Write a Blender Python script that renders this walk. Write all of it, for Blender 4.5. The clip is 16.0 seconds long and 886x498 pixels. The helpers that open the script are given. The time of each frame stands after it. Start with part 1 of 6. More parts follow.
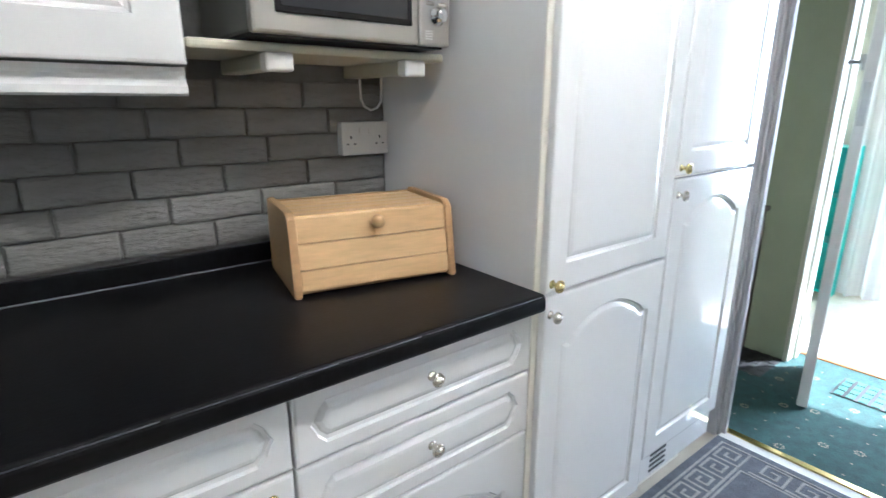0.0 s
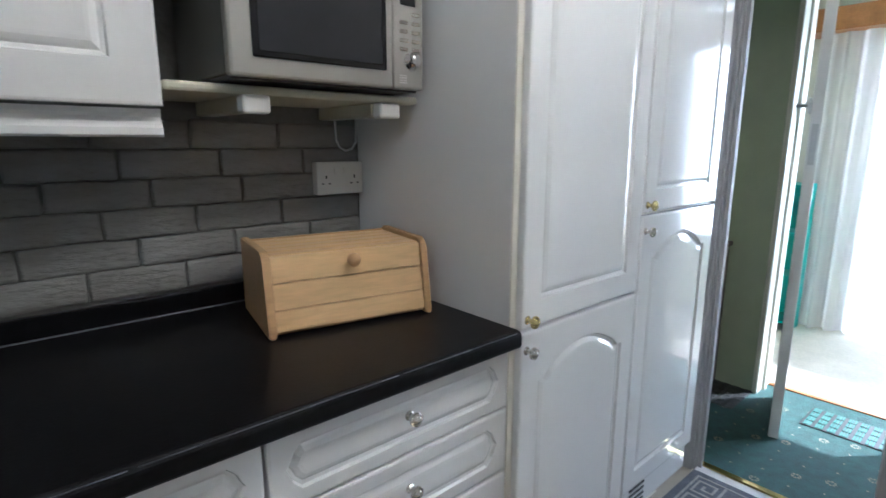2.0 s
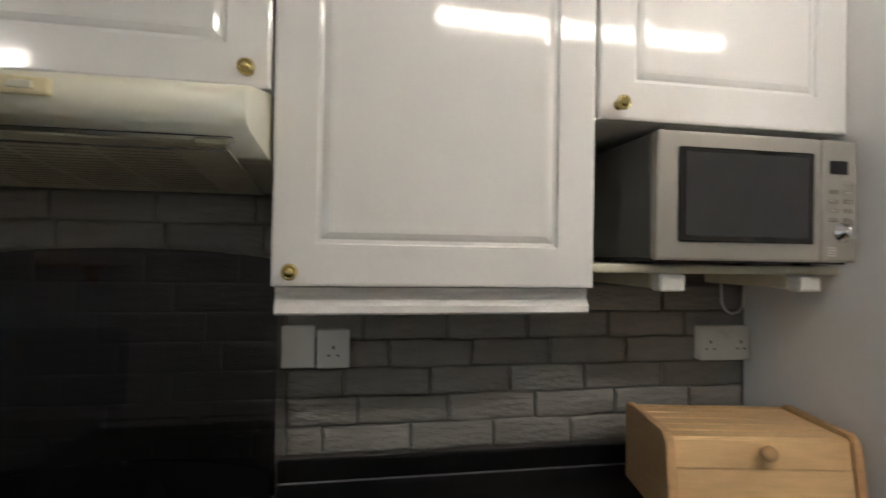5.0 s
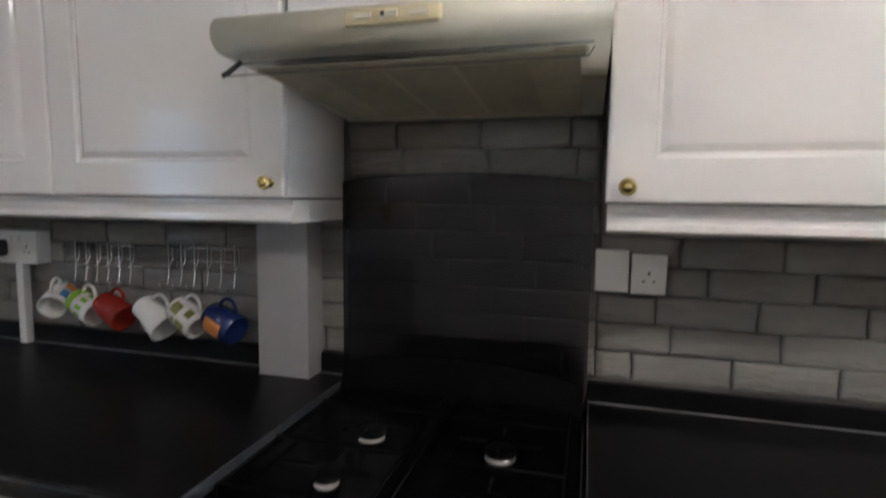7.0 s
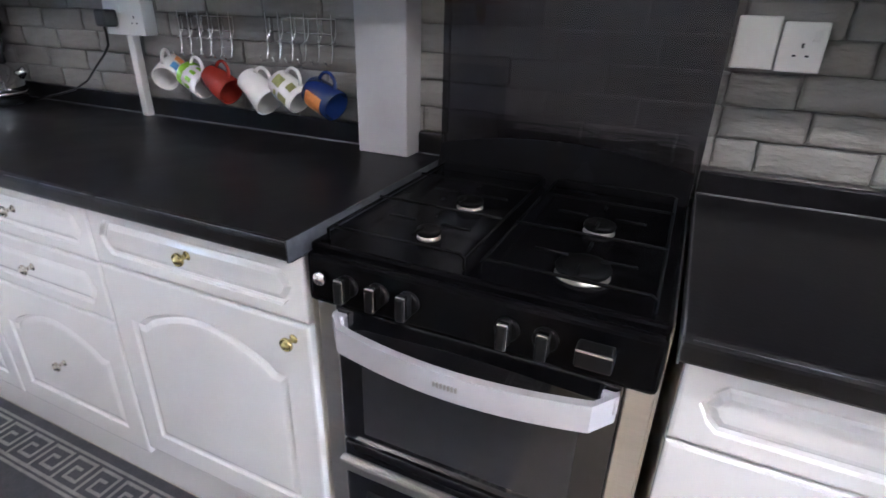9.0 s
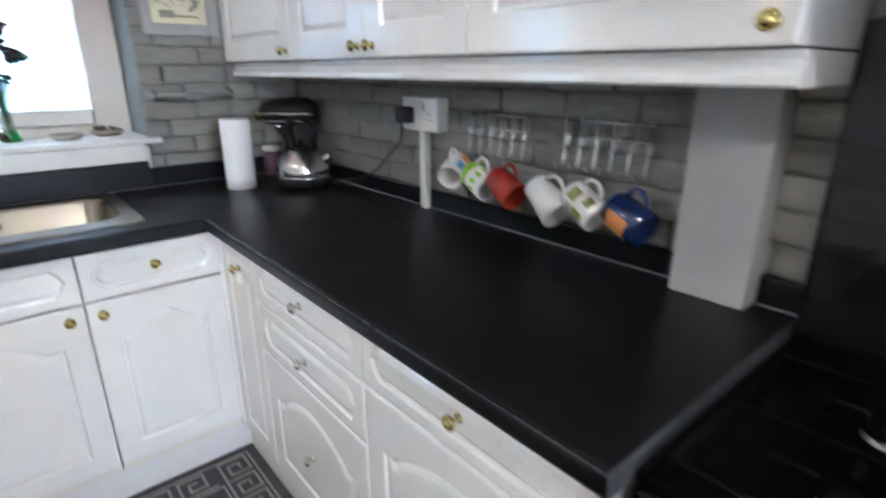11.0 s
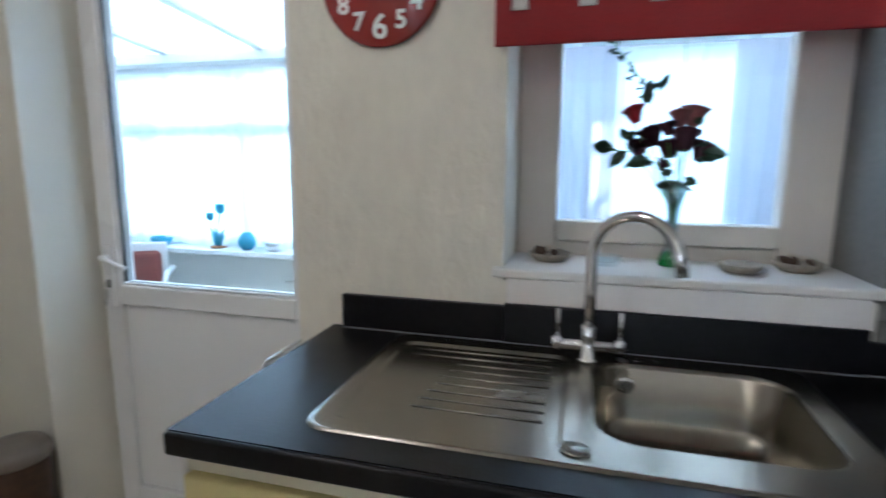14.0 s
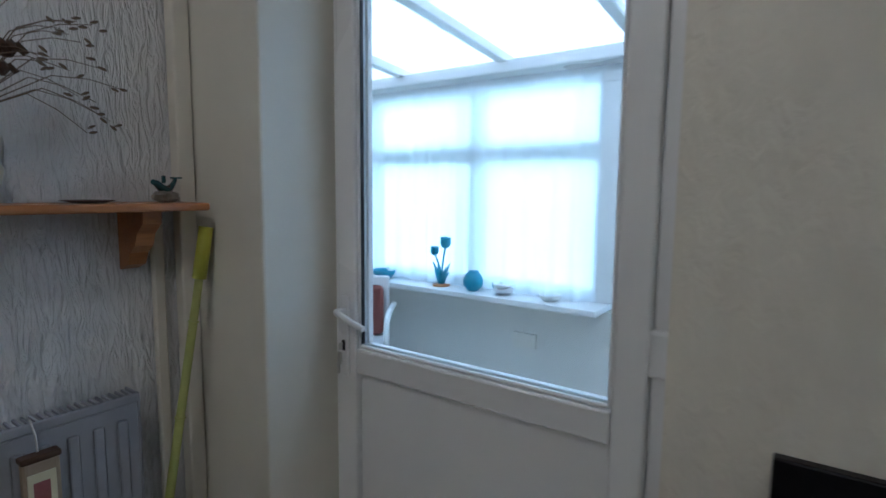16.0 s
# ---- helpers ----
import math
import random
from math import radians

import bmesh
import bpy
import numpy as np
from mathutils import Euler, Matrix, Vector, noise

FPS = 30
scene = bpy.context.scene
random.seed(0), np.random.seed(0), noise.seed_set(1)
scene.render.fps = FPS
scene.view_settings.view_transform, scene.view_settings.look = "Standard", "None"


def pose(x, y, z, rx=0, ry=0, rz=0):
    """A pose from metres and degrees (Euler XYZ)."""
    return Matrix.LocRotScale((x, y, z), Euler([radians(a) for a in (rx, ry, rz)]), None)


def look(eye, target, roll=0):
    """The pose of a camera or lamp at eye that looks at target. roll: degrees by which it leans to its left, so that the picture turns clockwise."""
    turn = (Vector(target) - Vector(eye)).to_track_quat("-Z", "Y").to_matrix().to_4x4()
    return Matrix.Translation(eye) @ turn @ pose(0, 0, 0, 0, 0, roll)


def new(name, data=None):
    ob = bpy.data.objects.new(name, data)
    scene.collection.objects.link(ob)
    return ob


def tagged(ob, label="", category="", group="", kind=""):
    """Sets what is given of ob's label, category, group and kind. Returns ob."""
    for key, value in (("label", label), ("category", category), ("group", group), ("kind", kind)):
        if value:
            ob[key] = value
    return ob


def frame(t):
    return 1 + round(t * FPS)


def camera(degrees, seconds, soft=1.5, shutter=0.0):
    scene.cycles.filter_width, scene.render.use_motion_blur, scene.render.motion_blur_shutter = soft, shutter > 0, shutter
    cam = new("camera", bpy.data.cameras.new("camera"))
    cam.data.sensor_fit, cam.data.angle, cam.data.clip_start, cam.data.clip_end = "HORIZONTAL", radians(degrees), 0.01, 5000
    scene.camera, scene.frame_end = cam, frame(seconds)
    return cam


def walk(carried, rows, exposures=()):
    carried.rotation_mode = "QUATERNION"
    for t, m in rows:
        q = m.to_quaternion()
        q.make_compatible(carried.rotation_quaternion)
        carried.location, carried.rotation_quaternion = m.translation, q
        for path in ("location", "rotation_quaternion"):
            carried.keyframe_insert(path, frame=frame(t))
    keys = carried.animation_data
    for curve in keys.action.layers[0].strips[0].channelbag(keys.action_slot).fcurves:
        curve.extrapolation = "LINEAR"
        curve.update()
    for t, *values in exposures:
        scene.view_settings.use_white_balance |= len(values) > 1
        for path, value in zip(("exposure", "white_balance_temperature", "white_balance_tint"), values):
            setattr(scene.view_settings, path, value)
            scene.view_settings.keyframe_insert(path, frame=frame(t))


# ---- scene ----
cam = camera(80.1, 16.0, shutter=0.5)
PATH = [
    (0, (-0.805, -1.281, 1.282), (0.389, 0.232, 0.747), 0.1),
    (0.5, (-0.798, -1.279, 1.282), (0.499, 0.15, 0.758), 0.0),
    (1, (-0.804, -1.281, 1.282), (0.54, 0.122, 0.809), -0.0),
    (1.5, (-0.805, -1.281, 1.282), (0.542, 0.131, 0.848), 0.0),
    (2, (-0.816, -1.284, 1.283), (0.479, 0.189, 0.889), 0.1),
    (2.5, (-0.836, -1.277, 1.293), (0.337, 0.3, 0.925), 0.3),
    (3, (-0.868, -1.257, 1.327), (0.132, 0.444, 1.004), 0.5),
    (3.2, (-0.881, -1.253, 1.341), (0.047, 0.495, 1.054), 0.5),
    (5.3, (-1.054, -1.196, 1.409), (-0.835, 0.791, 1.465), 0.8),
    (5.5, (-1.08, -1.2, 1.413), (-0.974, 0.795, 1.492), 0.7),
    (6, (-1.121, -1.204, 1.414), (-1.31, 0.783, 1.534), 0.8),
    (6.5, (-1.149, -1.201, 1.4), (-1.538, 0.761, 1.435), 0.6),
    (7, (-1.167, -1.195, 1.348), (-1.695, 0.725, 1.153), 0.7),
    (7.5, (-1.171, -1.188, 1.302), (-1.753, 0.682, 0.898), 0.8),
    (8, (-1.181, -1.199, 1.256), (-1.812, 0.602, 0.656), 1.0),
    (8.2, (-1.183, -1.202, 1.239), (-1.836, 0.559, 0.552), 1.0),
    (10.3, (-1.333, -1.169, 1.27), (-2.41, 0.276, 0.402), -0.0),
    (10.5, (-1.374, -1.136, 1.279), (-2.555, 0.258, 0.465), -0.2),
    (11, (-1.5, -1.048, 1.316), (-2.942, 0.179, 0.671), -0.1),
    (11.2, (-1.556, -1.029, 1.326), (-3.096, 0.116, 0.763), 0.2),
    (11.5, (-1.648, -1.011, 1.331), (-3.31, -0.013, 0.837), 0.1),
    (12, (-1.891, -1.033, 1.332), (-3.702, -0.287, 0.927), 0.3),
    (12.5, (-2.062, -1.071, 1.327), (-3.949, -0.526, 0.952), 0.2),
    (13, (-2.222, -1.076, 1.329), (-4.174, -0.828, 0.974), 0.1),
    (13.5, (-2.348, -1.088, 1.334), (-4.321, -1.185, 1.018), 0.2),
    (14, (-2.451, -1.192, 1.33), (-4.357, -1.706, 1.009), 0.4),
    (14.5, (-2.552, -1.363, 1.365), (-4.396, -2.085, 1.083), 0.4),
    (15, (-2.632, -1.503, 1.351), (-4.392, -2.418, 1.097), 0.5),
    (15.5, (-2.78, -1.647, 1.347), (-4.463, -2.704, 1.13), 0.6),
    (16, (-2.908, -1.773, 1.325), (-4.531, -2.921, 1.107), 0.6),
]
EXPOSE = [(0, 2.25, 5150, 10), (1.5, 1.7, 5100, 10), (3.2, 1.22, 5100, 10), (5.5, 1.42, 5950, 12), (6.5, 1.6, 5850, 14), (8, 2.6, 5200, 20), (10.5, 3.05, 5200, 14), (11, 2.9, 5300, 12), (12, 2.4, 5400, 12), (13, 2.2, 5300, 12), (14.5, 1.7, 5350, 12), (15.5, 1.3, 5350, 12), (16, 0.95, 5150, 12)]
walk(cam, [(t, look(eye, target, roll)) for t, eye, target, roll in PATH], EXPOSE)
# ---- world, sun, large lights ----
world = bpy.data.worlds.new("sky")
scene.world = world
world.use_nodes = True
_wn = world.node_tree.nodes
_sky = _wn.new("ShaderNodeTexSky")
_sky.sky_type, _sky.sun_disc = "NISHITA", False
_sky.sun_elevation, _sky.sun_rotation = radians(40), radians(125.5)
world.node_tree.links.new(_sky.outputs[0], _wn["Background"].inputs[0])
_wn["Background"].inputs[1].default_value = 0.10
sun = new("sun", bpy.data.lights.new("sun", "SUN"))
sun.data.energy, sun.data.angle, sun.data.color = 5.0, radians(0.6), (1.0, 0.95, 0.88)
sun.matrix_world = look((7, -5, 7.2), (0, 0, 0))

# ---- materials ----
def mat(name, color, rough=0.5, metal=0.0, scale=20.0, vary=0.12, bump=0.0, bump_scale=60.0, spec=0.5, coat=0.0,
        stretch=(1, 1, 1), trans=0.0, island=0.0, objrand=0.0, emit=0.0, alpha=1.0, warp=0.0):
    m = bpy.data.materials.new(name)
    m.use_nodes = True
    nt = m.node_tree
    N, L = nt.nodes, nt.links
    p = N["Principled BSDF"]
    p.inputs["Metallic"].default_value = metal
    p.inputs["Specular IOR Level"].default_value = spec
    p.inputs["Coat Weight"].default_value = coat
    p.inputs["Transmission Weight"].default_value = trans
    p.inputs["Alpha"].default_value = alpha
    tc = N.new("ShaderNodeTexCoord")
    mp = N.new("ShaderNodeMapping")
    mp.inputs["Scale"].default_value = stretch
    L.new(tc.outputs["Object"], mp.inputs["Vector"])
    n1 = N.new("ShaderNodeTexNoise")
    n1.inputs["Scale"].default_value, n1.inputs["Detail"].default_value = scale, 6
    n2 = N.new("ShaderNodeTexNoise")
    n2.inputs["Scale"].default_value, n2.inputs["Detail"].default_value = scale * 0.13, 3
    L.new(mp.outputs[0], n1.inputs["Vector"]); L.new(mp.outputs[0], n2.inputs["Vector"])
    add = N.new("ShaderNodeMath"); add.operation = "ADD"
    L.new(n1.outputs["Fac"], add.inputs[0]); L.new(n2.outputs["Fac"], add.inputs[1])
    rg = N.new("ShaderNodeMapRange")
    rg.inputs["From Min"].default_value, rg.inputs["From Max"].default_value = 0.6, 1.4
    rg.inputs["To Min"].default_value, rg.inputs["To Max"].default_value = 1 - vary, 1 + vary
    L.new(add.outputs[0], rg.inputs["Value"])
    last = rg.outputs[0]
    if objrand:
        oi = N.new("ShaderNodeObjectInfo")
        r2 = N.new("ShaderNodeMapRange")
        r2.inputs["To Min"].default_value, r2.inputs["To Max"].default_value = 1 - objrand, 1 + objrand
        L.new(oi.outputs["Random"], r2.inputs["Value"])
        mu = N.new("ShaderNodeMath"); mu.operation = "MULTIPLY"
        L.new(last, mu.inputs[0]); L.new(r2.outputs[0], mu.inputs[1])
        last = mu.outputs[0]
    vm = N.new("ShaderNodeVectorMath"); vm.operation = "SCALE"
    vm.inputs[0].default_value = color
    L.new(last, vm.inputs["Scale"])
    L.new(vm.outputs[0], p.inputs["Base Color"])
    rr = N.new("ShaderNodeMapRange")
    rr.inputs["To Min"].default_value, rr.inputs["To Max"].default_value = rough * 0.8, min(1, rough * 1.25)
    L.new(n2.outputs["Fac"], rr.inputs["Value"])
    L.new(rr.outputs[0], p.inputs["Roughness"])
    if bump:
        n3 = N.new("ShaderNodeTexNoise")
        n3.inputs["Scale"].default_value, n3.inputs["Detail"].default_value = bump_scale, 4
        n3.inputs["Distortion"].default_value = warp
        L.new(mp.outputs[0], n3.inputs["Vector"])
        b = N.new("ShaderNodeBump")
        b.inputs["Strength"].default_value, b.inputs["Distance"].default_value = 1.0, bump
        L.new(n3.outputs["Fac"], b.inputs["Height"])
        L.new(b.outputs[0], p.inputs["Normal"])
    if emit:
        p.inputs["Emission Color"].default_value = (*color, 1)
        p.inputs["Emission Strength"].default_value = emit
    return m


def sheer(name, color, clear, soft):
    """A thin cloth or sheet that lets light through."""
    m = bpy.data.materials.new(name)
    m.use_nodes = True
    N, L = m.node_tree.nodes, m.node_tree.links
    N.remove(N["Principled BSDF"])
    d, tl, tr = N.new("ShaderNodeBsdfDiffuse"), N.new("ShaderNodeBsdfTranslucent"), N.new("ShaderNodeBsdfTransparent")
    tc, wv = N.new("ShaderNodeTexCoord"), N.new("ShaderNodeTexNoise")
    wv.inputs["Scale"].default_value = 9
    cr = N.new("ShaderNodeValToRGB")
    cr.color_ramp.elements[0].color = (*[c * 0.9 for c in color], 1)
    cr.color_ramp.elements[1].color = (*color, 1)
    L.new(tc.outputs["Object"], wv.inputs["Vector"]); L.new(wv.outputs["Fac"], cr.inputs[0])
    L.new(cr.outputs[0], d.inputs[0]); L.new(cr.outputs[0], tl.inputs[0])
    a, b = N.new("ShaderNodeMixShader"), N.new("ShaderNodeMixShader")
    a.inputs[0].default_value, b.inputs[0].default_value = soft, clear
    L.new(d.outputs[0], a.inputs[1]); L.new(tl.outputs[0], a.inputs[2])
    L.new(a.outputs[0], b.inputs[1]); L.new(tr.outputs[0], b.inputs[2])
    L.new(b.outputs[0], N["Material Output"].inputs[0])
    return m


def pane_mat(name, tint, gloss):
    """Clear or tinted sheet glass: a mirror film over a tinted clear body."""
    m = bpy.data.materials.new(name)
    m.use_nodes = True
    N, L = m.node_tree.nodes, m.node_tree.links
    N.remove(N["Principled BSDF"])
    tr, gl, mx = N.new("ShaderNodeBsdfTransparent"), N.new("ShaderNodeBsdfGlossy"), N.new("ShaderNodeMixShader")
    tr.inputs[0].default_value = (*tint, 1)
    gl.inputs["Roughness"].default_value = 0.04
    lw = N.new("ShaderNodeLayerWeight")
    pw = N.new("ShaderNodeMath"); pw.operation = "POWER"; pw.inputs[1].default_value = 4.0
    ma = N.new("ShaderNodeMath"); ma.operation = "MULTIPLY_ADD"; ma.inputs[1].default_value = 0.8; ma.inputs[2].default_value = gloss
    L.new(lw.outputs["Facing"], pw.inputs[0]); L.new(pw.outputs[0], ma.inputs[0]); L.new(ma.outputs[0], mx.inputs[0])
    L.new(tr.outputs[0], mx.inputs[1]); L.new(gl.outputs[0], mx.inputs[2])
    L.new(mx.outputs[0], N["Material Output"].inputs[0])
    return m


WHITE = mat("white_gloss_vinyl", (0.80, 0.79, 0.77), 0.085, vary=0.02, scale=6, bump=0.0007, bump_scale=7, coat=0.05)
CARC = mat("cream_carcass", (0.74, 0.71, 0.62), 0.4, vary=0.04)
CREAM = mat("cream_plastic", (0.63, 0.60, 0.47), 0.35, vary=0.06, scale=9)
TOP = mat("black_laminate", (0.0048, 0.0046, 0.0054), 0.34, spec=0.22, vary=0.55, scale=75, bump=0.0002, bump_scale=150)
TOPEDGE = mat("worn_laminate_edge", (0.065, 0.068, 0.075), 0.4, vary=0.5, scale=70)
SEAL = mat("silver_sealant", (0.17, 0.175, 0.18), 0.4, vary=0.2)
BRICK = mat("grey_painted_brick", (0.24, 0.232, 0.211), 0.55, vary=0.2, scale=26, bump=0.0055, bump_scale=62, stretch=(0.5, 1, 1.7), objrand=0.05)
MORTAR = mat("grey_painted_mortar", (0.185, 0.18, 0.168), 0.7, vary=0.2, scale=60, bump=0.003, bump_scale=80)
PLASTER = mat("textured_cream_plaster", (0.74, 0.705, 0.61), 0.6, vary=0.09, scale=16, bump=0.0048, bump_scale=34, stretch=(1.2, 1.2, 0.7), warp=0.6)
ARTEX = mat("white_artex_plaster", (0.70, 0.70, 0.69), 0.55, vary=0.05, scale=9, bump=0.026, bump_scale=17, stretch=(2.6, 2.6, 0.6), warp=1.6)
SMOOTH = mat("cream_smooth_paint", (0.70, 0.67, 0.58), 0.45, vary=0.05, scale=5, bump=0.0015, bump_scale=12)
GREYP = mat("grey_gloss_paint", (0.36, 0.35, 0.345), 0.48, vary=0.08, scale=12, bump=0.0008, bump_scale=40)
CEIL = mat("white_ceiling_paint", (0.80, 0.79, 0.76), 0.7, vary=0.03, bump=0.002, bump_scale=30)
FLOORM = mat("beige_vinyl", (0.48, 0.42, 0.33), 0.42, vary=0.14, scale=14)
UPVC = mat("white_upvc", (0.80, 0.80, 0.80), 0.28, vary=0.02, scale=5)
SKIRT = mat("white_gloss_trim", (0.74, 0.72, 0.69), 0.3, vary=0.05)
PINE = mat("pale_beech", (0.70, 0.47, 0.23), 0.42, vary=0.14, scale=16, stretch=(1.2, 9, 9), bump=0.0005, bump_scale=60)
PINED = mat("beech_side_grain", (0.55, 0.34, 0.16), 0.45, vary=0.15, scale=16, stretch=(1, 3, 8), bump=0.0005, bump_scale=60)
OAK = mat("stained_pine", (0.36, 0.15, 0.05), 0.38, vary=0.25, scale=14, stretch=(1, 9, 9), bump=0.0006, bump_scale=50)
STEEL = mat("brushed_steel", (0.56, 0.55, 0.52), 0.32, metal=1, vary=0.08, scale=24, stretch=(1, 14, 14))
SINKM = mat("satin_steel_sink", (0.31, 0.285, 0.24), 0.25, metal=1, vary=0.08, scale=30)
CHROME = mat("chrome", (0.78, 0.78, 0.78), 0.09, metal=1, vary=0.03)
BRASS = mat("polished_brass", (0.60, 0.49, 0.21), 0.12, metal=1, vary=0.1, scale=60)
NICKEL = mat("brushed_nickel", (0.66, 0.62, 0.55), 0.2, metal=1, vary=0.08, scale=60)
SILVERP = mat("silver_appliance_plastic", (0.45, 0.435, 0.395), 0.34, metal=0.75, vary=0.05)
MWSIDE = mat("grey_enamel", (0.17, 0.17, 0.155), 0.4, metal=0.4, vary=0.06)
BLACKG = mat("black_glass", (0.006, 0.006, 0.007), 0.06, vary=0.1, coat=0.5)
ENAMEL = mat("black_enamel", (0.003, 0.003, 0.0035), 0.25, vary=0.3, scale=40, spec=0.05)
IRON = mat("cast_iron", (0.004, 0.004, 0.004), 0.5, vary=0.3, scale=90, bump=0.0008, bump_scale=240, spec=0.07)
WINDOWD = mat("dark_oven_glass", (0.03, 0.03, 0.032), 0.09, vary=0.1)
SOCK = mat("white_socket_plastic", (0.76, 0.75, 0.71), 0.3, vary=0.03)
KNOBB = mat("black_knob_plastic", (0.008, 0.008, 0.008), 0.35, vary=0.2, spec=0.2)
DARK = mat("dark_plastic", (0.02, 0.02, 0.02), 0.4, vary=0.2)
PAPER = mat("white_paper_towel", (0.82, 0.82, 0.82), 0.85, vary=0.03, bump=0.001, bump_scale=160)
RED = mat("red_blind_cloth", (0.28, 0.02, 0.022), 0.8, vary=0.12, scale=90, stretch=(1, 1, 3), bump=0.0006, bump_scale=400)
# pink tone holds the light that comes through the red cloth
PINK = mat("pink_lit_through_cloth", (0.50, 0.08, 0.18), 0.75, vary=0.08, scale=90)
CLOCKR = mat("red_clock_face", (0.29, 0.028, 0.024), 0.25, vary=0.06, scale=12, coat=0.4)
WHITEP = mat("white_paint", (0.80, 0.80, 0.78), 0.4, vary=0.02)
YELLOW = mat("yellowed_plastic", (0.62, 0.53, 0.25), 0.4, vary=0.06, scale=9)
YELLOWD = mat("dark_yellowed_plastic", (0.42, 0.29, 0.09), 0.45, vary=0.1)
# one grey rug in two tones: doorway daylight and dim light in the colours
RUGM = mat("rug_pile_daylit", (0.12, 0.125, 0.145), 0.95, vary=0.35, scale=220, bump=0.003, bump_scale=420)
RUGD = mat("rug_pile_dim", (0.065, 0.066, 0.072), 0.95, vary=0.35, scale=220, bump=0.003, bump_scale=420)
RUGDL = mat("rug_pattern_dim", (0.29, 0.28, 0.26), 0.95, vary=0.3, scale=220, bump=0.003, bump_scale=420)
RUGL = mat("rug_pattern_daylit", (0.36, 0.345, 0.32), 0.95, vary=0.3, scale=220, bump=0.003, bump_scale=420)
CARPET = mat("green_hall_carpet", (0.034, 0.088, 0.080), 0.95, vary=0.5, scale=160, bump=0.004, bump_scale=380)
CARPETD = mat("cream_carpet_motif", (0.42, 0.36, 0.27), 0.95, vary=0.25, scale=160)
GREENW = mat("sage_hall_plaster", (0.41, 0.44, 0.30), 0.6, vary=0.08, scale=7, bump=0.004, bump_scale=16)
TEAL = mat("teal_painted_wood", (0.02, 0.40, 0.36), 0.45, vary=0.08)
# blue paint made brighter, so the conservatory haze sits in the colour
BLUEO = mat("hazy_blue_paint", (0.03, 0.27, 0.40), 0.4, vary=0.2)
GREYR = mat("grey_radiator_enamel", (0.30, 0.31, 0.34), 0.35, vary=0.06)
BAMBOO = mat("green_bamboo", (0.40, 0.43, 0.13), 0.35, vary=0.25, scale=9)
BROWN = mat("brown_seed_pod", (0.06, 0.03, 0.015), 0.5, vary=0.4, scale=40)
TWIG = mat("dry_twig", (0.16, 0.12, 0.09), 0.8, vary=0.3, scale=60)
SHELLW = mat("pale_shell", (0.58, 0.50, 0.40), 0.5, vary=0.35, scale=60, bump=0.002, bump_scale=90)
STONE = mat("grey_shell_stone", (0.30, 0.26, 0.21), 0.6, vary=0.5, scale=50, bump=0.003, bump_scale=70)
ROSE = mat("dark_red_petal", (0.035, 0.003, 0.010), 0.55, vary=0.4, scale=40)
ROSEB = mat("bright_red_petal", (0.28, 0.01, 0.015), 0.5, vary=0.3, scale=40)
ROSEP = mat("faded_pink_petal", (0.26, 0.085, 0.085), 0.55, vary=0.3, scale=40)
LEAF = mat("dark_leaf", (0.02, 0.05, 0.025), 0.45, vary=0.4, scale=40)
STEM = mat("green_stem", (0.10, 0.25, 0.06), 0.45, vary=0.2)
MUGW = mat("white_glaze", (0.70, 0.69, 0.66), 0.12, vary=0.03, coat=0.4)
MUGR = mat("red_glaze", (0.27, 0.028, 0.018), 0.15, vary=0.1, coat=0.4)
MUGB = mat("dark_blue_glaze", (0.009, 0.022, 0.095), 0.15, vary=0.1, coat=0.4)
MUGG = mat("lime_green_glaze", (0.26, 0.50, 0.04), 0.2, vary=0.1)
ORANGE = mat("orange_print", (0.60, 0.22, 0.05), 0.3, vary=0.3, scale=60)
OLIVE = mat("olive_print", (0.25, 0.26, 0.08), 0.4, vary=0.4, scale=70)
SKYB = mat("blue_print", (0.10, 0.28, 0.55), 0.4, vary=0.3, scale=60)
PICG = mat("sage_print", (0.42, 0.45, 0.34), 0.6, vary=0.45, scale=60)
PICY = mat("cream_print_paper", (0.70, 0.66, 0.46), 0.6, vary=0.12, scale=20)
BEIGE = mat("beige_canvas", (0.34, 0.27, 0.19), 0.8, vary=0.15, scale=40)
GLASS = pane_mat("clear_glass", (0.93, 0.97, 0.98), 0.03)
GREENGL = pane_mat("green_glass", (0.25, 0.75, 0.35), 0.06)
VASEGL = pane_mat("vase_glass", (0.74, 0.80, 0.80), 0.12)
# window frame toned cream: its shade and warm room light are in the colour
FRAMEW = mat("shaded_cream_frame", (0.66, 0.61, 0.54), 0.4, vary=0.05, scale=6)
RAILG = mat("grey_brushed_paint", (0.25, 0.245, 0.23), 0.6, vary=0.12, scale=30)
SMOKE = pane_mat("smoked_glass", (0.41, 0.40, 0.42), 0.05)
NETB = sheer("pale_blue_net", (0.74, 0.77, 0.84), 0.08, 0.62)
SHEER = sheer("white_net_curtain", (0.90, 0.92, 0.94), 0.14, 0.8)
POLY = sheer("white_polycarbonate", (0.92, 0.95, 0.96), 0.12, 0.85)
BLUECURT = sheer("pale_blue_lined_curtain", (0.50, 0.50, 0.56), 0.02, 0.5)
CURTAIN = sheer("white_lined_curtain", (0.88, 0.85, 0.87), 0.08, 0.7)
TUBE = mat("lit_tube", (1.0, 0.87, 0.70), 0.5, vary=0.0, emit=30.0)
GLOBE = mat("lit_opal_glass", (1.0, 0.88, 0.72), 0.5, vary=0.0, emit=17.0)
SKYGLOW = mat("glowing_sky_panel", (0.66, 0.87, 1.0), 0.9, vary=0.0, emit=1.0)
STREETGLOW = mat("glowing_sky_panel_east", (0.93, 0.97, 1.0), 0.9, vary=0.0, emit=7.0)
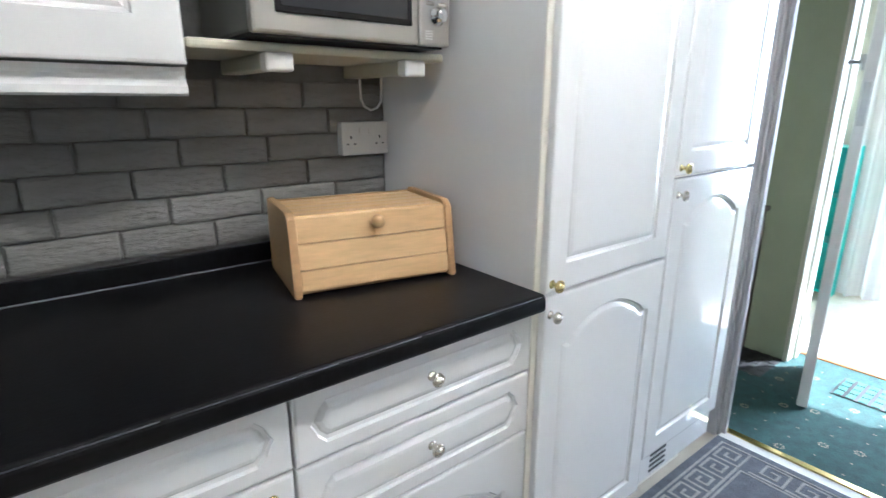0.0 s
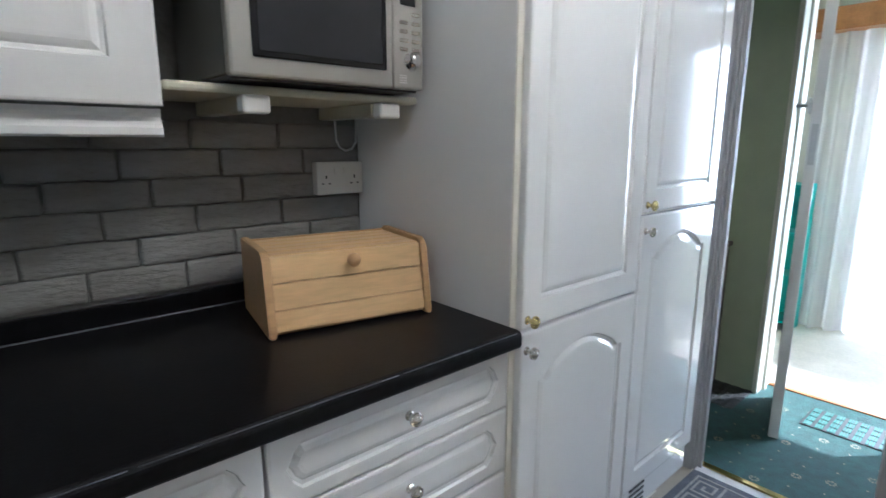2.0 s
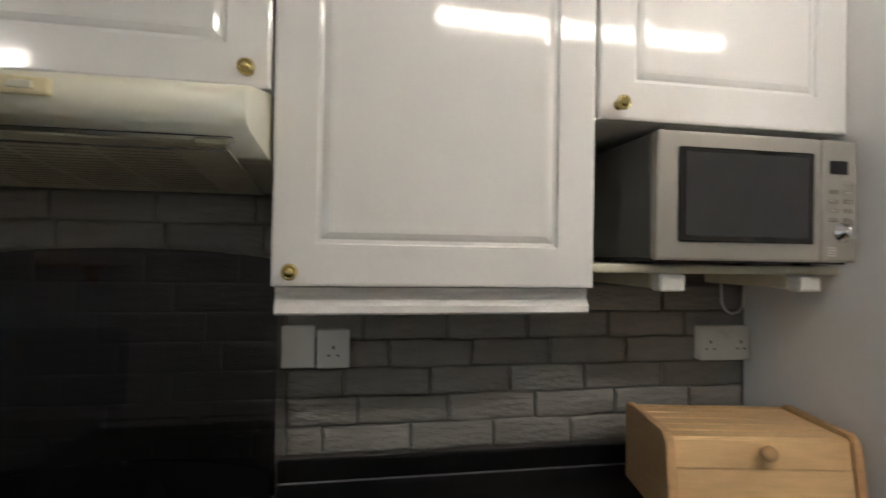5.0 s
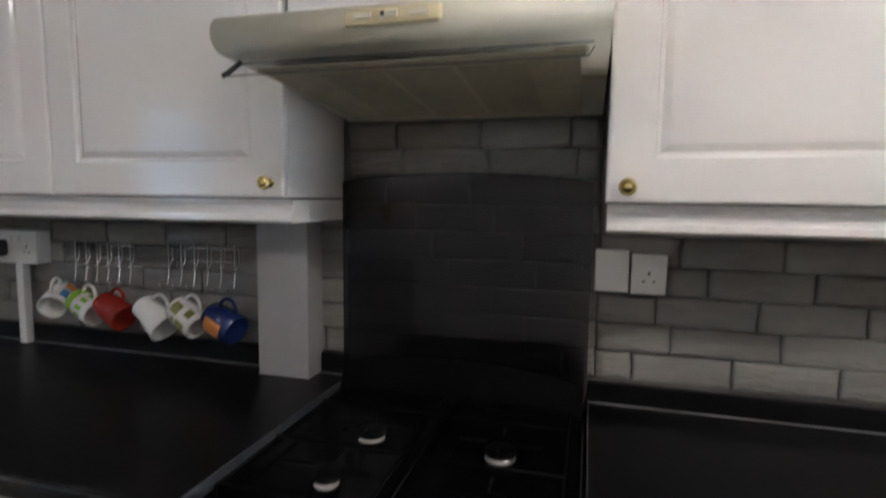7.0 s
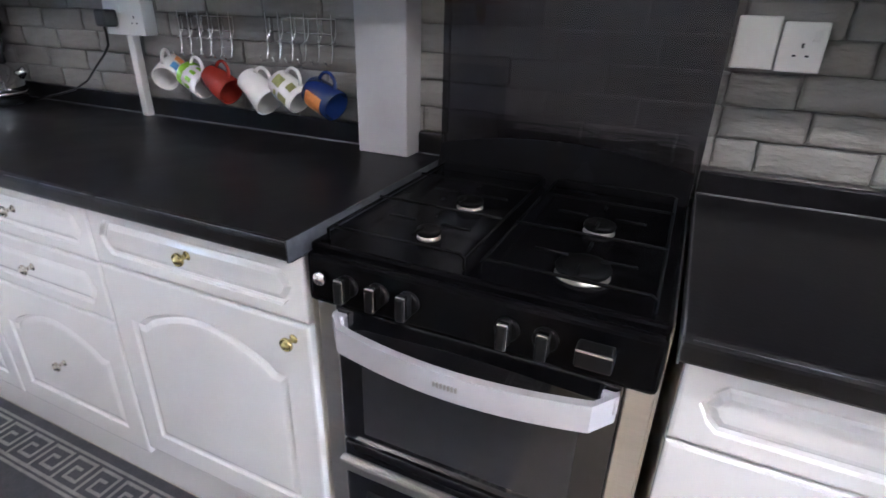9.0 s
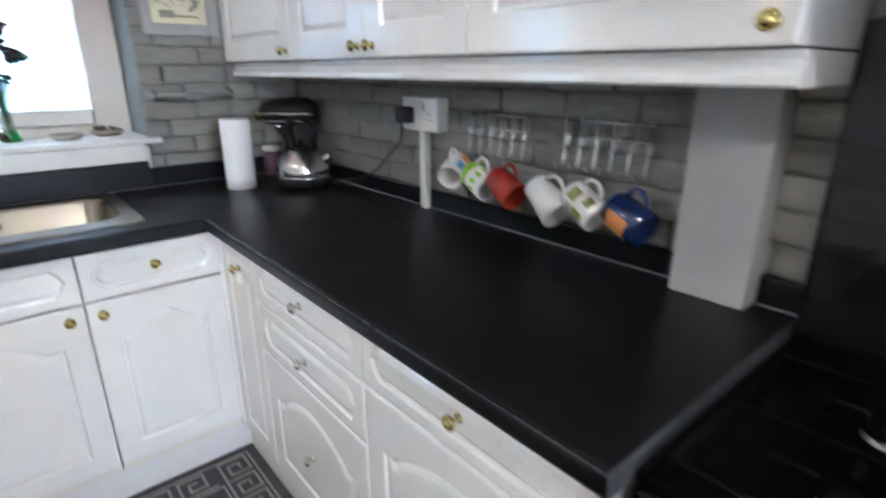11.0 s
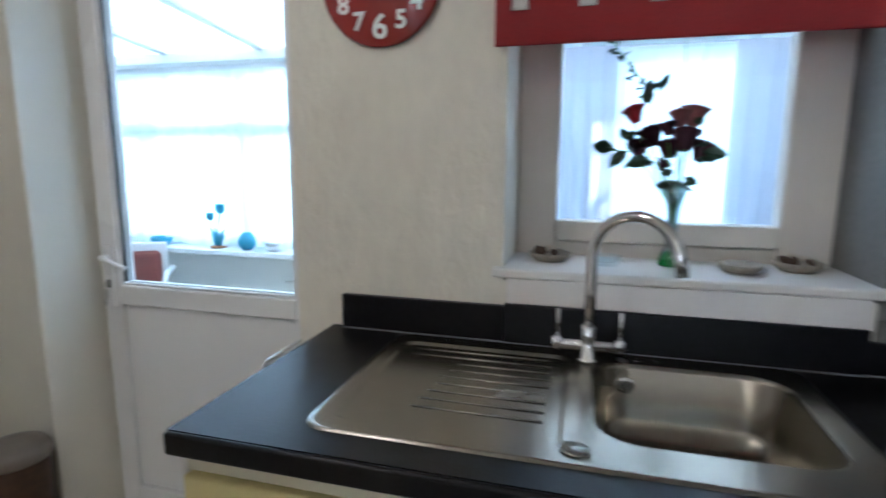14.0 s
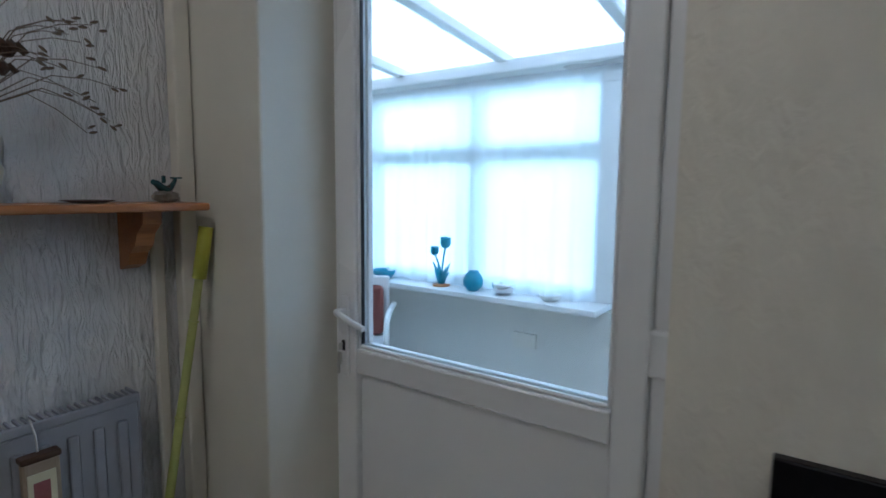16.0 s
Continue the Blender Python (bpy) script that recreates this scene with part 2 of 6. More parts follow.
PAINTSIL = mat("silver_painted_metal", (0.62, 0.61, 0.63), 0.3, metal=0.35, vary=0.05)
LAWN = mat("lawn", (0.06, 0.11, 0.03), 0.95, vary=0.4, scale=8)
STONEW = mat("white_render", (0.60, 0.59, 0.56), 0.8, vary=0.1, scale=6)
CONSP = mat("pale_conservatory_plaster", (0.74, 0.74, 0.72), 0.6, vary=0.04)


# ---- building helpers ----
def box(bm, x0, x1, y0, y1, z0, z1, bevel=0.0, seg=1):
    r = bmesh.ops.create_cube(bm, size=1.0)
    M = Matrix.Translation(((x0 + x1) / 2, (y0 + y1) / 2, (z0 + z1) / 2)) @ Matrix.Diagonal((abs(x1 - x0), abs(y1 - y0), abs(z1 - z0), 1))
    bmesh.ops.transform(bm, matrix=M, verts=r["verts"])
    if bevel:
        edges = list({e for v in r["verts"] for e in v.link_edges})
        bmesh.ops.bevel(bm, geom=edges, offset=bevel, segments=seg, profile=0.5, affect="EDGES")
    return bm


def bx(x0, x1, y0, y1, z0, z1, bevel=0.003, seg=2):
    return box(bmesh.new(), x0, x1, y0, y1, z0, z1, bevel, seg)


def lathe(bm, profile, seg=20, m=None):
    """Turn (radius, height) points about the z axis."""
    rings = []
    for r, z in profile:
        rings.append([bm.verts.new((max(r, 1e-5) * math.cos(2 * math.pi * i / seg), max(r, 1e-5) * math.sin(2 * math.pi * i / seg), z)) for i in range(seg)])
    for a, b in zip(rings, rings[1:]):
        for i in range(seg):
            f = bm.faces.new((a[i], a[(i + 1) % seg], b[(i + 1) % seg], b[i]))
            f.smooth = True
    if profile[0][0] > 1e-4:
        bm.faces.new(rings[0][::-1])
    if profile[-1][0] > 1e-4:
        bm.faces.new(rings[-1])
    if m is not None:
        vs = [v for ring in rings for v in ring]
        bmesh.ops.transform(bm, matrix=m, verts=vs)
    return bm


def tube(bm, pts, r, seg=8, r2=None):
    """A round bar along points."""
    pts = [Vector(p) for p in pts]
    rings, side = [], None
    for i, p in enumerate(pts):
        d = (pts[min(i + 1, len(pts) - 1)] - pts[max(i - 1, 0)]).normalized()
        if side is None:
            side = d.orthogonal().normalized()
        side = (side - d * side.dot(d)).normalized()
        up = d.cross(side)
        rr = r if r2 is None else r + (r2 - r) * i / (len(pts) - 1)
        rings.append([bm.verts.new(p + rr * (math.cos(2 * math.pi * k / seg) * side + math.sin(2 * math.pi * k / seg) * up)) for k in range(seg)])
    for a, b in zip(rings, rings[1:]):
        for k in range(seg):
            bm.faces.new((a[k], a[(k + 1) % seg], b[(k + 1) % seg], b[k])).smooth = True
    bm.faces.new(rings[0][::-1]); bm.faces.new(rings[-1])
    return bm


def arc(c, r, a0, a1, n, ax=(1, 0, 0), ay=(0, 0, 1)):
    c, ax, ay = Vector(c), Vector(ax), Vector(ay)
    return [c + r * (math.cos(radians(a0 + (a1 - a0) * i / n)) * ax + math.sin(radians(a0 + (a1 - a0) * i / n)) * ay) for i in range(n + 1)]


def part(name, bm, material, parent, label=""):
    bmesh.ops.recalc_face_normals(bm, faces=bm.faces)
    me = bpy.data.meshes.new(name)
    bm.to_mesh(me)
    bm.free()
    me.materials.append(material)
    ob = new(name, me)
    ob.parent = parent
    return tagged(ob, label)


def thing(name, label, category, at=(0, 0, 0), rz=0, group="", kind=""):
    ob = new(name)
    ob.empty_display_size = 0.05
    ob.matrix_world = pose(*at, 0, 0, rz)
    return tagged(ob, label, category, group, kind)


def solid(name, bm, material, label, category, group="", kind="", at=(0, 0, 0), rz=0):
    ob = part(name, bm, material, None)
    ob.matrix_world = pose(*at, 0, 0, rz)
    return tagged(ob, label, category, group, kind)


def structure(name, bm, material, label=""):
    return tagged(part(name, bm, material, None), label or name.replace("_", " "), "structure", "", "structure")


# ---- cabinet fronts ----
def outline(x0, x1, z0, z1, style, n=18):
    """Four sides of a routed panel, each a list of points, going round."""
    w, h = x1 - x0, z1 - z0
    c = 0.0
    if style == "drawer":
        c = min(0.034, h * 0.34)
    top = []
    for i in range(n + 1):
        s = i / n
        z = z1
        if style == "arch":
            if w < 0.28:    # narrow doors: an ogee between flat shoulders
                u = (s - 0.12) / 0.76
                z = z1 - 0.050 * (1 - (math.sin(math.pi * u) ** 1.7 if 0 < u < 1 else 0))
            else:           # wide doors: a broad arc with small ears
                u = (s - 0.075) / 0.85
                z = z1 - min(0.066, w * 0.18) * (1 - (0.16 + 0.84 * math.sin(math.pi * u) ** 0.9 if 0 < u < 1 else 0))
        top.append((x0 + c + (w - 2 * c) * s, z))
    right = [(x1, z1 - c - (h - 2 * c) * i / 4) for i in range(5)]
    if style == "arch":
        zt = top[-1][1]
        right = [(x1, zt - (zt - z0) * i / 4) for i in range(5)]
    if style == "drawer":
        q = c * 0.45
        right = [(x1 - q, z1 - c * 0.55), (x1 - q * 0.6, z1 - c), (x1, (z0 + z1) / 2), (x1 - q * 0.6, z0 + c), (x1 - q, z0 + c * 0.55)]
    bot = [(x1 - c - (w - 2 * c) * i / n, z0) for i in range(n + 1)]
    left = [(x0 + x1 - p[0], z0 + z1 - p[1]) for p in right] if style != "arch" else [(x0, z0 + (top[0][1] - z0) * i / 4) for i in range(5)]
    return top + right + bot + left


def front(name, parent, x, z, w, h, style, knobs=(), inset=0.062, material=None, knob_mat=None, label=""):
    """A routed door or drawer front 18 mm thick with its back at y 0, facing -y, with knobs at (x, z) of its own."""
    n = 18
    material = material or WHITE
    def rect(d):
        a, b, c, e = d, w - d, d, h - d
        top = [(a + (b - a) * i / n, e) for i in range(n + 1)]
        right = [(b, e - (e - c) * i / 4) for i in range(5)]
        bot = [(b - (b - a) * i / n, c) for i in range(n + 1)]
        left = [(a, c + (e - c) * i / 4) for i in range(5)]
        return top + right + bot + left
    ix = inset if style != "drawer" else min(inset, h * 0.2)
    iz = ix
    def pan(d):
        return outline(ix + d, w - ix - d, iz + d, h - iz - d, style)
    loops = [(rect(0.0), 0.0), (rect(0.0), -0.013), (rect(0.0015), -0.0165), (rect(0.006), -0.018), (pan(0.0), -0.018), (pan(0.0025), -0.0115),
             (pan(0.009), -0.0100), (pan(0.013), -0.0130), (pan(0.021), -0.0168), (pan(0.028), -0.0174)]
    bm = bmesh.new()
    rings = [[bm.verts.new((p[0], y, p[1])) for p in pts] for pts, y in loops]
    k = len(rings[0])
    for a, b in zip(rings, rings[1:]):
        for i in range(k):
            bm.faces.new((a[i], a[(i + 1) % k], b[(i + 1) % k], b[i]))
    bm.faces.new(rings[-1]); bm.faces.new(rings[0][::-1])
    bmesh.ops.remove_doubles(bm, verts=bm.verts, dist=1e-5)
    ob = part(name, bm, material, parent, label)
    ob.location = (x, 0, z)
    for kx, kz in knobs:
        b = bmesh.new()
        prof = [(0.010, 0.0), (0.008, 0.002), (0.0055, 0.004), (0.005, 0.012), (0.009, 0.015), (0.0135, 0.0175), (0.0143, 0.0205), (0.0132, 0.0235), (0.0112, 0.0245), (0.0104, 0.0225), (0.0090, 0.0225), (0.0078, 0.0255), (0.0045, 0.0285), (0.0, 0.0295)]
        lathe(b, prof, 20, pose(0, 0, 0, 90, 0, 0))
        kn = part("knob", b, knob_mat or BRASS, ob, "brass knob" if (knob_mat or BRASS) is BRASS else "nickel knob")
        kn.location = (kx, -0.018, kz)
    return ob


# ---- structure: kitchen shell ----
WX, EX, NY, SY, CH = -3.70, 1.21, 0.0, -3.20, 2.36
structure("floor", bx(WX - 0.3, EX + 0.06, SY - 0.1, 0.12, -0.06, 0.0, 0), FLOORM, "beige vinyl kitchen floor")
structure("ceiling", bx(WX - 0.3, EX + 0.06, SY - 0.1, 0.12, CH, CH + 0.08, 0), CEIL, "white painted ceiling")
wall_north = structure("wall_north", bx(WX - 0.3, EX + 0.06, 0.006, 0.12, 0, CH, 0), MORTAR, "grey painted brick wall with dark joints")
structure("wall_south", bx(WX - 0.3, EX + 0.06, SY - 0.1, SY, 0, CH, 0), ARTEX, "white drip-textured plaster wall")
# west wall: pieces round the window (y -1.378..-0.60) and the garden door (y -2.90..-1.96)
b = bmesh.new()
box(b, WX - 0.3, WX, -0.60, 0.006, 0, CH)
wall_west_brick = structure("wall_west_brick", b, MORTAR, "grey painted brick wall beside the window")
b = bmesh.new()
box(b, WX - 0.3, WX, -1.378, -0.60, 0, 1.05)
box(b, WX - 0.3, WX, -1.378, -0.60, 1.92, CH)
box(b, WX - 0.3, WX, -1.935, -1.378, 0, CH)
box(b, WX - 0.3, WX, -2.872, -1.935, 2.03, CH)
structure("wall_west", b, PLASTER, "cream textured plaster wall")
b = bx(WX - 0.3, WX, SY, -2.872, 0, CH, 0.006)
structure("wall_west_pier", b, SMOOTH, "smooth cream painted pier beside the door")
# east wall with the hall doorway
DY0, DY1, DH = -1.275, -0.525, 2.0
b = bmesh.new()
box(b, EX, EX + 0.06, SY - 0.1, DY0 - 0.03, 0, CH)
box(b, EX, EX + 0.06, DY1 + 0.03, 0.12, 0, CH)
box(b, EX, EX + 0.06, DY0 - 0.03, DY1 + 0.03, DH + 0.03, CH)
structure("wall_east", b, SMOOTH, "cream painted wall round the hall doorway")
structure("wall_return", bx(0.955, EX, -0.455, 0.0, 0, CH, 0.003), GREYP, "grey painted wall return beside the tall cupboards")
b = bmesh.new()
box(b, 0.965, EX - 0.002, -0.475, -0.4545, 0, 0.095, 0.004)
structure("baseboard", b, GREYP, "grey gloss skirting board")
b = bmesh.new()
for y0, y1 in ((DY0 - 0.03, DY0), (DY1, DY1 + 0.03)):
    box(b, EX - 0.012, EX + 0.075, y0, y1, 0, DH, 0.003)
box(b, EX - 0.012, EX + 0.075, DY0 - 0.03, DY1 + 0.03, DH, DH + 0.03, 0.003)
box(b, EX - 0.028, EX - 0.012, DY1 + 0.008, DY1 + 0.068, 0, DH + 0.05, 0.004)
box(b, EX + 0.012, EX + 0.026, DY1 - 0.014, DY1 + 0.002, 0, DH, 0.002)
box(b, EX - 0.024, EX - 0.012, DY0 - 0.05, DY0 + 0.004, 0, DH + 0.05, 0.004)
structure("door_frame_hall", b, GREYP, "grey gloss door lining and stop")
structure("threshold", bx(EX + 0.03, EX + 0.062, DY0, DY1, 0.0, 0.009, 0.003), BRASS, "brass threshold strip")
structure("door_sill_plate", bx(EX - 0.03, EX + 0.03, DY0, DY1, 0.0, 0.004, 0.001), SKIRT, "pale threshold board")
structure("trim", bx(WX + 0.004, WX + 0.05, SY + 0.002, SY + 0.045, 0, CH - 0.002, 0.006), SMOOTH, "cream boxed pipe in the corner")
b = bmesh.new()
box(b, WX + 0.085, WX + 0.115, SY + 0.002, SY + 0.022, 0, 1.28, 0.004)
structure("trim_pipe_cover", b, SMOOTH, "cream cable cover strip")

# ---- window over the sink ----
WG = -3.97
window_1 = thing("window_1", "white framed window over the sink with a deep reveal", "window", (WG, -0.99, 1.05), kind="structure")
def wbar(nm, y0, y1, z0, z1, x0=-0.03, x1=0.035):
    part(nm, bx(x0, x1, y0 + 0.99, y1 + 0.99, z0 - 1.05, z1 - 1.05, 0.006), FRAMEW, window_1)
wbar("frame_bar", -1.378, -1.268, 1.05, 1.92); wbar("frame_bar", -0.722, -0.60, 1.05, 1.92)
wbar("frame_bar", -1.268, -0.722, 1.05, 1.12); wbar("frame_bar", -1.268, -0.722, 1.86, 1.92)
wbar("sash_rail", -1.266, -0.724, 1.122, 1.178, -0.02, 0.05)
g = part("pane", bx(-0.006, 0.0, -0.275, 0.265, 0.125, 0.81, 0), GLASS, window_1)
g.visible_shadow = False
b = bx(-3.93, -3.672, -1.402, -0.556, 1.062, 1.084, 0.006)
structure("window_sill", b, SKIRT, "white painted window board")
structure("window_apron", bx(WX, WX + 0.022, -1.365, -0.617, 0.999, 1.0615, 0.003), SKIRT, "white painted apron board below the window")

# ---- garden door ----
DX = -3.94
door_1 = thing("door_1", "white plastic garden door, closed, half glazed, key in the lock", "door", (DX, -2.43, 0.0), kind="structure")
def dbar(nm, y0, y1, z0, z1, x0=-0.03, x1=0.02, m=UPVC, bev=0.006):
    return part(nm, bx(x0, x1, y0 + 2.43, y1 + 2.43, z0, z1, bev), m, door_1)
dbar("outer_frame", -2.90, -2.845, 0, 2.05, -0.05, 0.0); dbar("outer_frame", -2.012, -1.937, 0, 2.05, -0.05, 0.0)
dbar("outer_frame", -2.845, -2.012, 1.995, 2.05, -0.05, 0.0)
dbar("stile", -2.845, -2.778, 0.02, 1.99); dbar("stile", -2.079, -2.012, 0.02, 1.99)
dbar("rail", -2.777, -2.080, 1.905, 1.99); dbar("rail", -2.777, -2.080, 0.822, 0.893); dbar("rail", -2.777, -2.080, 0.02, 0.11)
dbar("panel", -2.777, -2.080, 0.111, 0.821, -0.02, 0.002)
b = bmesh.new()
for y0, y1, z0, z1 in ((-2.777, -2.768, 0.895, 1.903), (-2.089, -2.080, 0.895, 1.903), (-2.768, -2.089, 0.893, 0.903), (-2.768, -2.089, 1.895, 1.904)):
    box(b, 0.0, 0.012, y0 + 2.43, y1 + 2.43, z0, z1, 0.003)
part("glazing_bead", b, UPVC, door_1)
dbar("gasket", -2.7675, -2.7657, 0.905, 1.895, -0.0035, 0.009, DARK, 0.001)
for c in ((0.0, 0.0, -2.768, -2.089, 0.893, 0.905), (0, 0, -2.768, -2.757, 0.905, 1.90)):
    dbar("outer_bead", *c[2:], -0.0285, -0.0105, UPVC, 0.003)
g = dbar("pane", -2.768, -2.089, 0.90, 1.90, -0.010, -0.004, GLASS, 0)
g.visible_shadow = False
hd = part("handle_plate", bx(0.02, 0.029, -0.398, -0.368, 0.81, 1.04, 0.006), UPVC, door_1)
b = bmesh.new()
lathe(b, [(0.011, 0.0), (0.011, 0.03)], 12, pose(0.028, -0.383, 0.995, 0, 90, 0))
tube(b, [(0.055, -0.388, 0.997), (0.060, -0.36, 0.990), (0.058, -0.32, 0.975), (0.056, -0.285, 0.965)], 0.0085, 10)
part("lever", b, UPVC, hd)
b = bmesh.new()
box(b, 0.029, 0.036, -0.389, -0.377, 0.885, 0.915, 0.003)
part("lock_barrel", b, DARK, hd)
b = bmesh.new()
box(b, 0.036, 0.05, -0.3845, -0.3815, 0.89, 0.91, 0.001)
box(b, 0.046, 0.050, -0.39, -0.374, 0.85, 0.885, 0.003)
box(b, 0.050, 0.053, -0.388, -0.378, 0.825, 0.855, 0.003)
part("key", b, STEEL, hd, "small bunch of steel keys")
part("hinge", bx(0.0, 0.028, 0.418, 0.462, 0.98, 1.07, 0.006), UPVC, door_1)

# ---- kitchen door to the hall, standing open into the kitchen ----
kd = thing("door_2", "grey gloss panelled door standing open, chrome lever", "door", (1.205, -1.265, 0.0), 172.6, kind="structure")
b = bmesh.new()
box(b, 0.0, 0.75, -0.019, 0.019, 0.006, 1.985, 0.003)
part("leaf", b, GREYP, kd)
b = bmesh.new()
for z0, z1 in ((0.16, 0.86), (1.0, 1.86)):
    for a0, a1, c0, c1 in ((0.10, 0.12, z0, z1), (0.63, 0.65, z0, z1), (0.12, 0.63, z0, z0 + 0.02), (0.12, 0.63, z1 - 0.02, z1)):
        box(b, a0, a1, 0.019, 0.027, c0, c1, 0.003)
part("moulding", b, GREYP, kd)
b = bmesh.new()
box(b, 0.685, 0.715, -0.024, -0.019, 0.92, 1.06, 0.003)
tube(b, [(0.70, -0.02, 1.02), (0.70, -0.062, 1.02), (0.695, -0.066, 1.02), (0.58, -0.066, 1.022)], 0.009, 10)
part("handle", b, CHROME, kd, "chrome lever handle")

# ---- lamps on the ceiling ----
tl = thing("tube_light", "lit fluorescent tube batten on the ceiling", "ceiling light", (-0.10, -1.31, CH))
part("batten", bx(-0.62, 0.62, -0.03, 0.03, -0.05, -0.001, 0.004), WHITEP, tl)
b = bmesh.new()
lathe(b, [(0.016, -0.6), (0.016, 0.6)], 12, pose(0, 0, -0.07, 0, 90, 0))
part("tube", b, TUBE, tl)
for sx in (-0.61, 0.61):
    part("end_cap", bx(sx - 0.012, sx + 0.012, -0.02, 0.02, -0.09, -0.04, 0.004), WHITEP, tl)
cl = thing("ceiling_lamp", "lit round glass ceiling lamp", "ceiling light", (-2.62, -2.2, CH))
b = bmesh.new(); lathe(b, [(0.07, -0.001), (0.07, -0.03)], 20)
part("base", b, WHITEP, cl)
b = bmesh.new(); lathe(b, [(0.068, -0.031), (0.09, -0.06), (0.08, -0.10), (0.045, -0.125), (0.0, -0.13)], 20)
part("shade", b, GLOBE, cl)

# ---- conservatory beyond the west wall ----
CX = -5.62
structure("ground", bx(-40, 40, -40, 40, -0.30, -0.10, 0), LAWN, "lawn and garden round the house")
structure("floor_conservatory", bx(CX - 0.2, WX - 0.3, -5.2, 1.2, -0.09, -0.02, 0), FLOORM, "conservatory floor")
b = bmesh.new()
box(b, CX - 0.2, CX, -5.2, -2.62, -0.02, 0.70)
box(b, CX - 0.2, CX, -2.62, 1.2, -0.02, 0.70)
structure("wall_conservatory", b, CONSP, "pale plastered low conservatory wall")
structure("sill_conservatory", bx(CX - 0.12, CX + 0.16, -5.2, -2.64, 0.70, 0.735, 0.006), UPVC, "white plastic conservatory sill")
structure("sill_conservatory_north", bx(CX - 0.12, CX + 0.02, -2.40, 1.2, 0.70, 0.735, 0.006), UPVC, "white plastic conservatory sill")
b = bmesh.new()
box(b, CX - 0.2, WX - 0.3, -5.3, -5.2, -0.02, 2.62)
box(b, CX - 0.2, WX - 0.3, 1.2, 1.3, -0.02, 2.62)
structure("wall_conservatory_ends", b, CONSP, "pale end walls of the conservatory")
b = bmesh.new()
box(b, WX - 0.32, WX - 0.301, -5.2, -2.90, -0.02, 2.6)
structure("wall_house", b, STONEW, "white house wall in the conservatory")
win = thing("window_2", "white framed conservatory windows behind net curtain", "window", (CX - 0.1, -2.6, 0.735), kind="structure")
def cbar(nm, y0, y1, z0, z1):
    part(nm, bx(-0.035, 0.035, y0 + 2.6, y1 + 2.6, z0 - 0.735, z1 - 0.735, 0.005), UPVC, win)
cbar("head", -5.2, 1.2, 1.90, 1.985); cbar("transom", -5.2, -2.742, 1.50, 1.60); cbar("bottom_rail", -5.2, 1.2, 0.735, 0.80)
for y in (-5.15, -4.35, -3.50, 0.55, -0.25, -1.05, -1.85):
    part("mullion", bx(-0.028, 0.028, y + 2.55, y + 2.65, 0.066, 1.164, 0.004), UPVC, win)
part("corner_post", bx(-0.05, 0.05, -0.14, 0.18, 0.0, 1.164, 0.006), UPVC, win)
structure("eaves_beam", bx(CX - 0.12, CX + 0.06, -5.2, 1.2, 1.985, 2.055, 0.01), UPVC, "white conservatory eaves beam")

def drape(name, material, x, y0, y1, z0, z1, depth, wave, label, axis="y", gather=0.3):
    """A hanging net with folds."""
    bm = bmesh.new()
    n, rows = int((y1 - y0) / wave * 8), 8
    grid = []
    for r in range(rows + 1):
        s = r / rows
        line = []
        for i in range(n + 1):
            t = y0 + (y1 - y0) * i / n
            ph = 2 * math.pi * (t / wave) + 1.7 * math.sin(t * 5.1) + 0.3 * s * math.sin(t * 17)
            d = depth * (gather + (1 - gather) * s) * (math.sin(ph) + 0.4 * math.sin(2.3 * ph + 1))
            z = z1 + (z0 - z1) * s + (0.006 * math.sin(9 * t) if r == rows else 0)
            line.append(bm.verts.new((x + d, t, z) if axis == "y" else (t, x + d, z)))
        grid.append(line)
    for a, c in zip(grid, grid[1:]):
        for i in range(n):
            bm.faces.new((a[i], a[i + 1], c[i + 1], c[i])).smooth = True
    return solid(name, bm, material, label, "curtain")
drape("net_curtain", SHEER, CX + 0.02, -5.15, -2.70, 0.745, 1.93, 0.018, 0.16, "white net curtain hanging in front of the conservatory windows")
drape("net_curtain", NETB, CX + 0.05, -2.36, 1.15, 0.74, 1.95, 0.020, 0.17, "white net curtain hanging in front of the conservatory windows")
drape("lined_curtain", BLUECURT, CX + 0.12, -1.95, -1.06, 0.745, 1.95, 0.022, 0.11, "pale blue curtain drawn aside at the conservatory window")
drape("lined_curtain", BLUECURT, CX + 0.12, -0.50, 0.55, 0.745, 1.95, 0.022, 0.11, "pale blue curtain drawn aside at the conservatory window")
b = bmesh.new()
RS = 0.09
for i in range(9):
    y0 = -5.47 + i * 0.738
    v = [b.verts.new(p) for p in ((CX - 0.25, y0, 2.066), (CX - 0.25, y0 + 0.735, 2.066), (WX - 0.305, y0 + 0.735, 2.066 + RS * 1.865), (WX - 0.305, y0, 2.066 + RS * 1.865))]
    b.faces.new(v)
r = bmesh.ops.extrude_face_region(b, geom=list(b.faces))
bmesh.ops.translate(b, vec=(0, 0, 0.016), verts=[e for e in r["geom"] if isinstance(e, bmesh.types.BMVert)])
roof = structure("roof_conservatory", b, POLY, "translucent white polycarbonate conservatory roof")
for i in range(8):
    y = -4.740 + i * 0.738
    bb = bmesh.new()
    box(bb, 0, 1.80, -0.03, 0.03, -0.05, -0.002, 0.005)
    o = part("glazing_bar", bb, UPVC, roof)
    o.matrix_world = pose(CX - 0.2, y, 2.070, 0, -5.14, 0)

# added glowing panels: they backlight the curtains and brighten hall and kitchen
backdrop_w = structure("backdrop", bx(-9.05, -9.0, -10.0, 5.0, -0.1, 4.5, 0), SKYGLOW, "glowing panel standing in for the sky beyond the garden")
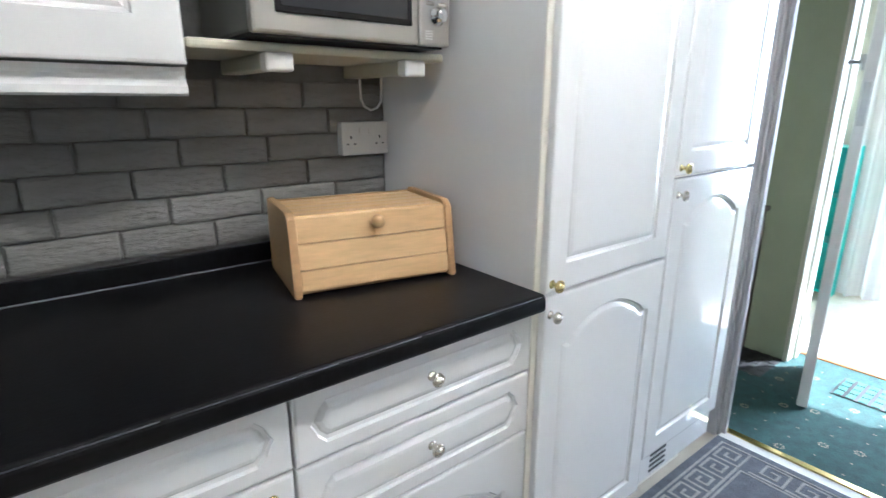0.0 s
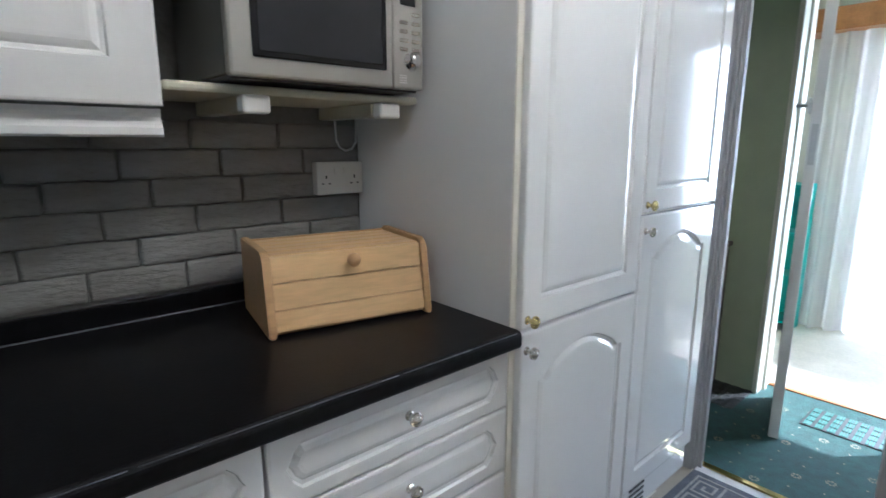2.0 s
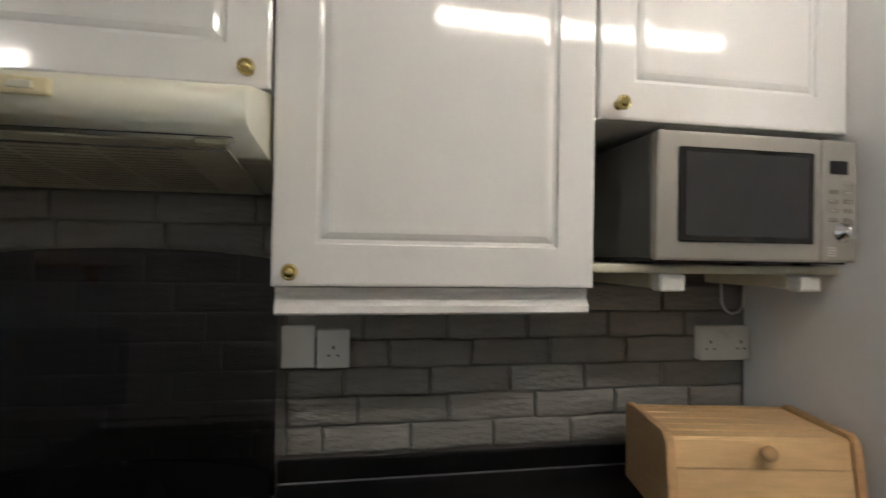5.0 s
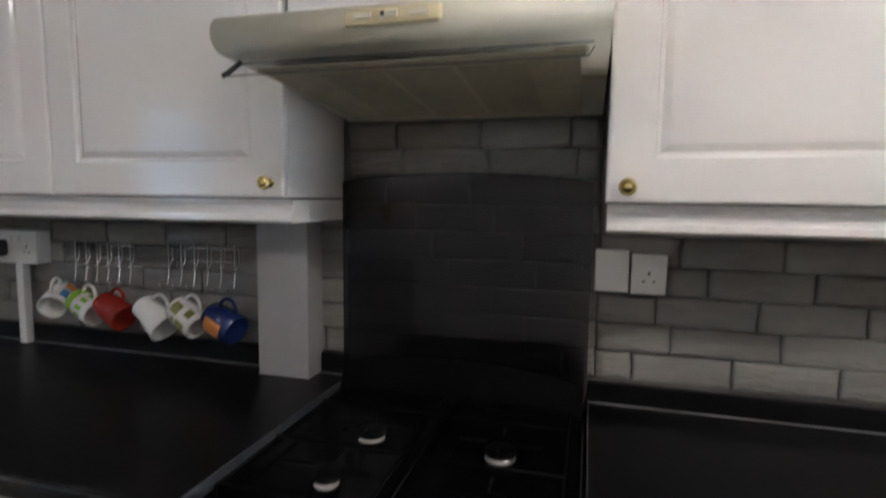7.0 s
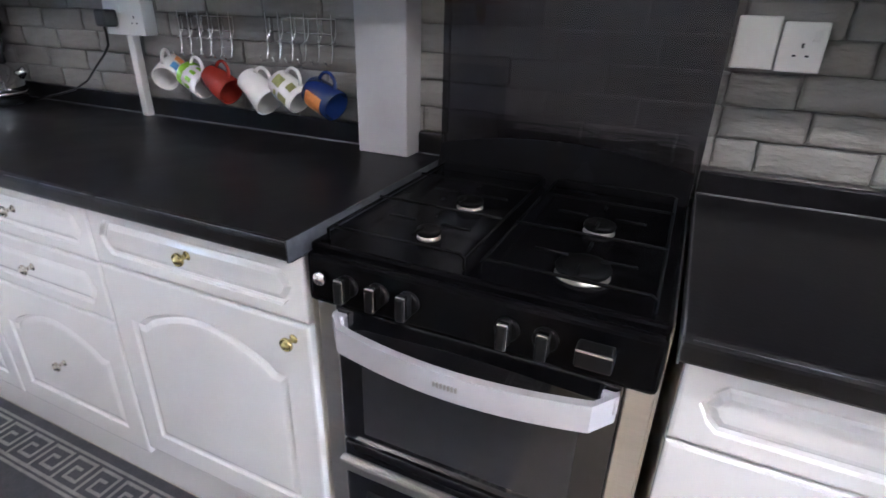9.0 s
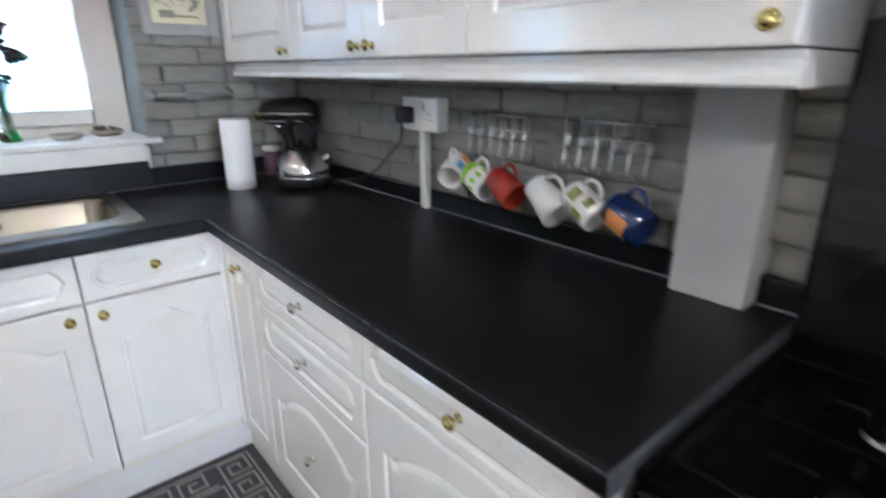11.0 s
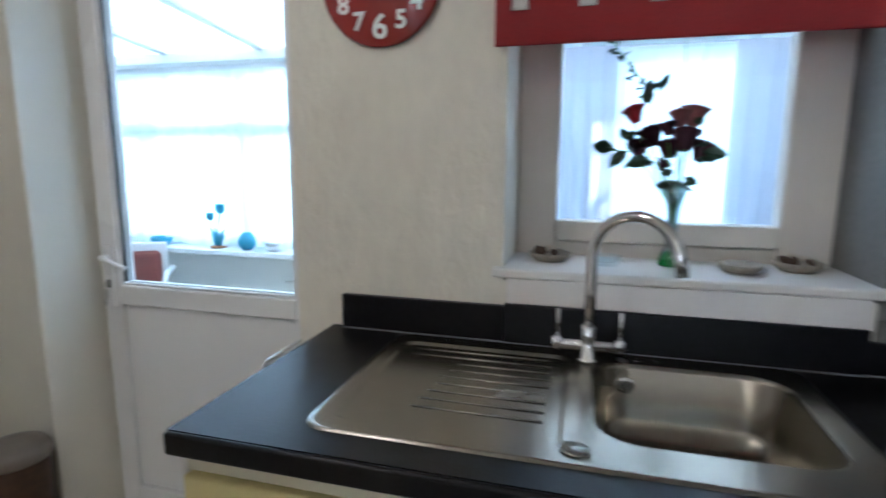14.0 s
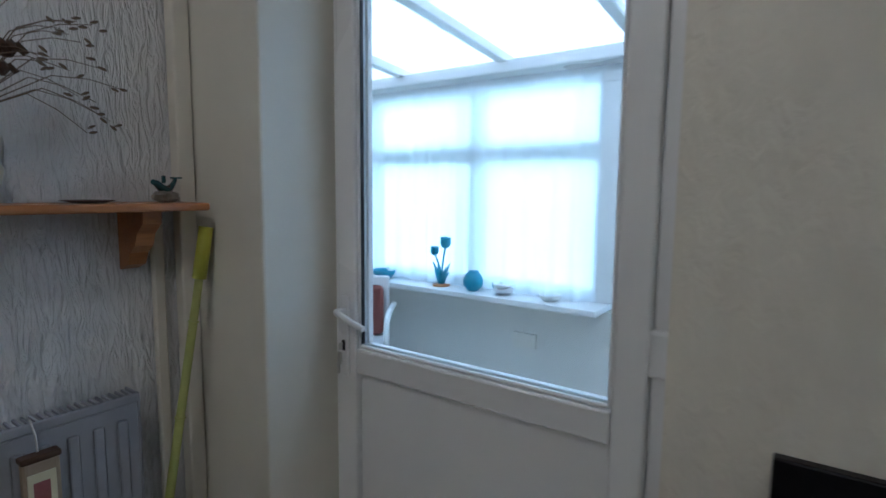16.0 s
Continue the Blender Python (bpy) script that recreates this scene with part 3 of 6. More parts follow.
backdrop_e = structure("backdrop_street", bx(6.5, 6.55, -6.0, 3.0, -0.1, 4.0, 0), STREETGLOW, "glowing panel standing in for the sky beyond the front room")

# ---- hall and front room beyond the doorway ----
HX, HT = 2.10, 0.18
structure("floor_hall", bx(EX + 0.06, HX + HT, -3.3, 0.6, -0.06, 0.002, 0), CARPET, "dark green patterned hall carpet")
b = bmesh.new()
box(b, HX, HX + HT, -0.425, 0.6, 0, 2.4)
box(b, HX, HX + HT, -3.3, -1.30, 0, 2.4)
box(b, HX, HX + HT, -1.30, -0.425, 2.0, 2.4)
structure("wall_hall", b, GREENW, "sage green textured hall wall")
structure("wall_hall_end", bx(EX + 0.06, HX + HT, 0.6, 0.7, 0, 2.4, 0), GREENW, "sage green hall end wall")
structure("wall_hall_south", bx(EX + 0.06, HX + HT, -3.4, -3.3, 0, 2.4, 0), GREENW, "sage green hall end wall")
structure("wall_hall_west", bx(EX + 0.0605, EX + 0.068, DY1 + 0.04, 0.6, 0, 2.4, 0), GREENW, "sage green hall wall")
structure("ceiling_hall", bx(EX + 0.06, HX + HT, -3.4, 0.7, 2.4, 2.46, 0), CEIL, "white hall ceiling")
b = bmesh.new()
box(b, HX - 0.004, HX + HT + 0.01, -0.45, -0.4255, 0, 2.0, 0.004)
box(b, HX + 0.075, HX + 0.11, -0.462, -0.4495, 0, 1.99, 0.003)
box(b, HX - 0.004, HX + HT + 0.01, -1.2995, -1.275, 0, 2.0, 0.004)
box(b, HX - 0.004, HX + HT + 0.01, -1.275, -0.45, 1.975, 1.9995, 0.004)
structure("door_frame_front_room", b, SMOOTH, "cream door lining of the front room")
d3 = thing("door_3", "white painted door standing open in the hall", "door", (2.135, -0.540, 0.0), 194.2, kind="structure")
part("leaf", bx(0.0, 0.47, -0.02, 0.02, 0.008, 1.97, 0.003), SKIRT, d3)
b = bmesh.new()
box(b, 0.4702, 0.4722, -0.011, 0.011, 1.20, 1.36, 0.001)
box(b, 0.455, 0.47, -0.034, -0.02, 1.40, 1.46, 0.003)
lathe(b, [(0.007, 0), (0.007, 0.03), (0.011, 0.034), (0.0, 0.04)], 10, pose(0.462, -0.034, 1.43, 90, 0, 0))
part("latch", b, STEEL, d3, "steel rim latch")
FX = 3.62
structure("floor_front_room", bx(HX + HT, FX + 0.1, -3.3, 0.6, -0.06, 0.0, 0), mat("pale_front_room_carpet", (0.62, 0.56, 0.48), 0.9, vary=0.15, scale=60), "pale front room carpet")
structure("floor_strip", bx(HX + HT - 0.015, HX + HT + 0.02, -1.274, -0.451, 0.0, 0.008, 0.003), OAK, "dark wooden threshold strip")
b = bmesh.new()
box(b, FX, FX + 0.1, -0.62, 0.6, 0, 2.4)
box(b, FX, FX + 0.1, -3.3, -2.9, 0, 2.4)
box(b, FX, FX + 0.1, -2.9, -0.62, 2.05, 2.4)
box(b, FX, FX + 0.1, -2.9, -1.15, 0, 0.55)
structure("wall_front_room", b, SMOOTH, "cream front room window wall")
b = bmesh.new()
box(b, HX + HT, FX + 0.1, 0.6, 0.7, 0, 2.4); box(b, HX + HT, FX + 0.1, -3.4, -3.3, 0, 0.8); box(b, HX + HT, FX + 0.1, -3.4, -3.3, 2.1, 2.4)
structure("wall_front_room_ends", b, SMOOTH, "cream front room side walls")
structure("ceiling_front_room", bx(HX + HT, FX + 0.1, -3.4, 0.7, 2.4, 2.46, 0), CEIL, "white front room ceiling")
drape("curtain", CURTAIN, FX - 0.16, -1.02, -0.20, 0.02, 1.98, 0.035, 0.11, "long white gathered curtain beside the window", gather=0.6)
structure("curtain_pelmet", bx(FX - 0.28, FX - 0.02, -3.0, 0.0, 1.98, 2.12, 0.004), OAK, "orange stained wooden pelmet board")
sh = thing("teal_shelf_unit", "teal painted wooden shelf unit on the front room floor", "shelf unit", (FX - 0.26, -0.10, 0.0))
for nm, c in (("side_panel", (-0.12, 0.12, -0.16, -0.142, 0, 1.02)), ("side_panel", (-0.12, 0.12, 0.142, 0.16, 0, 1.02)), ("back_panel", (0.112, 0.12, -0.142, 0.142, 0.0, 1.02))):
    part(nm, bx(*c, 0.002), TEAL, sh)
for z in (0.06, 0.38, 0.68, 1.0):
    part("shelf", bx(-0.118, 0.112, -0.141, 0.141, z, z + 0.018, 0.002), TEAL, sh)


# ---- base and tall cabinets ----
def unit(name, label, cat, at, rz, w, depth, z0, z1, carc=CARC, group=""):
    """A cabinet with its front's back plane at local y 0, body behind it, from local x 0 to w."""
    u = thing(name, label, cat, (*at, 0), rz, group)
    part("body", bx(0.001, w - 0.001, 0.001, depth, z0, z1, 0.002), carc, u)
    return u
FY = -0.557
BD = 0.55
def drawers3(x0, w, kn):
    u = unit("drawer_cabinet", "white base cabinet with three routed drawers", "cabinet", (x0, FY), 0, w, BD, 0.15, 0.858, group="kitchen base cabinets")
    front("drawer", u, 0.001, 0.716, w - 0.002, 0.137, "drawer", [(w / 2, 0.075)], 0.03, knob_mat=kn)
    front("drawer", u, 0.001, 0.563, w - 0.002, 0.148, "drawer", [(w / 2, 0.078)], 0.03, knob_mat=kn)
    front("drawer", u, 0.001, 0.155, w - 0.002, 0.403, "arch", [(w / 2, 0.20)], 0.062, knob_mat=kn)
    return u
def door_drawer(x0, w, kside, kn=None, at=None, rz=0, dep=BD, ztop=0.858):
    u = unit("base_cabinet", "white base cabinet with a drawer above an arched door", "cabinet", at or (x0, FY), rz, w, dep, 0.15, ztop, group="kitchen base cabinets")
    front("drawer", u, 0.001, 0.720, w - 0.002, 0.133, "drawer", [(w / 2, 0.075)], 0.028, knob_mat=kn)
    front("door", u, 0.001, 0.18, w - 0.002, 0.534, "arch", [(0.036 if kside < 0 else w - 0.04, 0.535 - 0.035)], 0.062, knob_mat=kn)
    return u
drawers3(-0.545, 0.541, NICKEL)
door_drawer(-1.142, 0.594, 1)
drawers3(-2.848, 0.541, NICKEL)
door_drawer(-2.304, 0.566, 1)
filler = unit("corner_cabinet", "narrow white corner panel with a brass knob and child lock", "cabinet", (-3.113, FY), 0, 0.263, BD, 0.15, 0.858, group="kitchen base cabinets")
front("door", filler, 0.002, 0.155, 0.259, 0.698, "square", [(0.148, 0.62)], 0.05)
b = bmesh.new(); lathe(b, [(0.016, 0), (0.017, 0.012), (0.012, 0.018), (0, 0.019)], 14, pose(0.183, -0.018, 0.755, 90, 0, 0))
part("child_lock", b, SOCK, filler, "white plastic child lock")
# sink run faces east: turned by 90 degrees, its local x runs along +y
SX = -3.133
def sinkunit(y0, w, kside):
    return door_drawer(0, w, kside, at=(SX, y0), rz=90, dep=0.53, ztop=0.735)
sinkunit(-1.314, 0.368, 1)
sinkunit(-0.945, 0.368, -1)
structure("plinth", bx(-3.198, -1.735, -0.535, -0.519, 0, 0.148, 0.002), WHITE, "white plinth board")
structure("plinth_east", bx(-1.145, 0.0, -0.535, -0.519, 0, 0.148, 0.002), WHITE, "white plinth board")
structure("plinth_sink", bx(-3.215, -3.199, -1.815, -0.519, 0, 0.148, 0.002), WHITE, "white plinth board")
structure("plinth_tall", bx(0.004, 0.95, -0.49, -0.476, 0, 0.148, 0.002), CARC, "cream plinth board")
structure("trim_corner", bx(-3.124, -3.1085, -0.584, -0.571, 0.15, 0.857, 0.002), WHITE, "white corner post between the cabinet runs")
# tall cupboards
for x0, w, s in ((0.012, 0.478, 0.887), (0.494, 0.458, 1.098)):
    u = unit("tall_cabinet", "tall glossy white larder cupboard with two routed doors", "cabinet", (x0, -0.577), 0, w, 0.565, 0.15, 2.2, group="tall cupboards")
    front("door", u, 0.002, s + 0.004, w - 0.004, 2.19 - s, "square", [(0.018, 0.020)], 0.06, knob_mat=BRASS)
    front("door", u, 0.002, 0.155 if w > 0.47 else 0.255, w - 0.004, s - (0.159 if w > 0.47 else 0.259), "arch", [(0.018, s - (0.159 if w > 0.47 else 0.259) - 0.042)], 0.06, knob_mat=NICKEL)
    if w < 0.47:
        vg = part("kick_panel", bx(0.004, w - 0.004, -0.001, 0.014, 0.152, 0.25, 0.002), WHITE, u)
        bb = bmesh.new()
        for i in range(4):
            box(bb, 0.075, 0.165, -0.004, 0.0, 0.168 + i * 0.019, 0.176 + i * 0.019, 0.001)
        part("vent_slats", bb, DARK, u, "dark ventilation slots")
ep = thing("end_panel", "tall white end panel with a cream edge beside the worktop", "panel", (0.002, -0.289, 0.0))
part("board", bx(-0.008, 0.008, -0.285, 0.289, 0.0, 2.2, 0.001), WHITE, ep)
part("edge_band", bx(-0.0085, 0.008, -0.2895, -0.2852, 0.0, 2.2, 0.0015), CARC, ep, "cream edge strip")
# sink run end panel
solid("end_panel", bx(-3.66, -3.125, -1.828, -1.8175, 0.0, 0.858, 0.002), WHITE, "white end panel of the sink run", "panel")

# ---- wall cabinets ----
WY = -0.267
def wallunit(x0, x1, z0, knobs, doors, label="white wall cabinet with a routed door"):
    w = x1 - x0
    u = unit("wall_cabinet", label, "cabinet", (x0, WY), 0, w, -WY - 0.02, z0, 2.12, WHITE, "kitchen wall cabinets")
    for (a, c), (kx, kz) in zip(doors, knobs):
        front("door", u, a - x0 + 0.0015, z0, c - a - 0.003, 2.115 - z0, "square", [(kx - a, kz - z0)], 0.072)
    return u
wallunit(-1.142, -0.562, 1.343, [(-1.110, 1.368)], [(-1.142, -0.562)])
wallunit(-0.560, -0.008, 1.660, [(-0.52, 1.687)], [(-0.560, -0.008)], "white bridging cabinet over the microwave")
wallunit(-1.728, -1.144, 1.672, [(-1.184, 1.70)], [(-1.728, -1.144)], "white bridging cabinet over the cooker hood")
wallunit(-2.70, -1.738, 1.343, [(-1.772, 1.372), (-2.665, 1.372)], [(-2.325, -1.738), (-2.70, -2.325)], "white double wall cabinet with routed doors")
wallunit(-3.698, -2.702, 1.343, [(-3.150, 1.372), (-2.732, 1.372)], [(-3.698, -3.115), (-3.115, -2.702)], "white double wall cabinet with routed doors")
def pelmet(x0, x1, endcap):
    prof = [(-0.19, 0.0), (-0.258, 0.0), (-0.263, 0.004), (-0.263, 0.016), (-0.258, 0.022), (-0.253, 0.0275), (-0.250, 0.034), (-0.254, 0.040), (-0.252, 0.048), (-0.19, 0.048)]
    pm = thing("pelmet", "white moulded light pelmet under the wall cabinets", "trim", (x0, 0, 1.292), 0, "pelmets")
    def run(prof):
        bm = bmesh.new()
        A = [bm.verts.new((0, p[0], p[1])) for p in prof]
        B = [bm.verts.new((x1 - x0, p[0], p[1])) for p in prof]
        k = len(prof)
        for i in range(k):
            bm.faces.new((A[i], A[(i + 1) % k], B[(i + 1) % k], B[i]))
        bm.faces.new(A); bm.faces.new(B[::-1])
        return bm
    part("bead", run([(-0.19, 0.0)] + prof[1:5] + [(-0.19, 0.022)]), WHITE, pm)
    part("cove", run([(-0.191, 0.0221), (-0.2575, 0.0221)] + prof[5:8] + [(-0.191, 0.040)]), WHITE, pm)
    part("fillet", run([(-0.19, 0.0401), (-0.2535, 0.0401), (-0.2535, 0.048), (-0.19, 0.048)]), WHITE, pm)
    part("end_return", bx(x1 - x0 - 0.016, x1 - x0, -0.1895, -0.012, 0.0, 0.048, 0.003), WHITE, pm)
    return pm
pelmet(-1.137, -0.562, True)
pelmet(-3.69, -1.738, True)

# ---- worktops ----
def slab(name, x0, x1, y0, y1, label):
    t = thing(name, label, "worktop", ((x0 + x1) / 2, (y0 + y1) / 2, 0.86))
    hx, hy = (x1 - x0) / 2, (y1 - y0) / 2
    b = box(bmesh.new(), -hx, hx, -hy, hy, 0.0, 0.04)
    e = [k for k in b.edges if all(v.co.y < -hy + 1e-4 for v in k.verts) and abs(k.verts[0].co.x - k.verts[1].co.x) > 0.1]
    bmesh.ops.bevel(b, geom=e, offset=0.012, segments=4, profile=0.5, affect="EDGES")
    part("top", b, TOP, t)
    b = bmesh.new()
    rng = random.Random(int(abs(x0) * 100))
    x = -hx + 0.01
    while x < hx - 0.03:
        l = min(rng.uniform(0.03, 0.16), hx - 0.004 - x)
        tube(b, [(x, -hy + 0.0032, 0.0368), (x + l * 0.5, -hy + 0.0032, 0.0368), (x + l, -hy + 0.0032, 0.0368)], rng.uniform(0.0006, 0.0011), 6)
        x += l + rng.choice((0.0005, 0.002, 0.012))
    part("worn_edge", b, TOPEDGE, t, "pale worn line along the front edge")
    return t
wt1 = slab("worktop", -1.153, -0.006, -0.612, -0.002, "black stone-effect laminate worktop")
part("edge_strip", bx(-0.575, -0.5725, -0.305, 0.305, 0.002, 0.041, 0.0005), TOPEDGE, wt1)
wt2 = slab("worktop", -3.094, -1.733, -0.615, -0.002, "black stone-effect laminate worktop")
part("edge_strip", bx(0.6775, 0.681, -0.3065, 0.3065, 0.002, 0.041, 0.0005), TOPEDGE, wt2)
part("corner_piece", bx(WX + 2.4135, -0.6806, -0.3068, 0.3065, 0.0, 0.04, 0), TOP, wt2)
# sink run worktop with a cut-out
wt3 = thing("worktop", "black laminate worktop round the inset sink", "worktop", (-3.40, -1.23, 0.86))
def wpiece(x0, x1, y0, y1, bev=0.0):
    return (x0 + 3.40, x1 + 3.40, y0 + 1.23, y1 + 1.23, 0.0, 0.04, bev, 2)
b = bmesh.new()
for c in ((WX, -3.64, -1.832, -0.6155), (-3.19, -3.106, -1.832, -0.6155), (-3.64, -3.19, -1.832, -1.60), (-3.64, -3.19, -0.765, -0.6155)):
    box(b, *wpiece(*c)[:6])
part("top", b, TOP, wt3)
for nm, c in (("front_edge", (-3.1063, -3.094, -1.832, -0.604)),):
    part(nm, bx(c[0] + 3.4, c[1] + 3.4, c[2] + 1.23, c[3] + 1.23, 0.0, 0.04, 0.006, 3), TOP, wt3)
def upst(x0, x1, y0, y1, z1, label="black laminate upstand along the wall"):
    u = thing("upstand", label, "upstand", ((x0 + x1) / 2, (y0 + y1) / 2, 0.9), group="upstands")
    cx, cy = (x0 + x1) / 2, (y0 + y1) / 2
    part("board", bx(x0 - cx, x1 - cx, y0 - cy, y1 - cy, 0.0004, z1 - 0.9, 0.003), TOP, u)
    if x1 - x0 > y1 - y0:
        part("seal", bx(x0 - cx, x1 - cx, y0 - cy - 0.004, y0 - cy, 0.0004, 0.004, 0.0015), SEAL, u, "silver sealant bead")
    else:
        part("seal", bx(x1 - cx, x1 - cx + 0.004, y0 - cy, y1 - cy, 0.0004, 0.004, 0.0015), SEAL, u, "silver sealant bead")
    return u
upst(-1.155, -0.007, -0.020, -0.003, 0.948)
upst(-3.68, -1.952, -0.020, -0.003, 0.955)
upst(-1.808, -1.735, -0.020, -0.003, 0.955)
upst(WX + 0.001, WX + 0.020, -0.615, -0.021, 0.972)
upst(WX + 0.001, WX + 0.020, -1.797, -1.371, 0.990)
upst(WX + 0.001, WX + 0.026, -1.370, -0.616, 0.998)
pb = thing("boxed_pipe", "grey painted boxed-in pipe on the worktop", "boxing", (-1.88, -0.038, 0.9))
part("box", bx(-0.07, 0.07, -0.038, 0.036, 0.0004, 0.392, 0.003), GREYP, pb)


# ---- cooker with its raised glass lid ----
ck = thing("cooker", "black freestanding gas cooker with the glass lid raised", "cooker", (-1.4455, -0.31, 0.0))
FRONT = Vector((0, 0.062, -0.024))   # the front stands flush with the cabinets, the hob just below the worktop
def shifted(ob):
    ob.location = FRONT
    return ob
part("body", bx(-0.2805, 0.2805, -0.213, 0.28, 0.03, 0.865, 0.003), ENAMEL, ck)
for sx in (-1, 1):
    part("side_trim", bx(sx * 0.283 - 0.002, sx * 0.283 + 0.002, -0.238, 0.28, 0.03, 0.872, 0.001), STEEL, ck)
    part("front_pillar", bx(*sorted((sx * 0.2805, sx * 0.241)), -0.250, -0.2135, 0.05, 0.770, 0.003), STEEL, ck)
part("hotplate", bx(-0.2815, 0.2815, -0.256, 0.28, 0.866, 0.884, 0.006), ENAMEL, ck)
fp = shifted(part("control_panel", bx(-0.2815, 0.2815, -0.333, -0.276, 0.803, 0.8955, 0.010, 3), ENAMEL, ck))
for kx in (-0.198, -0.141, -0.087, 0.072, 0.128):
    b = bmesh.new()
    lathe(b, [(0.019, 0), (0.019, 0.006), (0.016, 0.008)], 18, pose(kx, -0.333, 0.852, 90, 0, 0))
    box(b, kx - 0.0085, kx + 0.0085, -0.366, -0.338, 0.832, 0.873, 0.004, 2)
    k = part("control_knob", b, KNOBB, fp)
    b = bmesh.new()
    box(b, kx - 0.0076, kx + 0.0076, -0.3634, -0.3610, 0.868, 0.8745, 0.0008)
    box(b, kx + 0.0074, kx + 0.0086, -0.3632, -0.356, 0.836, 0.8745, 0.0004)
    box(b, kx - 0.0076, kx + 0.0076, -0.3612, -0.352, 0.8728, 0.8745, 0.0006)
    part("knob_cap", b, CHROME, k, "chrome cap of the knob")
b = bmesh.new()
box(b, 0.172, 0.222, -0.362, -0.333, 0.838, 0.868, 0.004, 2)
k = part("timer_knob", b, KNOBB, fp)
part("knob_cap", bx(0.173, 0.221, -0.3632, -0.3612, 0.864, 0.8682, 0.001), CHROME, k)
b = bmesh.new()
lathe(b, [(0.012, 0), (0.012, 0.012), (0.010, 0.015), (0, 0.0155)], 16, pose(-0.247, -0.333, 0.858, 90, 0, 0))
part("ignition_button", b, CHROME, fp, "chrome ignition button")
od = shifted(part("oven_door", bx(-0.240, 0.240, -0.318, -0.277, 0.50, 0.798, 0.005), BLACKG, ck, "black glass grill door"))
part("door_window", bx(-0.19, 0.19, -0.3205, -0.318, 0.53, 0.70, 0.001), WINDOWD, od)
b = bmesh.new()
n = 16
A = []
for i in range(n + 1):
    s = i / n
    x = -0.236 + 0.472 * s
    y = -0.358 - 0.024 * math.sin(math.pi * s) if 0.04 < s < 0.96 else -0.330
    z = 0.766 - 0.012 * math.sin(math.pi * s) ** 0.6
    A.append([b.verts.new((x, y, z + dz)) for dz in (0.023, -0.023)] + [b.verts.new((x, y + 0.014, z + dz)) for dz in (-0.023, 0.023)])
for p, q in zip(A, A[1:]):
    for i in range(4):
        b.faces.new((p[i], p[(i + 1) % 4], q[(i + 1) % 4], q[i]))
b.faces.new(A[0]); b.faces.new(A[-1][::-1])
for sx in (-0.225, 0.225):
    box(b, sx - 0.012, sx + 0.012, -0.335, -0.317, 0.757, 0.787, 0.003)
hn = part("handle", b, PAINTSIL, od, "bowed steel handle")
b = bmesh.new()
for i in range(7):
    box(b, -0.021 + i * 0.006, -0.0175 + i * 0.006, -0.3845, -0.3815, 0.752, 0.760)
part("badge_bars", b, SILVERP, hn)
od = shifted(part("oven_door", bx(-0.240, 0.240, -0.318, -0.277, 0.09, 0.495, 0.005), BLACKG, ck, "black glass oven door"))
part("door_window", bx(-0.19, 0.19, -0.3205, -0.318, 0.14, 0.38, 0.001), WINDOWD, od)
part("handle", bx(-0.23, 0.23, -0.352, -0.332, 0.455, 0.482, 0.006), STEEL, od, "steel handle")
for cx, cy, r in ((-0.109, 0.022, 0.029), (-0.114, -0.150, 0.023), (0.142, 0.015, 0.031), (0.149, -0.166, 0.046)):
    b = bmesh.new()
    lathe(b, [(r * 0.90, 0.914), (r * 0.90, 0.9155), (r * 0.88, 0.9162), (r * 0.86, 0.9212), (r * 0.5, 0.9218)], 26, pose(cx, cy, -0.030))
    br = part("burner", b, SILVERP, ck, "aluminium burner ring")
    b = bmesh.new()
    lathe(b, [(r * 0.5, 0.9220), (r * 0.88, 0.9222), (r * 0.92, 0.927), (r * 0.86, 0.932), (r * 0.6, 0.934), (0, 0.9342)], 26, pose(cx, cy, -0.030))
    part("burner_cap", b, IRON, br)
for gx, burners in ((-0.135, ((-0.109, 0.022), (-0.114, -0.150))), (0.135, ((0.142, 0.015), (0.149, -0.166)))):
    b = bmesh.new()
    w = 0.122
    for y in (-0.236, -0.070, 0.105, 0.215):
        tube(b, [(gx - w, y, 0.886), (gx - w, y, 0.904), (gx - w + 0.008, y, 0.910), (gx + w - 0.008, y, 0.910), (gx + w, y, 0.904), (gx + w, y, 0.886)] if y in (-0.236, 0.215) else [(gx - w, y, 0.910), (gx + w, y, 0.910)], 0.0028, 6)
    for x in (gx - w, gx + w):
        tube(b, [(x, -0.236, 0.904), (x, 0.215, 0.904)], 0.0028, 6)
    for bx_, by_ in burners:
        for dy in (-1, 1):
            tube(b, [(bx_, by_ + dy * 0.024, 0.912), (bx_, by_ + dy * 0.06, 0.912)], 0.0028, 6)
        for dx in (-1, 1):
            tube(b, [(bx_ + dx * 0.024, by_, 0.912), (bx_ + dx * 0.075, by_, 0.912)], 0.0028, 6)
    part("pan_support", b, IRON, ck, "black enamelled pan support")
b = bmesh.new()
n = 20
A = []
for i in range(n + 1):
    s = i / n
    x = -0.288 + 0.576 * s
    zt = 1.382 + 0.022 * math.sin(math.pi * s) ** 0.7
    A.append([b.verts.new((x, y, z)) for y, z in ((0.268, 0.890), (0.268, zt), (0.274, zt), (0.274, 0.890))])
for p, q in zip(A, A[1:]):
    for i in range(4):
        b.faces.new((p[i], p[(i + 1) % 4], q[(i + 1) % 4], q[i]))
b.faces.new(A[0]); b.faces.new(A[-1][::-1])
lid = part("lid", b, SMOKE, ck, "smoked glass lid standing raised")
b = bmesh.new()
A = []
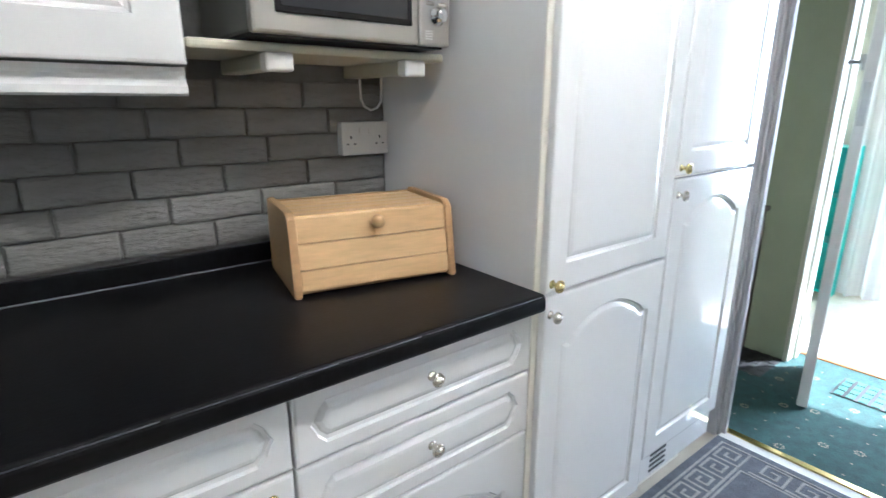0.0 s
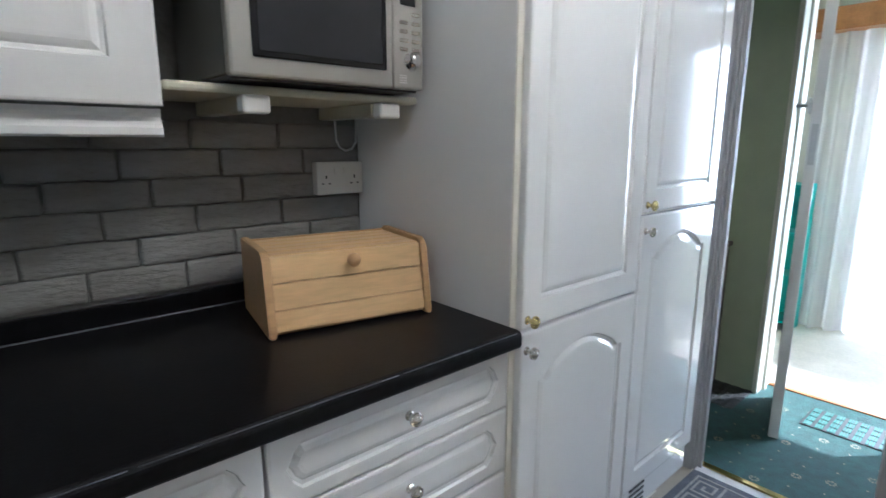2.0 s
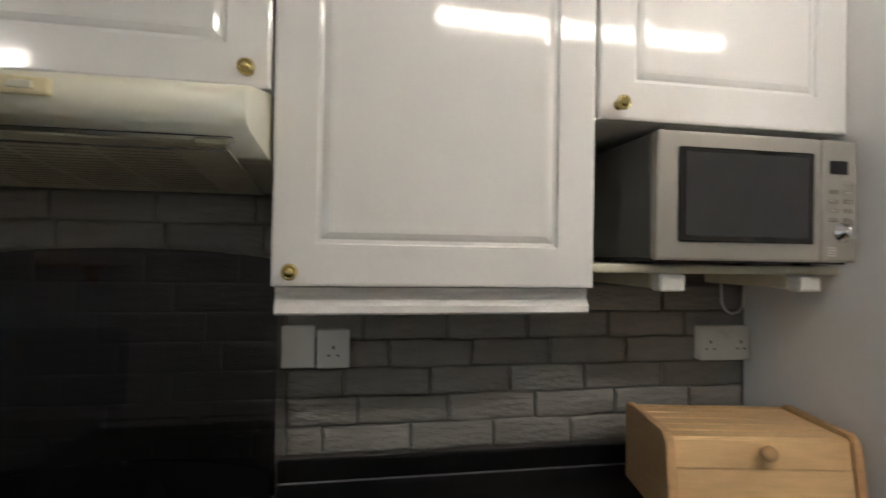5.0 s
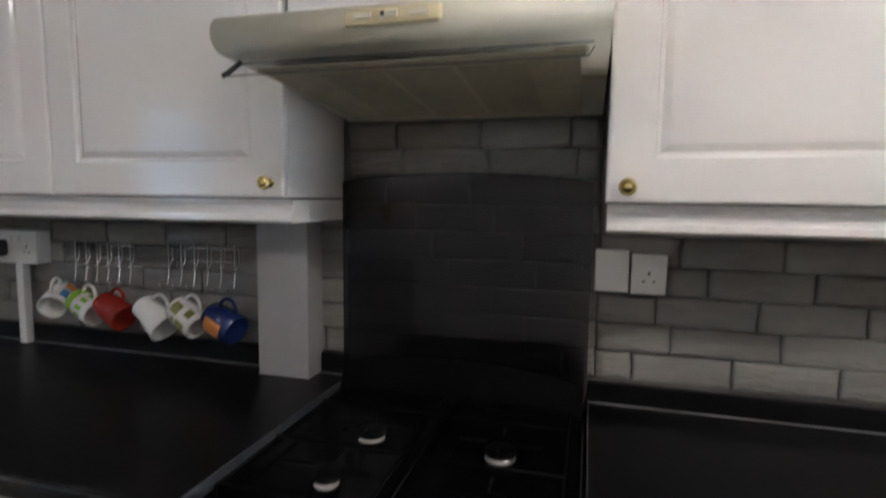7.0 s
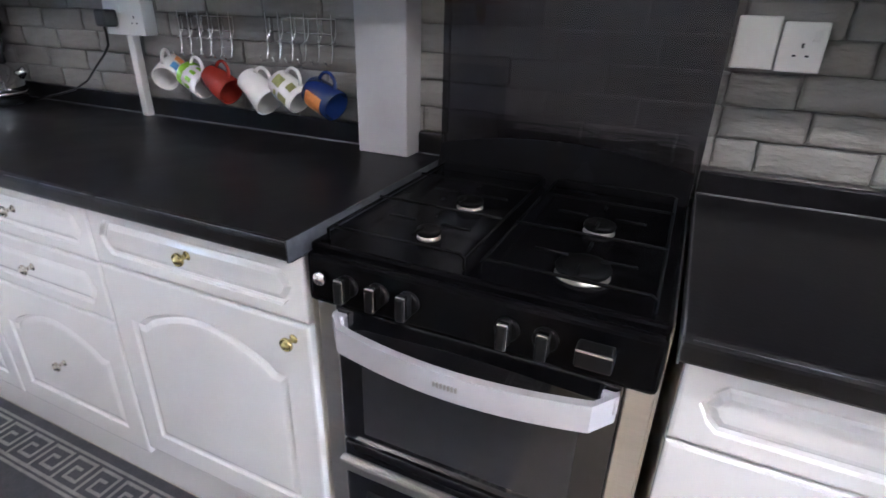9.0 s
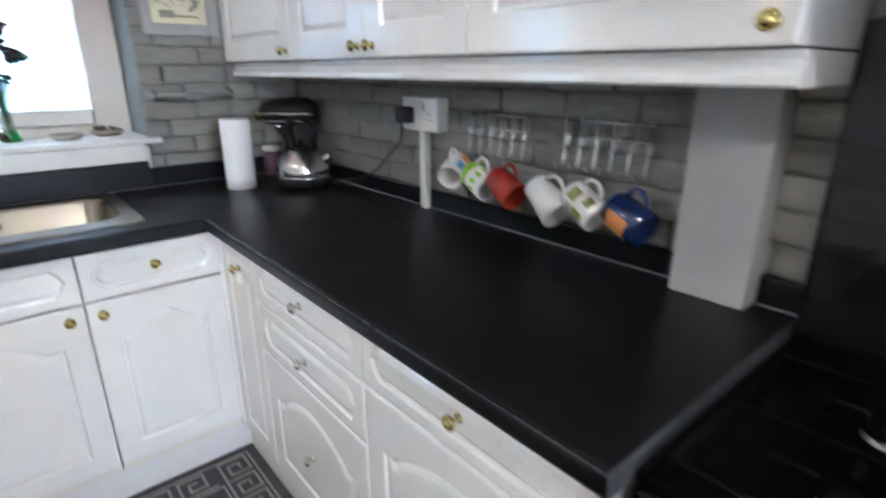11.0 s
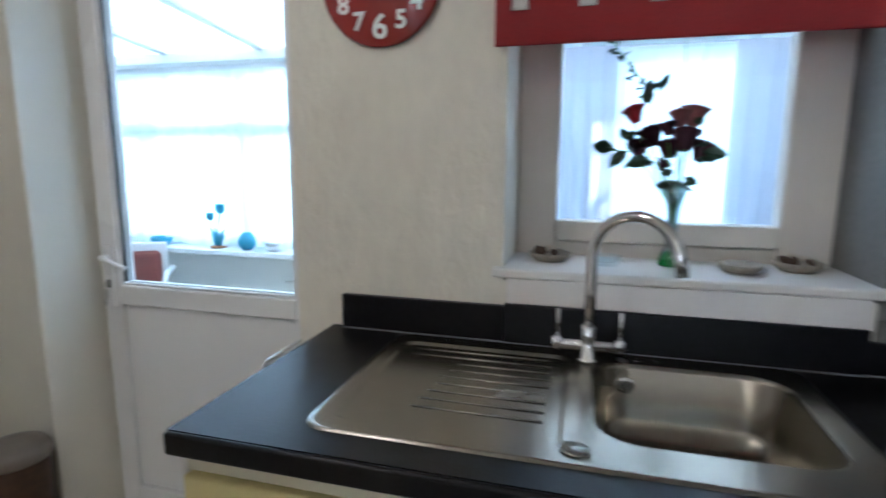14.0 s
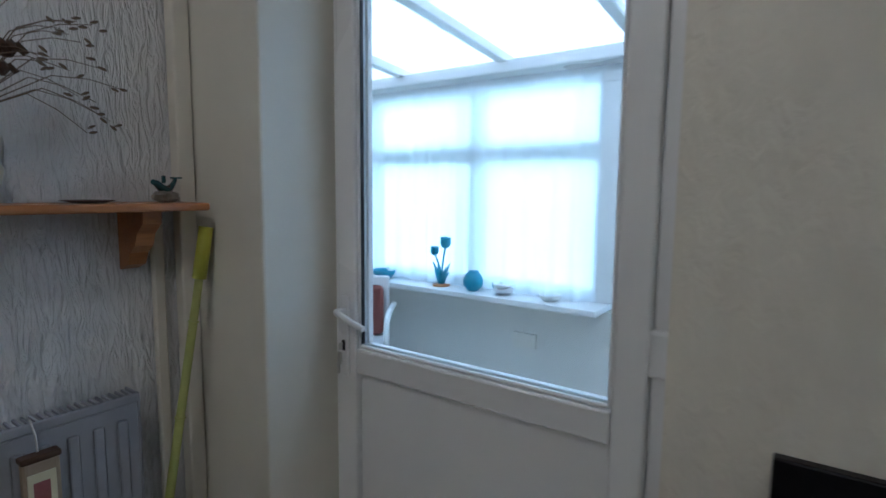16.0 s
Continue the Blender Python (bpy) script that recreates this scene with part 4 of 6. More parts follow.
for i in range(n + 1):
    s = i / n
    x = -0.281 + 0.562 * s
    zt = 0.945 + 0.035 * math.sin(math.pi * s) ** 0.8
    A.append([b.verts.new((x, y, z)) for y, z in ((0.235, 0.8845), (0.255, zt), (0.266, zt), (0.266, 0.8845))])
for p, q in zip(A, A[1:]):
    for i in range(4):
        b.faces.new((p[i], p[(i + 1) % 4], q[(i + 1) % 4], q[i]))
b.faces.new(A[0]); b.faces.new(A[-1][::-1])
part("back_rim", b, ENAMEL, ck)
for x in (-0.24, 0.24):
    part("foot", bx(x - 0.02, x + 0.02, -0.25, -0.21, 0.0, 0.03, 0.003), DARK, ck)

# ---- cooker hood ----
hood = thing("cooker_hood", "cream pull-out cooker hood with yellowed switches", "cooker hood", (-1.436, 0.0, 1.5))
def extrude_x(prof, x0, x1, smooth=False):
    bm = bmesh.new()
    A = [bm.verts.new((x0, p[0], p[1])) for p in prof]
    B = [bm.verts.new((x1, p[0], p[1])) for p in prof]
    k = len(prof)
    for i in range(k):
        bm.faces.new((A[i], A[(i + 1) % k], B[(i + 1) % k], B[i]))
    if smooth:
        for f in bm.faces:
            f.smooth = True
    bm.faces.new(A); bm.faces.new(B[::-1])
    return bm
part("body", extrude_x([(-0.02, 0.025), (-0.26, 0.050), (-0.26, 0.165), (-0.02, 0.165)], -0.288, 0.290), CREAM, hood)
noseb = [(-0.262, 0.053), (-0.300, 0.0545), (-0.40, 0.0585), (-0.462, 0.0615)]
noseb += [(-0.472 - 0.030 * math.sin(radians(a)), 0.0905 - 0.0285 * math.cos(radians(a))) for a in range(0, 151, 12)]
noseb += [(-0.470, 0.1195), (-0.44, 0.127), (-0.36, 0.146), (-0.30, 0.160), (-0.262, 0.168)]
part("canopy", extrude_x(noseb, -0.288, 0.290, True), CREAM, hood)
part("filter", extrude_x([(-0.06, 0.0235), (-0.44, 0.050), (-0.44, 0.047), (-0.06, 0.018)], -0.25, 0.25), mat("greasy_filter", (0.42, 0.38, 0.27), 0.6, vary=0.2, scale=40, bump=0.002, bump_scale=200), hood, "yellowed slotted grease filter")
b = bmesh.new()
for i in range(26):
    box(b, -0.11 + i * 0.008, -0.107 + i * 0.008, -0.440, -0.428, 0.1225, 0.1245)
part("vent_slots", b, DARK, hood)
sp = part("switch_plate", bx(-0.066, 0.074, -0.5095, -0.499, 0.080, 0.102, 0.004), mat("ivory_switch_plastic", (0.66, 0.58, 0.34), 0.35), hood, "yellowed switch plate")
for i, x in enumerate((-0.05, -0.012, 0.03)):
    part("switch", bx(x, x + 0.026, -0.5125, -0.5094, 0.087, 0.096, 0.001), CREAM, sp)
part("switch_dot", bx(-0.010, -0.004, -0.514, -0.512, 0.089, 0.095, 0.001), DARK, sp)
b = bmesh.new()
tube(b, [(-0.265, -0.46, 0.055), (-0.278, -0.475, 0.036), (-0.285, -0.48, 0.030)], 0.004, 6)
tube(b, [(-0.285, -0.48, 0.030), (0.262, -0.48, 0.030), (0.268, -0.46, 0.046)], 0.0011, 6)
tube(b, [(-0.265, -0.462, 0.052), (0.268, -0.462, 0.052)], 0.0010, 6)
part("visor_rod", b, DARK, hood, "thin dark visor rod")
b = bmesh.new()
# slots are thin bars, darker than the filter
for i in range(16):
    y = -0.11 - i * 0.019
    z = 0.018 + (-0.06 - y) * 0.0763
    for j in range(3):
        box(b, -0.16 + j * 0.115, -0.055 + j * 0.115, y - 0.0013, y + 0.0013, z - 0.0008, z + 0.001)
part("filter_slots", b, mat("dark_slot_tone", (0.16, 0.14, 0.09), 0.6, vary=0.2), hood, "rows of dark filter slots")
b = bmesh.new()
box(b, 0.215, 0.262, -0.455, -0.43, 0.040, 0.052, 0.004)
part("lamp_cover", b, mat("cloudy_lamp_cover", (0.34, 0.31, 0.20), 0.3), hood)

# ---- microwave on its shelf ----
ms = thing("microwave_shelf", "cream laminate shelf on two brackets under the cabinet", "shelf", (-0.29, -0.16, 1.349))
part("board", bx(-0.270, 0.280, -0.115, 0.158, 0.022, 0.040, 0.006), CREAM, ms)
for x in (-0.116, 0.188):
    part("bracket", bx(x - 0.022, x + 0.022, -0.090, 0.158, -0.008, 0.0218, 0.004), CREAM, ms)
    part("bracket_cap", bx(x - 0.027, x + 0.027, -0.134, -0.100, -0.012, 0.0219, 0.006, 3), SOCK, ms, "white plastic bracket cap")
mw = thing("microwave", "silver microwave oven with a dark glass door", "microwave", (-0.255, -0.165, 1.3892))
part("case", bx(-0.212, 0.212, -0.145, 0.13, 0.012, 0.243, 0.004), MWSIDE, mw)
df = part("door", bx(-0.213, 0.131, -0.172, -0.146, 0.008, 0.245, 0.006), SILVERP, mw)
part("window", bx(-0.172, 0.112, -0.1745, -0.1721, 0.042, 0.215, 0.003), BLACKG, df, "dark glass window")
part("window_mesh", bx(-0.160, 0.102, -0.1755, -0.1746, 0.053, 0.207, 0.001), WINDOWD, df)
cp = part("control_panel", bx(0.133, 0.213, -0.172, -0.146, 0.008, 0.245, 0.006), SILVERP, mw)
part("display", bx(0.150, 0.190, -0.1738, -0.1722, 0.178, 0.204, 0.001), BLACKG, cp)
for i in range(5):
    for x in (0.148, 0.180):
        if i or x > 0.15:
            part("button", bx(x, x + 0.020, -0.1745, -0.1722, 0.158 - i * 0.018, 0.165 - i * 0.018, 0.002), NICKEL, cp)
b = bmesh.new()
lathe(b, [(0.019, 0), (0.019, 0.004), (0.014, 0.006), (0.013, 0.020), (0.011, 0.023), (0, 0.0235)], 20, pose(0.178, -0.172, 0.066, 90, 0, 0))
part("dial", b, CHROME, cp, "chrome timer dial")
b = bmesh.new()
for i in range(4):
    for j in range(4):
        box(b, 0.148 + i * 0.005, 0.1505 + i * 0.005, -0.1728, -0.1719, 0.020 + j * 0.005, 0.0225 + j * 0.005)
part("print_dots", b, WHITEP, cp)
part("base_plate", bx(-0.206, 0.206, -0.155, 0.12, 0.004, 0.0118, 0.002), DARK, mw)
for x, y in ((-0.18, 0.08), (0.18, 0.08), (-0.18, -0.09), (0.18, -0.09)):
    part("foot", bx(x - 0.013, x + 0.013, y, y + 0.026, 0.0002, 0.0039, 0.001), DARK, mw)
b = bmesh.new()
tube(b, [(-0.082, -0.012, 1.349), (-0.082, -0.016, 1.29), (-0.074, -0.018, 1.272), (-0.055, -0.018, 1.262), (-0.035, -0.018, 1.268), (-0.022, -0.018, 1.285), (-0.018, -0.016, 1.36)], 0.003, 8)
solid("cable", b, SOCK, "white looped microwave mains cable", "cable")

# ---- bread bin ----
bbn = thing("bread_bin", "pale beech roll-front bread bin on the worktop", "bread bin", (-0.2455, -0.362, 0.9), -10.7)
W2 = 0.1835
side = [(0.002, 0.0), (0.029, 0.150), (0.033, 0.162), (0.041, 0.169), (0.052, 0.171), (0.236, 0.173), (0.246, 0.170), (0.25, 0.162), (0.25, 0.0)]
for x0, x1 in ((-W2, -W2 + 0.016), (W2 - 0.016, W2)):
    bm = extrude_x(side, x0, x1)
    bmesh.ops.bevel(bm, geom=list(bm.edges), offset=0.003, segments=2, affect="EDGES")
    part("side_panel", bm, PINED, bbn)
def slat(z0, z1, name):
    bm = bmesh.new()
    f = lambda z: 0.007 + z * 0.182
    pr = [(f(z0), z0), (f(z1), z1), (f(z1) + 0.011, z1), (f(z0) + 0.011, z0)]
    bm = extrude_x(pr, -W2 + 0.0165, W2 - 0.0165)
    bmesh.ops.bevel(bm, geom=list(bm.edges), offset=0.0018, segments=2, affect="EDGES")
    return part(name, bm, PINE, bbn)
slat(0.012, 0.0535, "front_slat"); slat(0.055, 0.107, "front_slat")
top = slat(0.1085, 0.160, "front_slat")
for i in range(5):
    y0 = 0.044 + i * 0.039
    part("top_slat", bx(-W2 + 0.0165, W2 - 0.0165, y0, y0 + 0.0365, 0.1525, 0.1625, 0.002), PINE, bbn)
part("back_panel", bx(-W2 + 0.0165, W2 - 0.0165, 0.238, 0.246, 0.004, 0.165, 0.001), PINED, bbn)
part("bottom", bx(-W2 + 0.0165, W2 - 0.0165, 0.02, 0.237, 0.004, 0.012, 0.001), PINED, bbn)
b = bmesh.new()
lathe(b, [(0.008, 0), (0.0075, 0.008), (0.012, 0.013), (0.015, 0.020), (0.013, 0.027), (0.006, 0.031), (0, 0.0315)], 18, pose(0.0, 0.0325, 0.139, 90 - 10, 0, 0))
part("knob", b, PINED, top, "turned wooden knob")

# ---- sockets ----
def pins(plate, x, z, y):
    part("pin_hole", bx(x - 0.002, x + 0.002, y - 0.0006, y + 0.002, z + 0.006, z + 0.014, 0), DARK, plate)
    for s in (-1, 1):
        part("pin_hole", bx(x + s * 0.010 - 0.003, x + s * 0.010 + 0.003, y - 0.0006, y + 0.002, z - 0.009, z - 0.0055, 0), DARK, plate)
def socket(x0, x1, z0, z1, gangs, label, depth=0.03, switches=True):
    s = thing("wall_socket", label, "socket", ((x0 + x1) / 2, -0.002, z0), group="wall sockets")
    w, h = x1 - x0, z1 - z0
    part("box", bx(-w / 2 + 0.002, w / 2 - 0.002, -depth + 0.008, 0.0, 0.001, h - 0.001, 0.003), SOCK, s)
    fpl = part("faceplate", bx(-w / 2, w / 2, -depth, -depth + 0.0078, 0, h, 0.003), SOCK, s)
    for g in gangs:
        pins(fpl, g, h * 0.42, -depth)
    if gangs:
        for g in gangs:
            sx = g * 0.32 if len(gangs) > 1 else 0.018
            part("switch", bx(sx - 0.006, sx + 0.006, -depth - 0.003, -depth, h * 0.62, h * 0.84, 0.0015), SOCK, fpl)
    return s
socket(-0.152, -0.012, 1.148, 1.234, (-0.043, 0.043), "white double socket on the brick wall")
socket(-1.150, -1.080, 1.152, 1.242, (), "blank white outlet box on the brick wall")
socket(-1.076, -1.006, 1.150, 1.234, (0.0,), "white single socket on the brick wall")
sl = socket(-2.868, -2.700, 1.140, 1.238, (-0.045, 0.045), "white double socket with a black plug in it", 0.045)
part("plug", bx(-0.070, -0.022, -0.090, -0.0455, 0.022, 0.070, 0.008, 3), DARK, sl, "black mains plug")
b = bmesh.new()
tube(b, [(-2.832, -0.080, 1.166), (-2.835, -0.076, 1.14), (-2.86, -0.06, 1.11), (-2.91, -0.045, 1.08), (-2.97, -0.04, 1.04), (-3.03, -0.042, 0.99), (-3.10, -0.05, 0.955), (-3.20, -0.06, 0.93), (-3.30, -0.07, 0.906)], 0.0035, 8)
solid("cable", b, DARK, "black kettle cable running along the wall", "cable")
solid("cable_trunking", bx(-2.790, -2.764, -0.045, -0.0205, 0.9004, 1.139, 0.003), SOCK, "white cable trunking below the socket", "trunking")

# ---- mug racks and mugs ----
def rack(x0, x1, z):
    rk = thing("mug_rack", "chrome wire mug rack with hooks on the wall", "rack", ((x0 + x1) / 2, -0.012, z), group="mug racks")
    w = (x1 - x0) / 2
    b = bmesh.new()
    tube(b, [(-w, 0, 0.0), (w, 0, 0.0)], 0.003, 6)
    tube(b, [(-w, 0, -0.035), (w, 0, -0.035)], 0.0024, 6)
    part("rail", b, CHROME, rk)
    for i in range(6):
        x = -w + 0.012 + i * (2 * w - 0.024) / 5
        b = bmesh.new()
        tube(b, [(x, -0.004, 0.012), (x, -0.004, -0.075), (x, -0.008, -0.09)] + arc((x, -0.024, -0.092), 0.016, 180, 350, 8, (0, -1, 0), (0, 0, 1)), 0.0023, 6)
        tube(b, [(x + 0.013, -0.004, 0.0), (x + 0.013, -0.004, -0.035), (x + 0.010, -0.012, -0.052), (x + 0.002, -0.02, -0.06), (x, -0.01, -0.058)], 0.0018, 6)
        part("hook", b, CHROME, rk)
    return rk
rack(-2.605, -2.385, 1.200)
rack(-2.280, -2.045, 1.205)
def mug(x, y, z, m, tilt, turn, r=0.038, h=0.092, label="", inner=None, deco=None, flare=1.0):
    t = thing("mug", label, "mug", (x, y, z), group="mugs on hooks")
    t.matrix_world = pose(x, y, z, 0, tilt, turn)
    b = bmesh.new()
    prof = [(0.0, 0.0), (r * 0.88, 0.0), (r * 0.95, 0.004), (r, h * 0.4), (r * flare, h), (r * flare - 0.003, h + 0.001), (r * flare - 0.004, h - 0.003), (r * 0.9 - 0.003, 0.006), (0.0, 0.005)]
    lathe(b, prof, 24, pose(0, 0, -h / 2))
    body = part("body", b, m, t)
    b = bmesh.new()
    tube(b, [Vector((r * 0.93, 0, h * 0.30))] + arc((r * 0.97, 0, 0.0), h * 0.30, 75, -75, 10, (1, 0, 0), (0, 0, 1)) + [Vector((r * 0.92, 0, -h * 0.31))], 0.0048, 8)
    part("handle", b, m, t)
    for dm, z0, z1, a0, a1 in (deco or ()):
        b = bmesh.new()
        n = 10
        rows = [[b.verts.new(((r + 0.0012) * math.cos(a), (r + 0.0012) * math.sin(a), zz - h / 2)) for a in [radians(a0 + (a1 - a0) * i / n) for i in range(n + 1)]] for zz in (z0 * h, z1 * h)]
        for i in range(n):
            b.faces.new((rows[0][i], rows[0][i + 1], rows[1][i + 1], rows[1][i])).smooth = True
        part("printed_pattern", b, dm, body)
    return t
# handles point up to the hooks, mouths tip towards the room
def hang(x, z, m, label, lean, turn=0, **k):
    mg = mug(x, -0.068, z, m, 0, 0, label=label, **k)
    mg.matrix_world = pose(x, -0.068, z, 0, 0, turn) @ pose(0, 0, 0, 0, -lean - 6, 0) @ pose(0, 0, 0, 0, -90, 0)
    return mg
hang(-2.600, 1.050, MUGW, "white mug with a blue and red print hanging on a hook", 14, 118, deco=[(SKYB, 0.55, 0.85, 40, 110), (ORANGE, 0.2, 0.38, 60, 150), (SKYB, 0.1, 0.4, 170, 230), (SKYB, 0.5, 0.85, 250, 330), (ORANGE, 0.15, 0.4, 270, 330), (MUGR, 0.6, 0.75, 190, 225)], r=0.036)
hang(-2.500, 1.034, MUGW, "white mug with lime green bands hanging on a hook", 14, 170, deco=[(MUGG, 0.1, 0.36, 0, 360), (MUGG, 0.52, 0.78, 0, 360)], r=0.037)
hang(-2.405, 1.030, MUGR, "dark red glazed mug hanging on a hook", 18, 170, r=0.038)
hang(-2.270, 1.024, MUGW, "plain white flared mug hanging on a hook", 28, 172, r=0.036, flare=1.22, h=0.10)
hang(-2.165, 1.030, MUGW, "white mug with an olive leaf print hanging on a hook", 24, 170, deco=[(OLIVE, 0.15, 0.45, 30, 75), (OLIVE, 0.5, 0.85, 85, 120), (SKYB, 0.2, 0.5, 125, 150), (OLIVE, 0.62, 0.85, 20, 55), (OLIVE, 0.3, 0.42, 90, 118), (OLIVE, 0.15, 0.4, 200, 235), (SKYB, 0.55, 0.8, 245, 270), (OLIVE, 0.2, 0.7, 285, 310), (MUGG, 0.62, 0.8, 205, 228)], r=0.037)
hang(-2.055, 1.022, MUGB, "dark blue mug with an orange print hanging on a hook", 16, 170, deco=[(ORANGE, 0.2, 0.8, 70, 150)], r=0.040)

# ---- corner: kettle, stand mixer, canister, paper roll ----
pr = thing("paper_roll", "white kitchen paper roll standing on the worktop", "kitchen roll", (-3.462, -0.362, 0.9))
b = bmesh.new(); lathe(b, [(0.020, 0.0005), (0.051, 0.0005), (0.052, 0.004), (0.052, 0.246), (0.050, 0.25), (0.020, 0.25)], 32)
part("roll", b, PAPER, pr)
b = bmesh.new(); lathe(b, [(0.0205, 0.249), (0.019, 0.2505), (0.0, 0.245)], 20)
part("core", b, BEIGE, pr, "brown card core")
kt = thing("kettle", "steel dome kettle with a black arched handle", "kettle", (-3.365, -0.16, 0.9), 58)
b = bmesh.new(); lathe(b, [(0.085, 0.0005), (0.092, 0.004), (0.092, 0.022), (0.088, 0.026)], 28)
part("power_base", b, KNOBB, kt, "black power base")
b = bmesh.new(); lathe(b, [(0.086, 0.027), (0.094, 0.034), (0.096, 0.05), (0.094, 0.072), (0.084, 0.098), (0.066, 0.122), (0.045, 0.138), (0.030, 0.144)], 32)
bd = part("body", b, CHROME, kt, "polished steel body")
b = bmesh.new(); lathe(b, [(0.0945, 0.030), (0.0985, 0.034), (0.0985, 0.039), (0.0970, 0.042)], 32)
part("lower_band", b, CHROME, bd)
b = bmesh.new(); lathe(b, [(0.032, 0.143), (0.030, 0.150), (0.010, 0.154), (0.008, 0.162), (0.012, 0.170), (0, 0.174)], 24)
part("lid", b, KNOBB, kt, "black lid knob")
b = bmesh.new(); tube(b, [Vector((0.050, 0, 0.132))] + arc((0.0, 0, 0.190), 0.056, -30, 210, 20) + [Vector((-0.050, 0, 0.132))], 0.0105, 10)
part("handle", b, KNOBB, kt, "black arched handle")
b = bmesh.new(); tube(b, [(0.078, 0, 0.085), (0.096, 0, 0.102), (0.106, 0, 0.113)], 0.017, 12, 0.011)
part("spout", b, CHROME, kt)
mx = thing("stand_mixer", "black stand mixer with chrome bands and a brass hub cap", "food mixer", (-3.513, -0.092, 0.9), 40.7)
part("base", bx(-0.10, 0.06, -0.052, 0.052, 0.0005, 0.030, 0.012, 3), DARK, mx)
b = bmesh.new(); lathe(b, [(0.048, 0.029), (0.037, 0.07), (0.034, 0.15), (0.042, 0.215)], 20, pose(0.022, 0, 0))
part("column", b, DARK, mx)
b = bmesh.new()
lathe(b, [(0.0, -0.155), (0.030, -0.150), (0.040, -0.138), (0.046, -0.08), (0.052, 0.0), (0.050, 0.045), (0.036, 0.078), (0.0, 0.09)], 28, pose(0, 0, 0.25, 0, 90, 0))
for v in b.verts:
    if v.co.z > 0.25:
        v.co.z = 0.25 + (v.co.z - 0.25) * 1.25
hdm = part("head", b, KNOBB, mx)
for z, k, r in ((0.252, 1.0, 0.0065), (0.224, 0.86, 0.0045)):
    b = bmesh.new()
    for sy in (-1, 1):
        tube(b, [(-0.140, sy * 0.041 * k, z), (-0.08, sy * 0.047 * k, z), (0.0, sy * 0.0535 * k, z), (0.045, sy * 0.051 * k, z), (0.076, sy * 0.037 * k, z)], r, 8)
    part("chrome_band", b, CHROME, hdm, "chrome trim band")
b = bmesh.new(); lathe(b, [(0.024, 0), (0.027, 0.004), (0.027, 0.020), (0.022, 0.025), (0, 0.026)], 22, pose(-0.150, 0, 0.246, 0, -90, 0))
part("hub_cap", b, BRASS, hdm, "brass coloured hub cap")
b = bmesh.new(); lathe(b, [(0.018, 0.19), (0.020, 0.20), (0.020, 0.222)], 18, pose(-0.085, 0, 0))
part("beater_socket", b, CHROME, hdm)
cn = thing("canister", "small printed canister with a white lid", "canister", (-3.640, -0.10 - 0.06, 0.9))
b = bmesh.new(); lathe(b, [(0.034, 0.0005), (0.035, 0.002), (0.035, 0.10)], 24)
part("can", b, mat("purple_print", (0.11, 0.045, 0.075), 0.35, vary=0.5, scale=60), cn)
b = bmesh.new(); lathe(b, [(0.0365, 0.1), (0.037, 0.104), (0.036, 0.118), (0.0, 0.119)], 24)
part("lid", b, SOCK, cn, "white plastic lid")

# ---- sink and tap ----
def rrect(x0, x1, y0, y1, r, n=6):
    p = []
    for cx, cy, a in ((x1 - r, y1 - r, 0), (x0 + r, y1 - r, 90), (x0 + r, y0 + r, 180), (x1 - r, y0 + r, 270)):
        p += [(cx + r * math.cos(radians(a + 90 * i / n)), cy + r * math.sin(radians(a + 90 * i / n))) for i in range(n + 1)]
    return p
sk = thing("sink", "stainless steel inset sink with a ribbed drainer", "sink", (-3.42, -1.19, 0.9))
X0, X1, Y0, Y1 = -0.245, 0.252, -0.442, 0.448
BX0, BX1, BY0, BY1 = -0.190, 0.165, 0.028, 0.402
b = bmesh.new()
outer = rrect(X0, X1, Y0, Y1, 0.045)
def ring(pts, z):
    return [b.verts.new((x, y, z)) for x, y in pts]
def strip(a, c):
    k = len(a)
    for i in range(k):
        b.faces.new((a[i], a[(i + 1) % k], c[(i + 1) % k], c[i])).smooth = True
o1, o2, o3 = ring(outer, 0.0005), ring(rrect(X0 + 0.003, X1 - 0.003, Y0 + 0.003, Y1 - 0.003, 0.043), 0.005), ring(rrect(X0 + 0.012, X1 - 0.012, Y0 + 0.012, Y1 - 0.012, 0.036), 0.004)
strip(o1, o2); strip(o2, o3)
# deck: bowl and drainer are pressed into one sheet
bowl = [ring(rrect(BX0, BX1, BY0, BY1, 0.075), 0.003), ring(rrect(BX0 + 0.006, BX1 - 0.006, BY0 + 0.006, BY1 - 0.006, 0.07), -0.006),
        ring(rrect(BX0 + 0.014, BX1 - 0.014, BY0 + 0.014, BY1 - 0.014, 0.066), -0.11), ring(rrect(BX0 + 0.03, BX1 - 0.03, BY0 + 0.03, BY1 - 0.03, 0.055), -0.142), ring(rrect(BX0 + 0.06, BX1 - 0.06, BY0 + 0.06, BY1 - 0.06, 0.04), -0.150)]
for p, q in zip(bowl, bowl[1:]):
    strip(p, q)
b.faces.new(bowl[-1])
drain = [ring(rrect(X0 + 0.045, X1 - 0.045, Y0 + 0.035, -0.02, 0.03), 0.003), ring(rrect(X0 + 0.052, X1 - 0.052, Y0 + 0.042, -0.027, 0.026), -0.003)]
strip(drain[0], drain[1]); b.faces.new(drain[1])
e = [ed for ed in b.edges if len(ed.link_faces) == 1 and all(v in set(o3 + bowl[0] + drain[0]) for v in ed.verts)]
bmesh.ops.triangle_fill(b, use_beauty=True, use_dissolve=False, edges=e)
part("sheet", b, SINKM, sk)
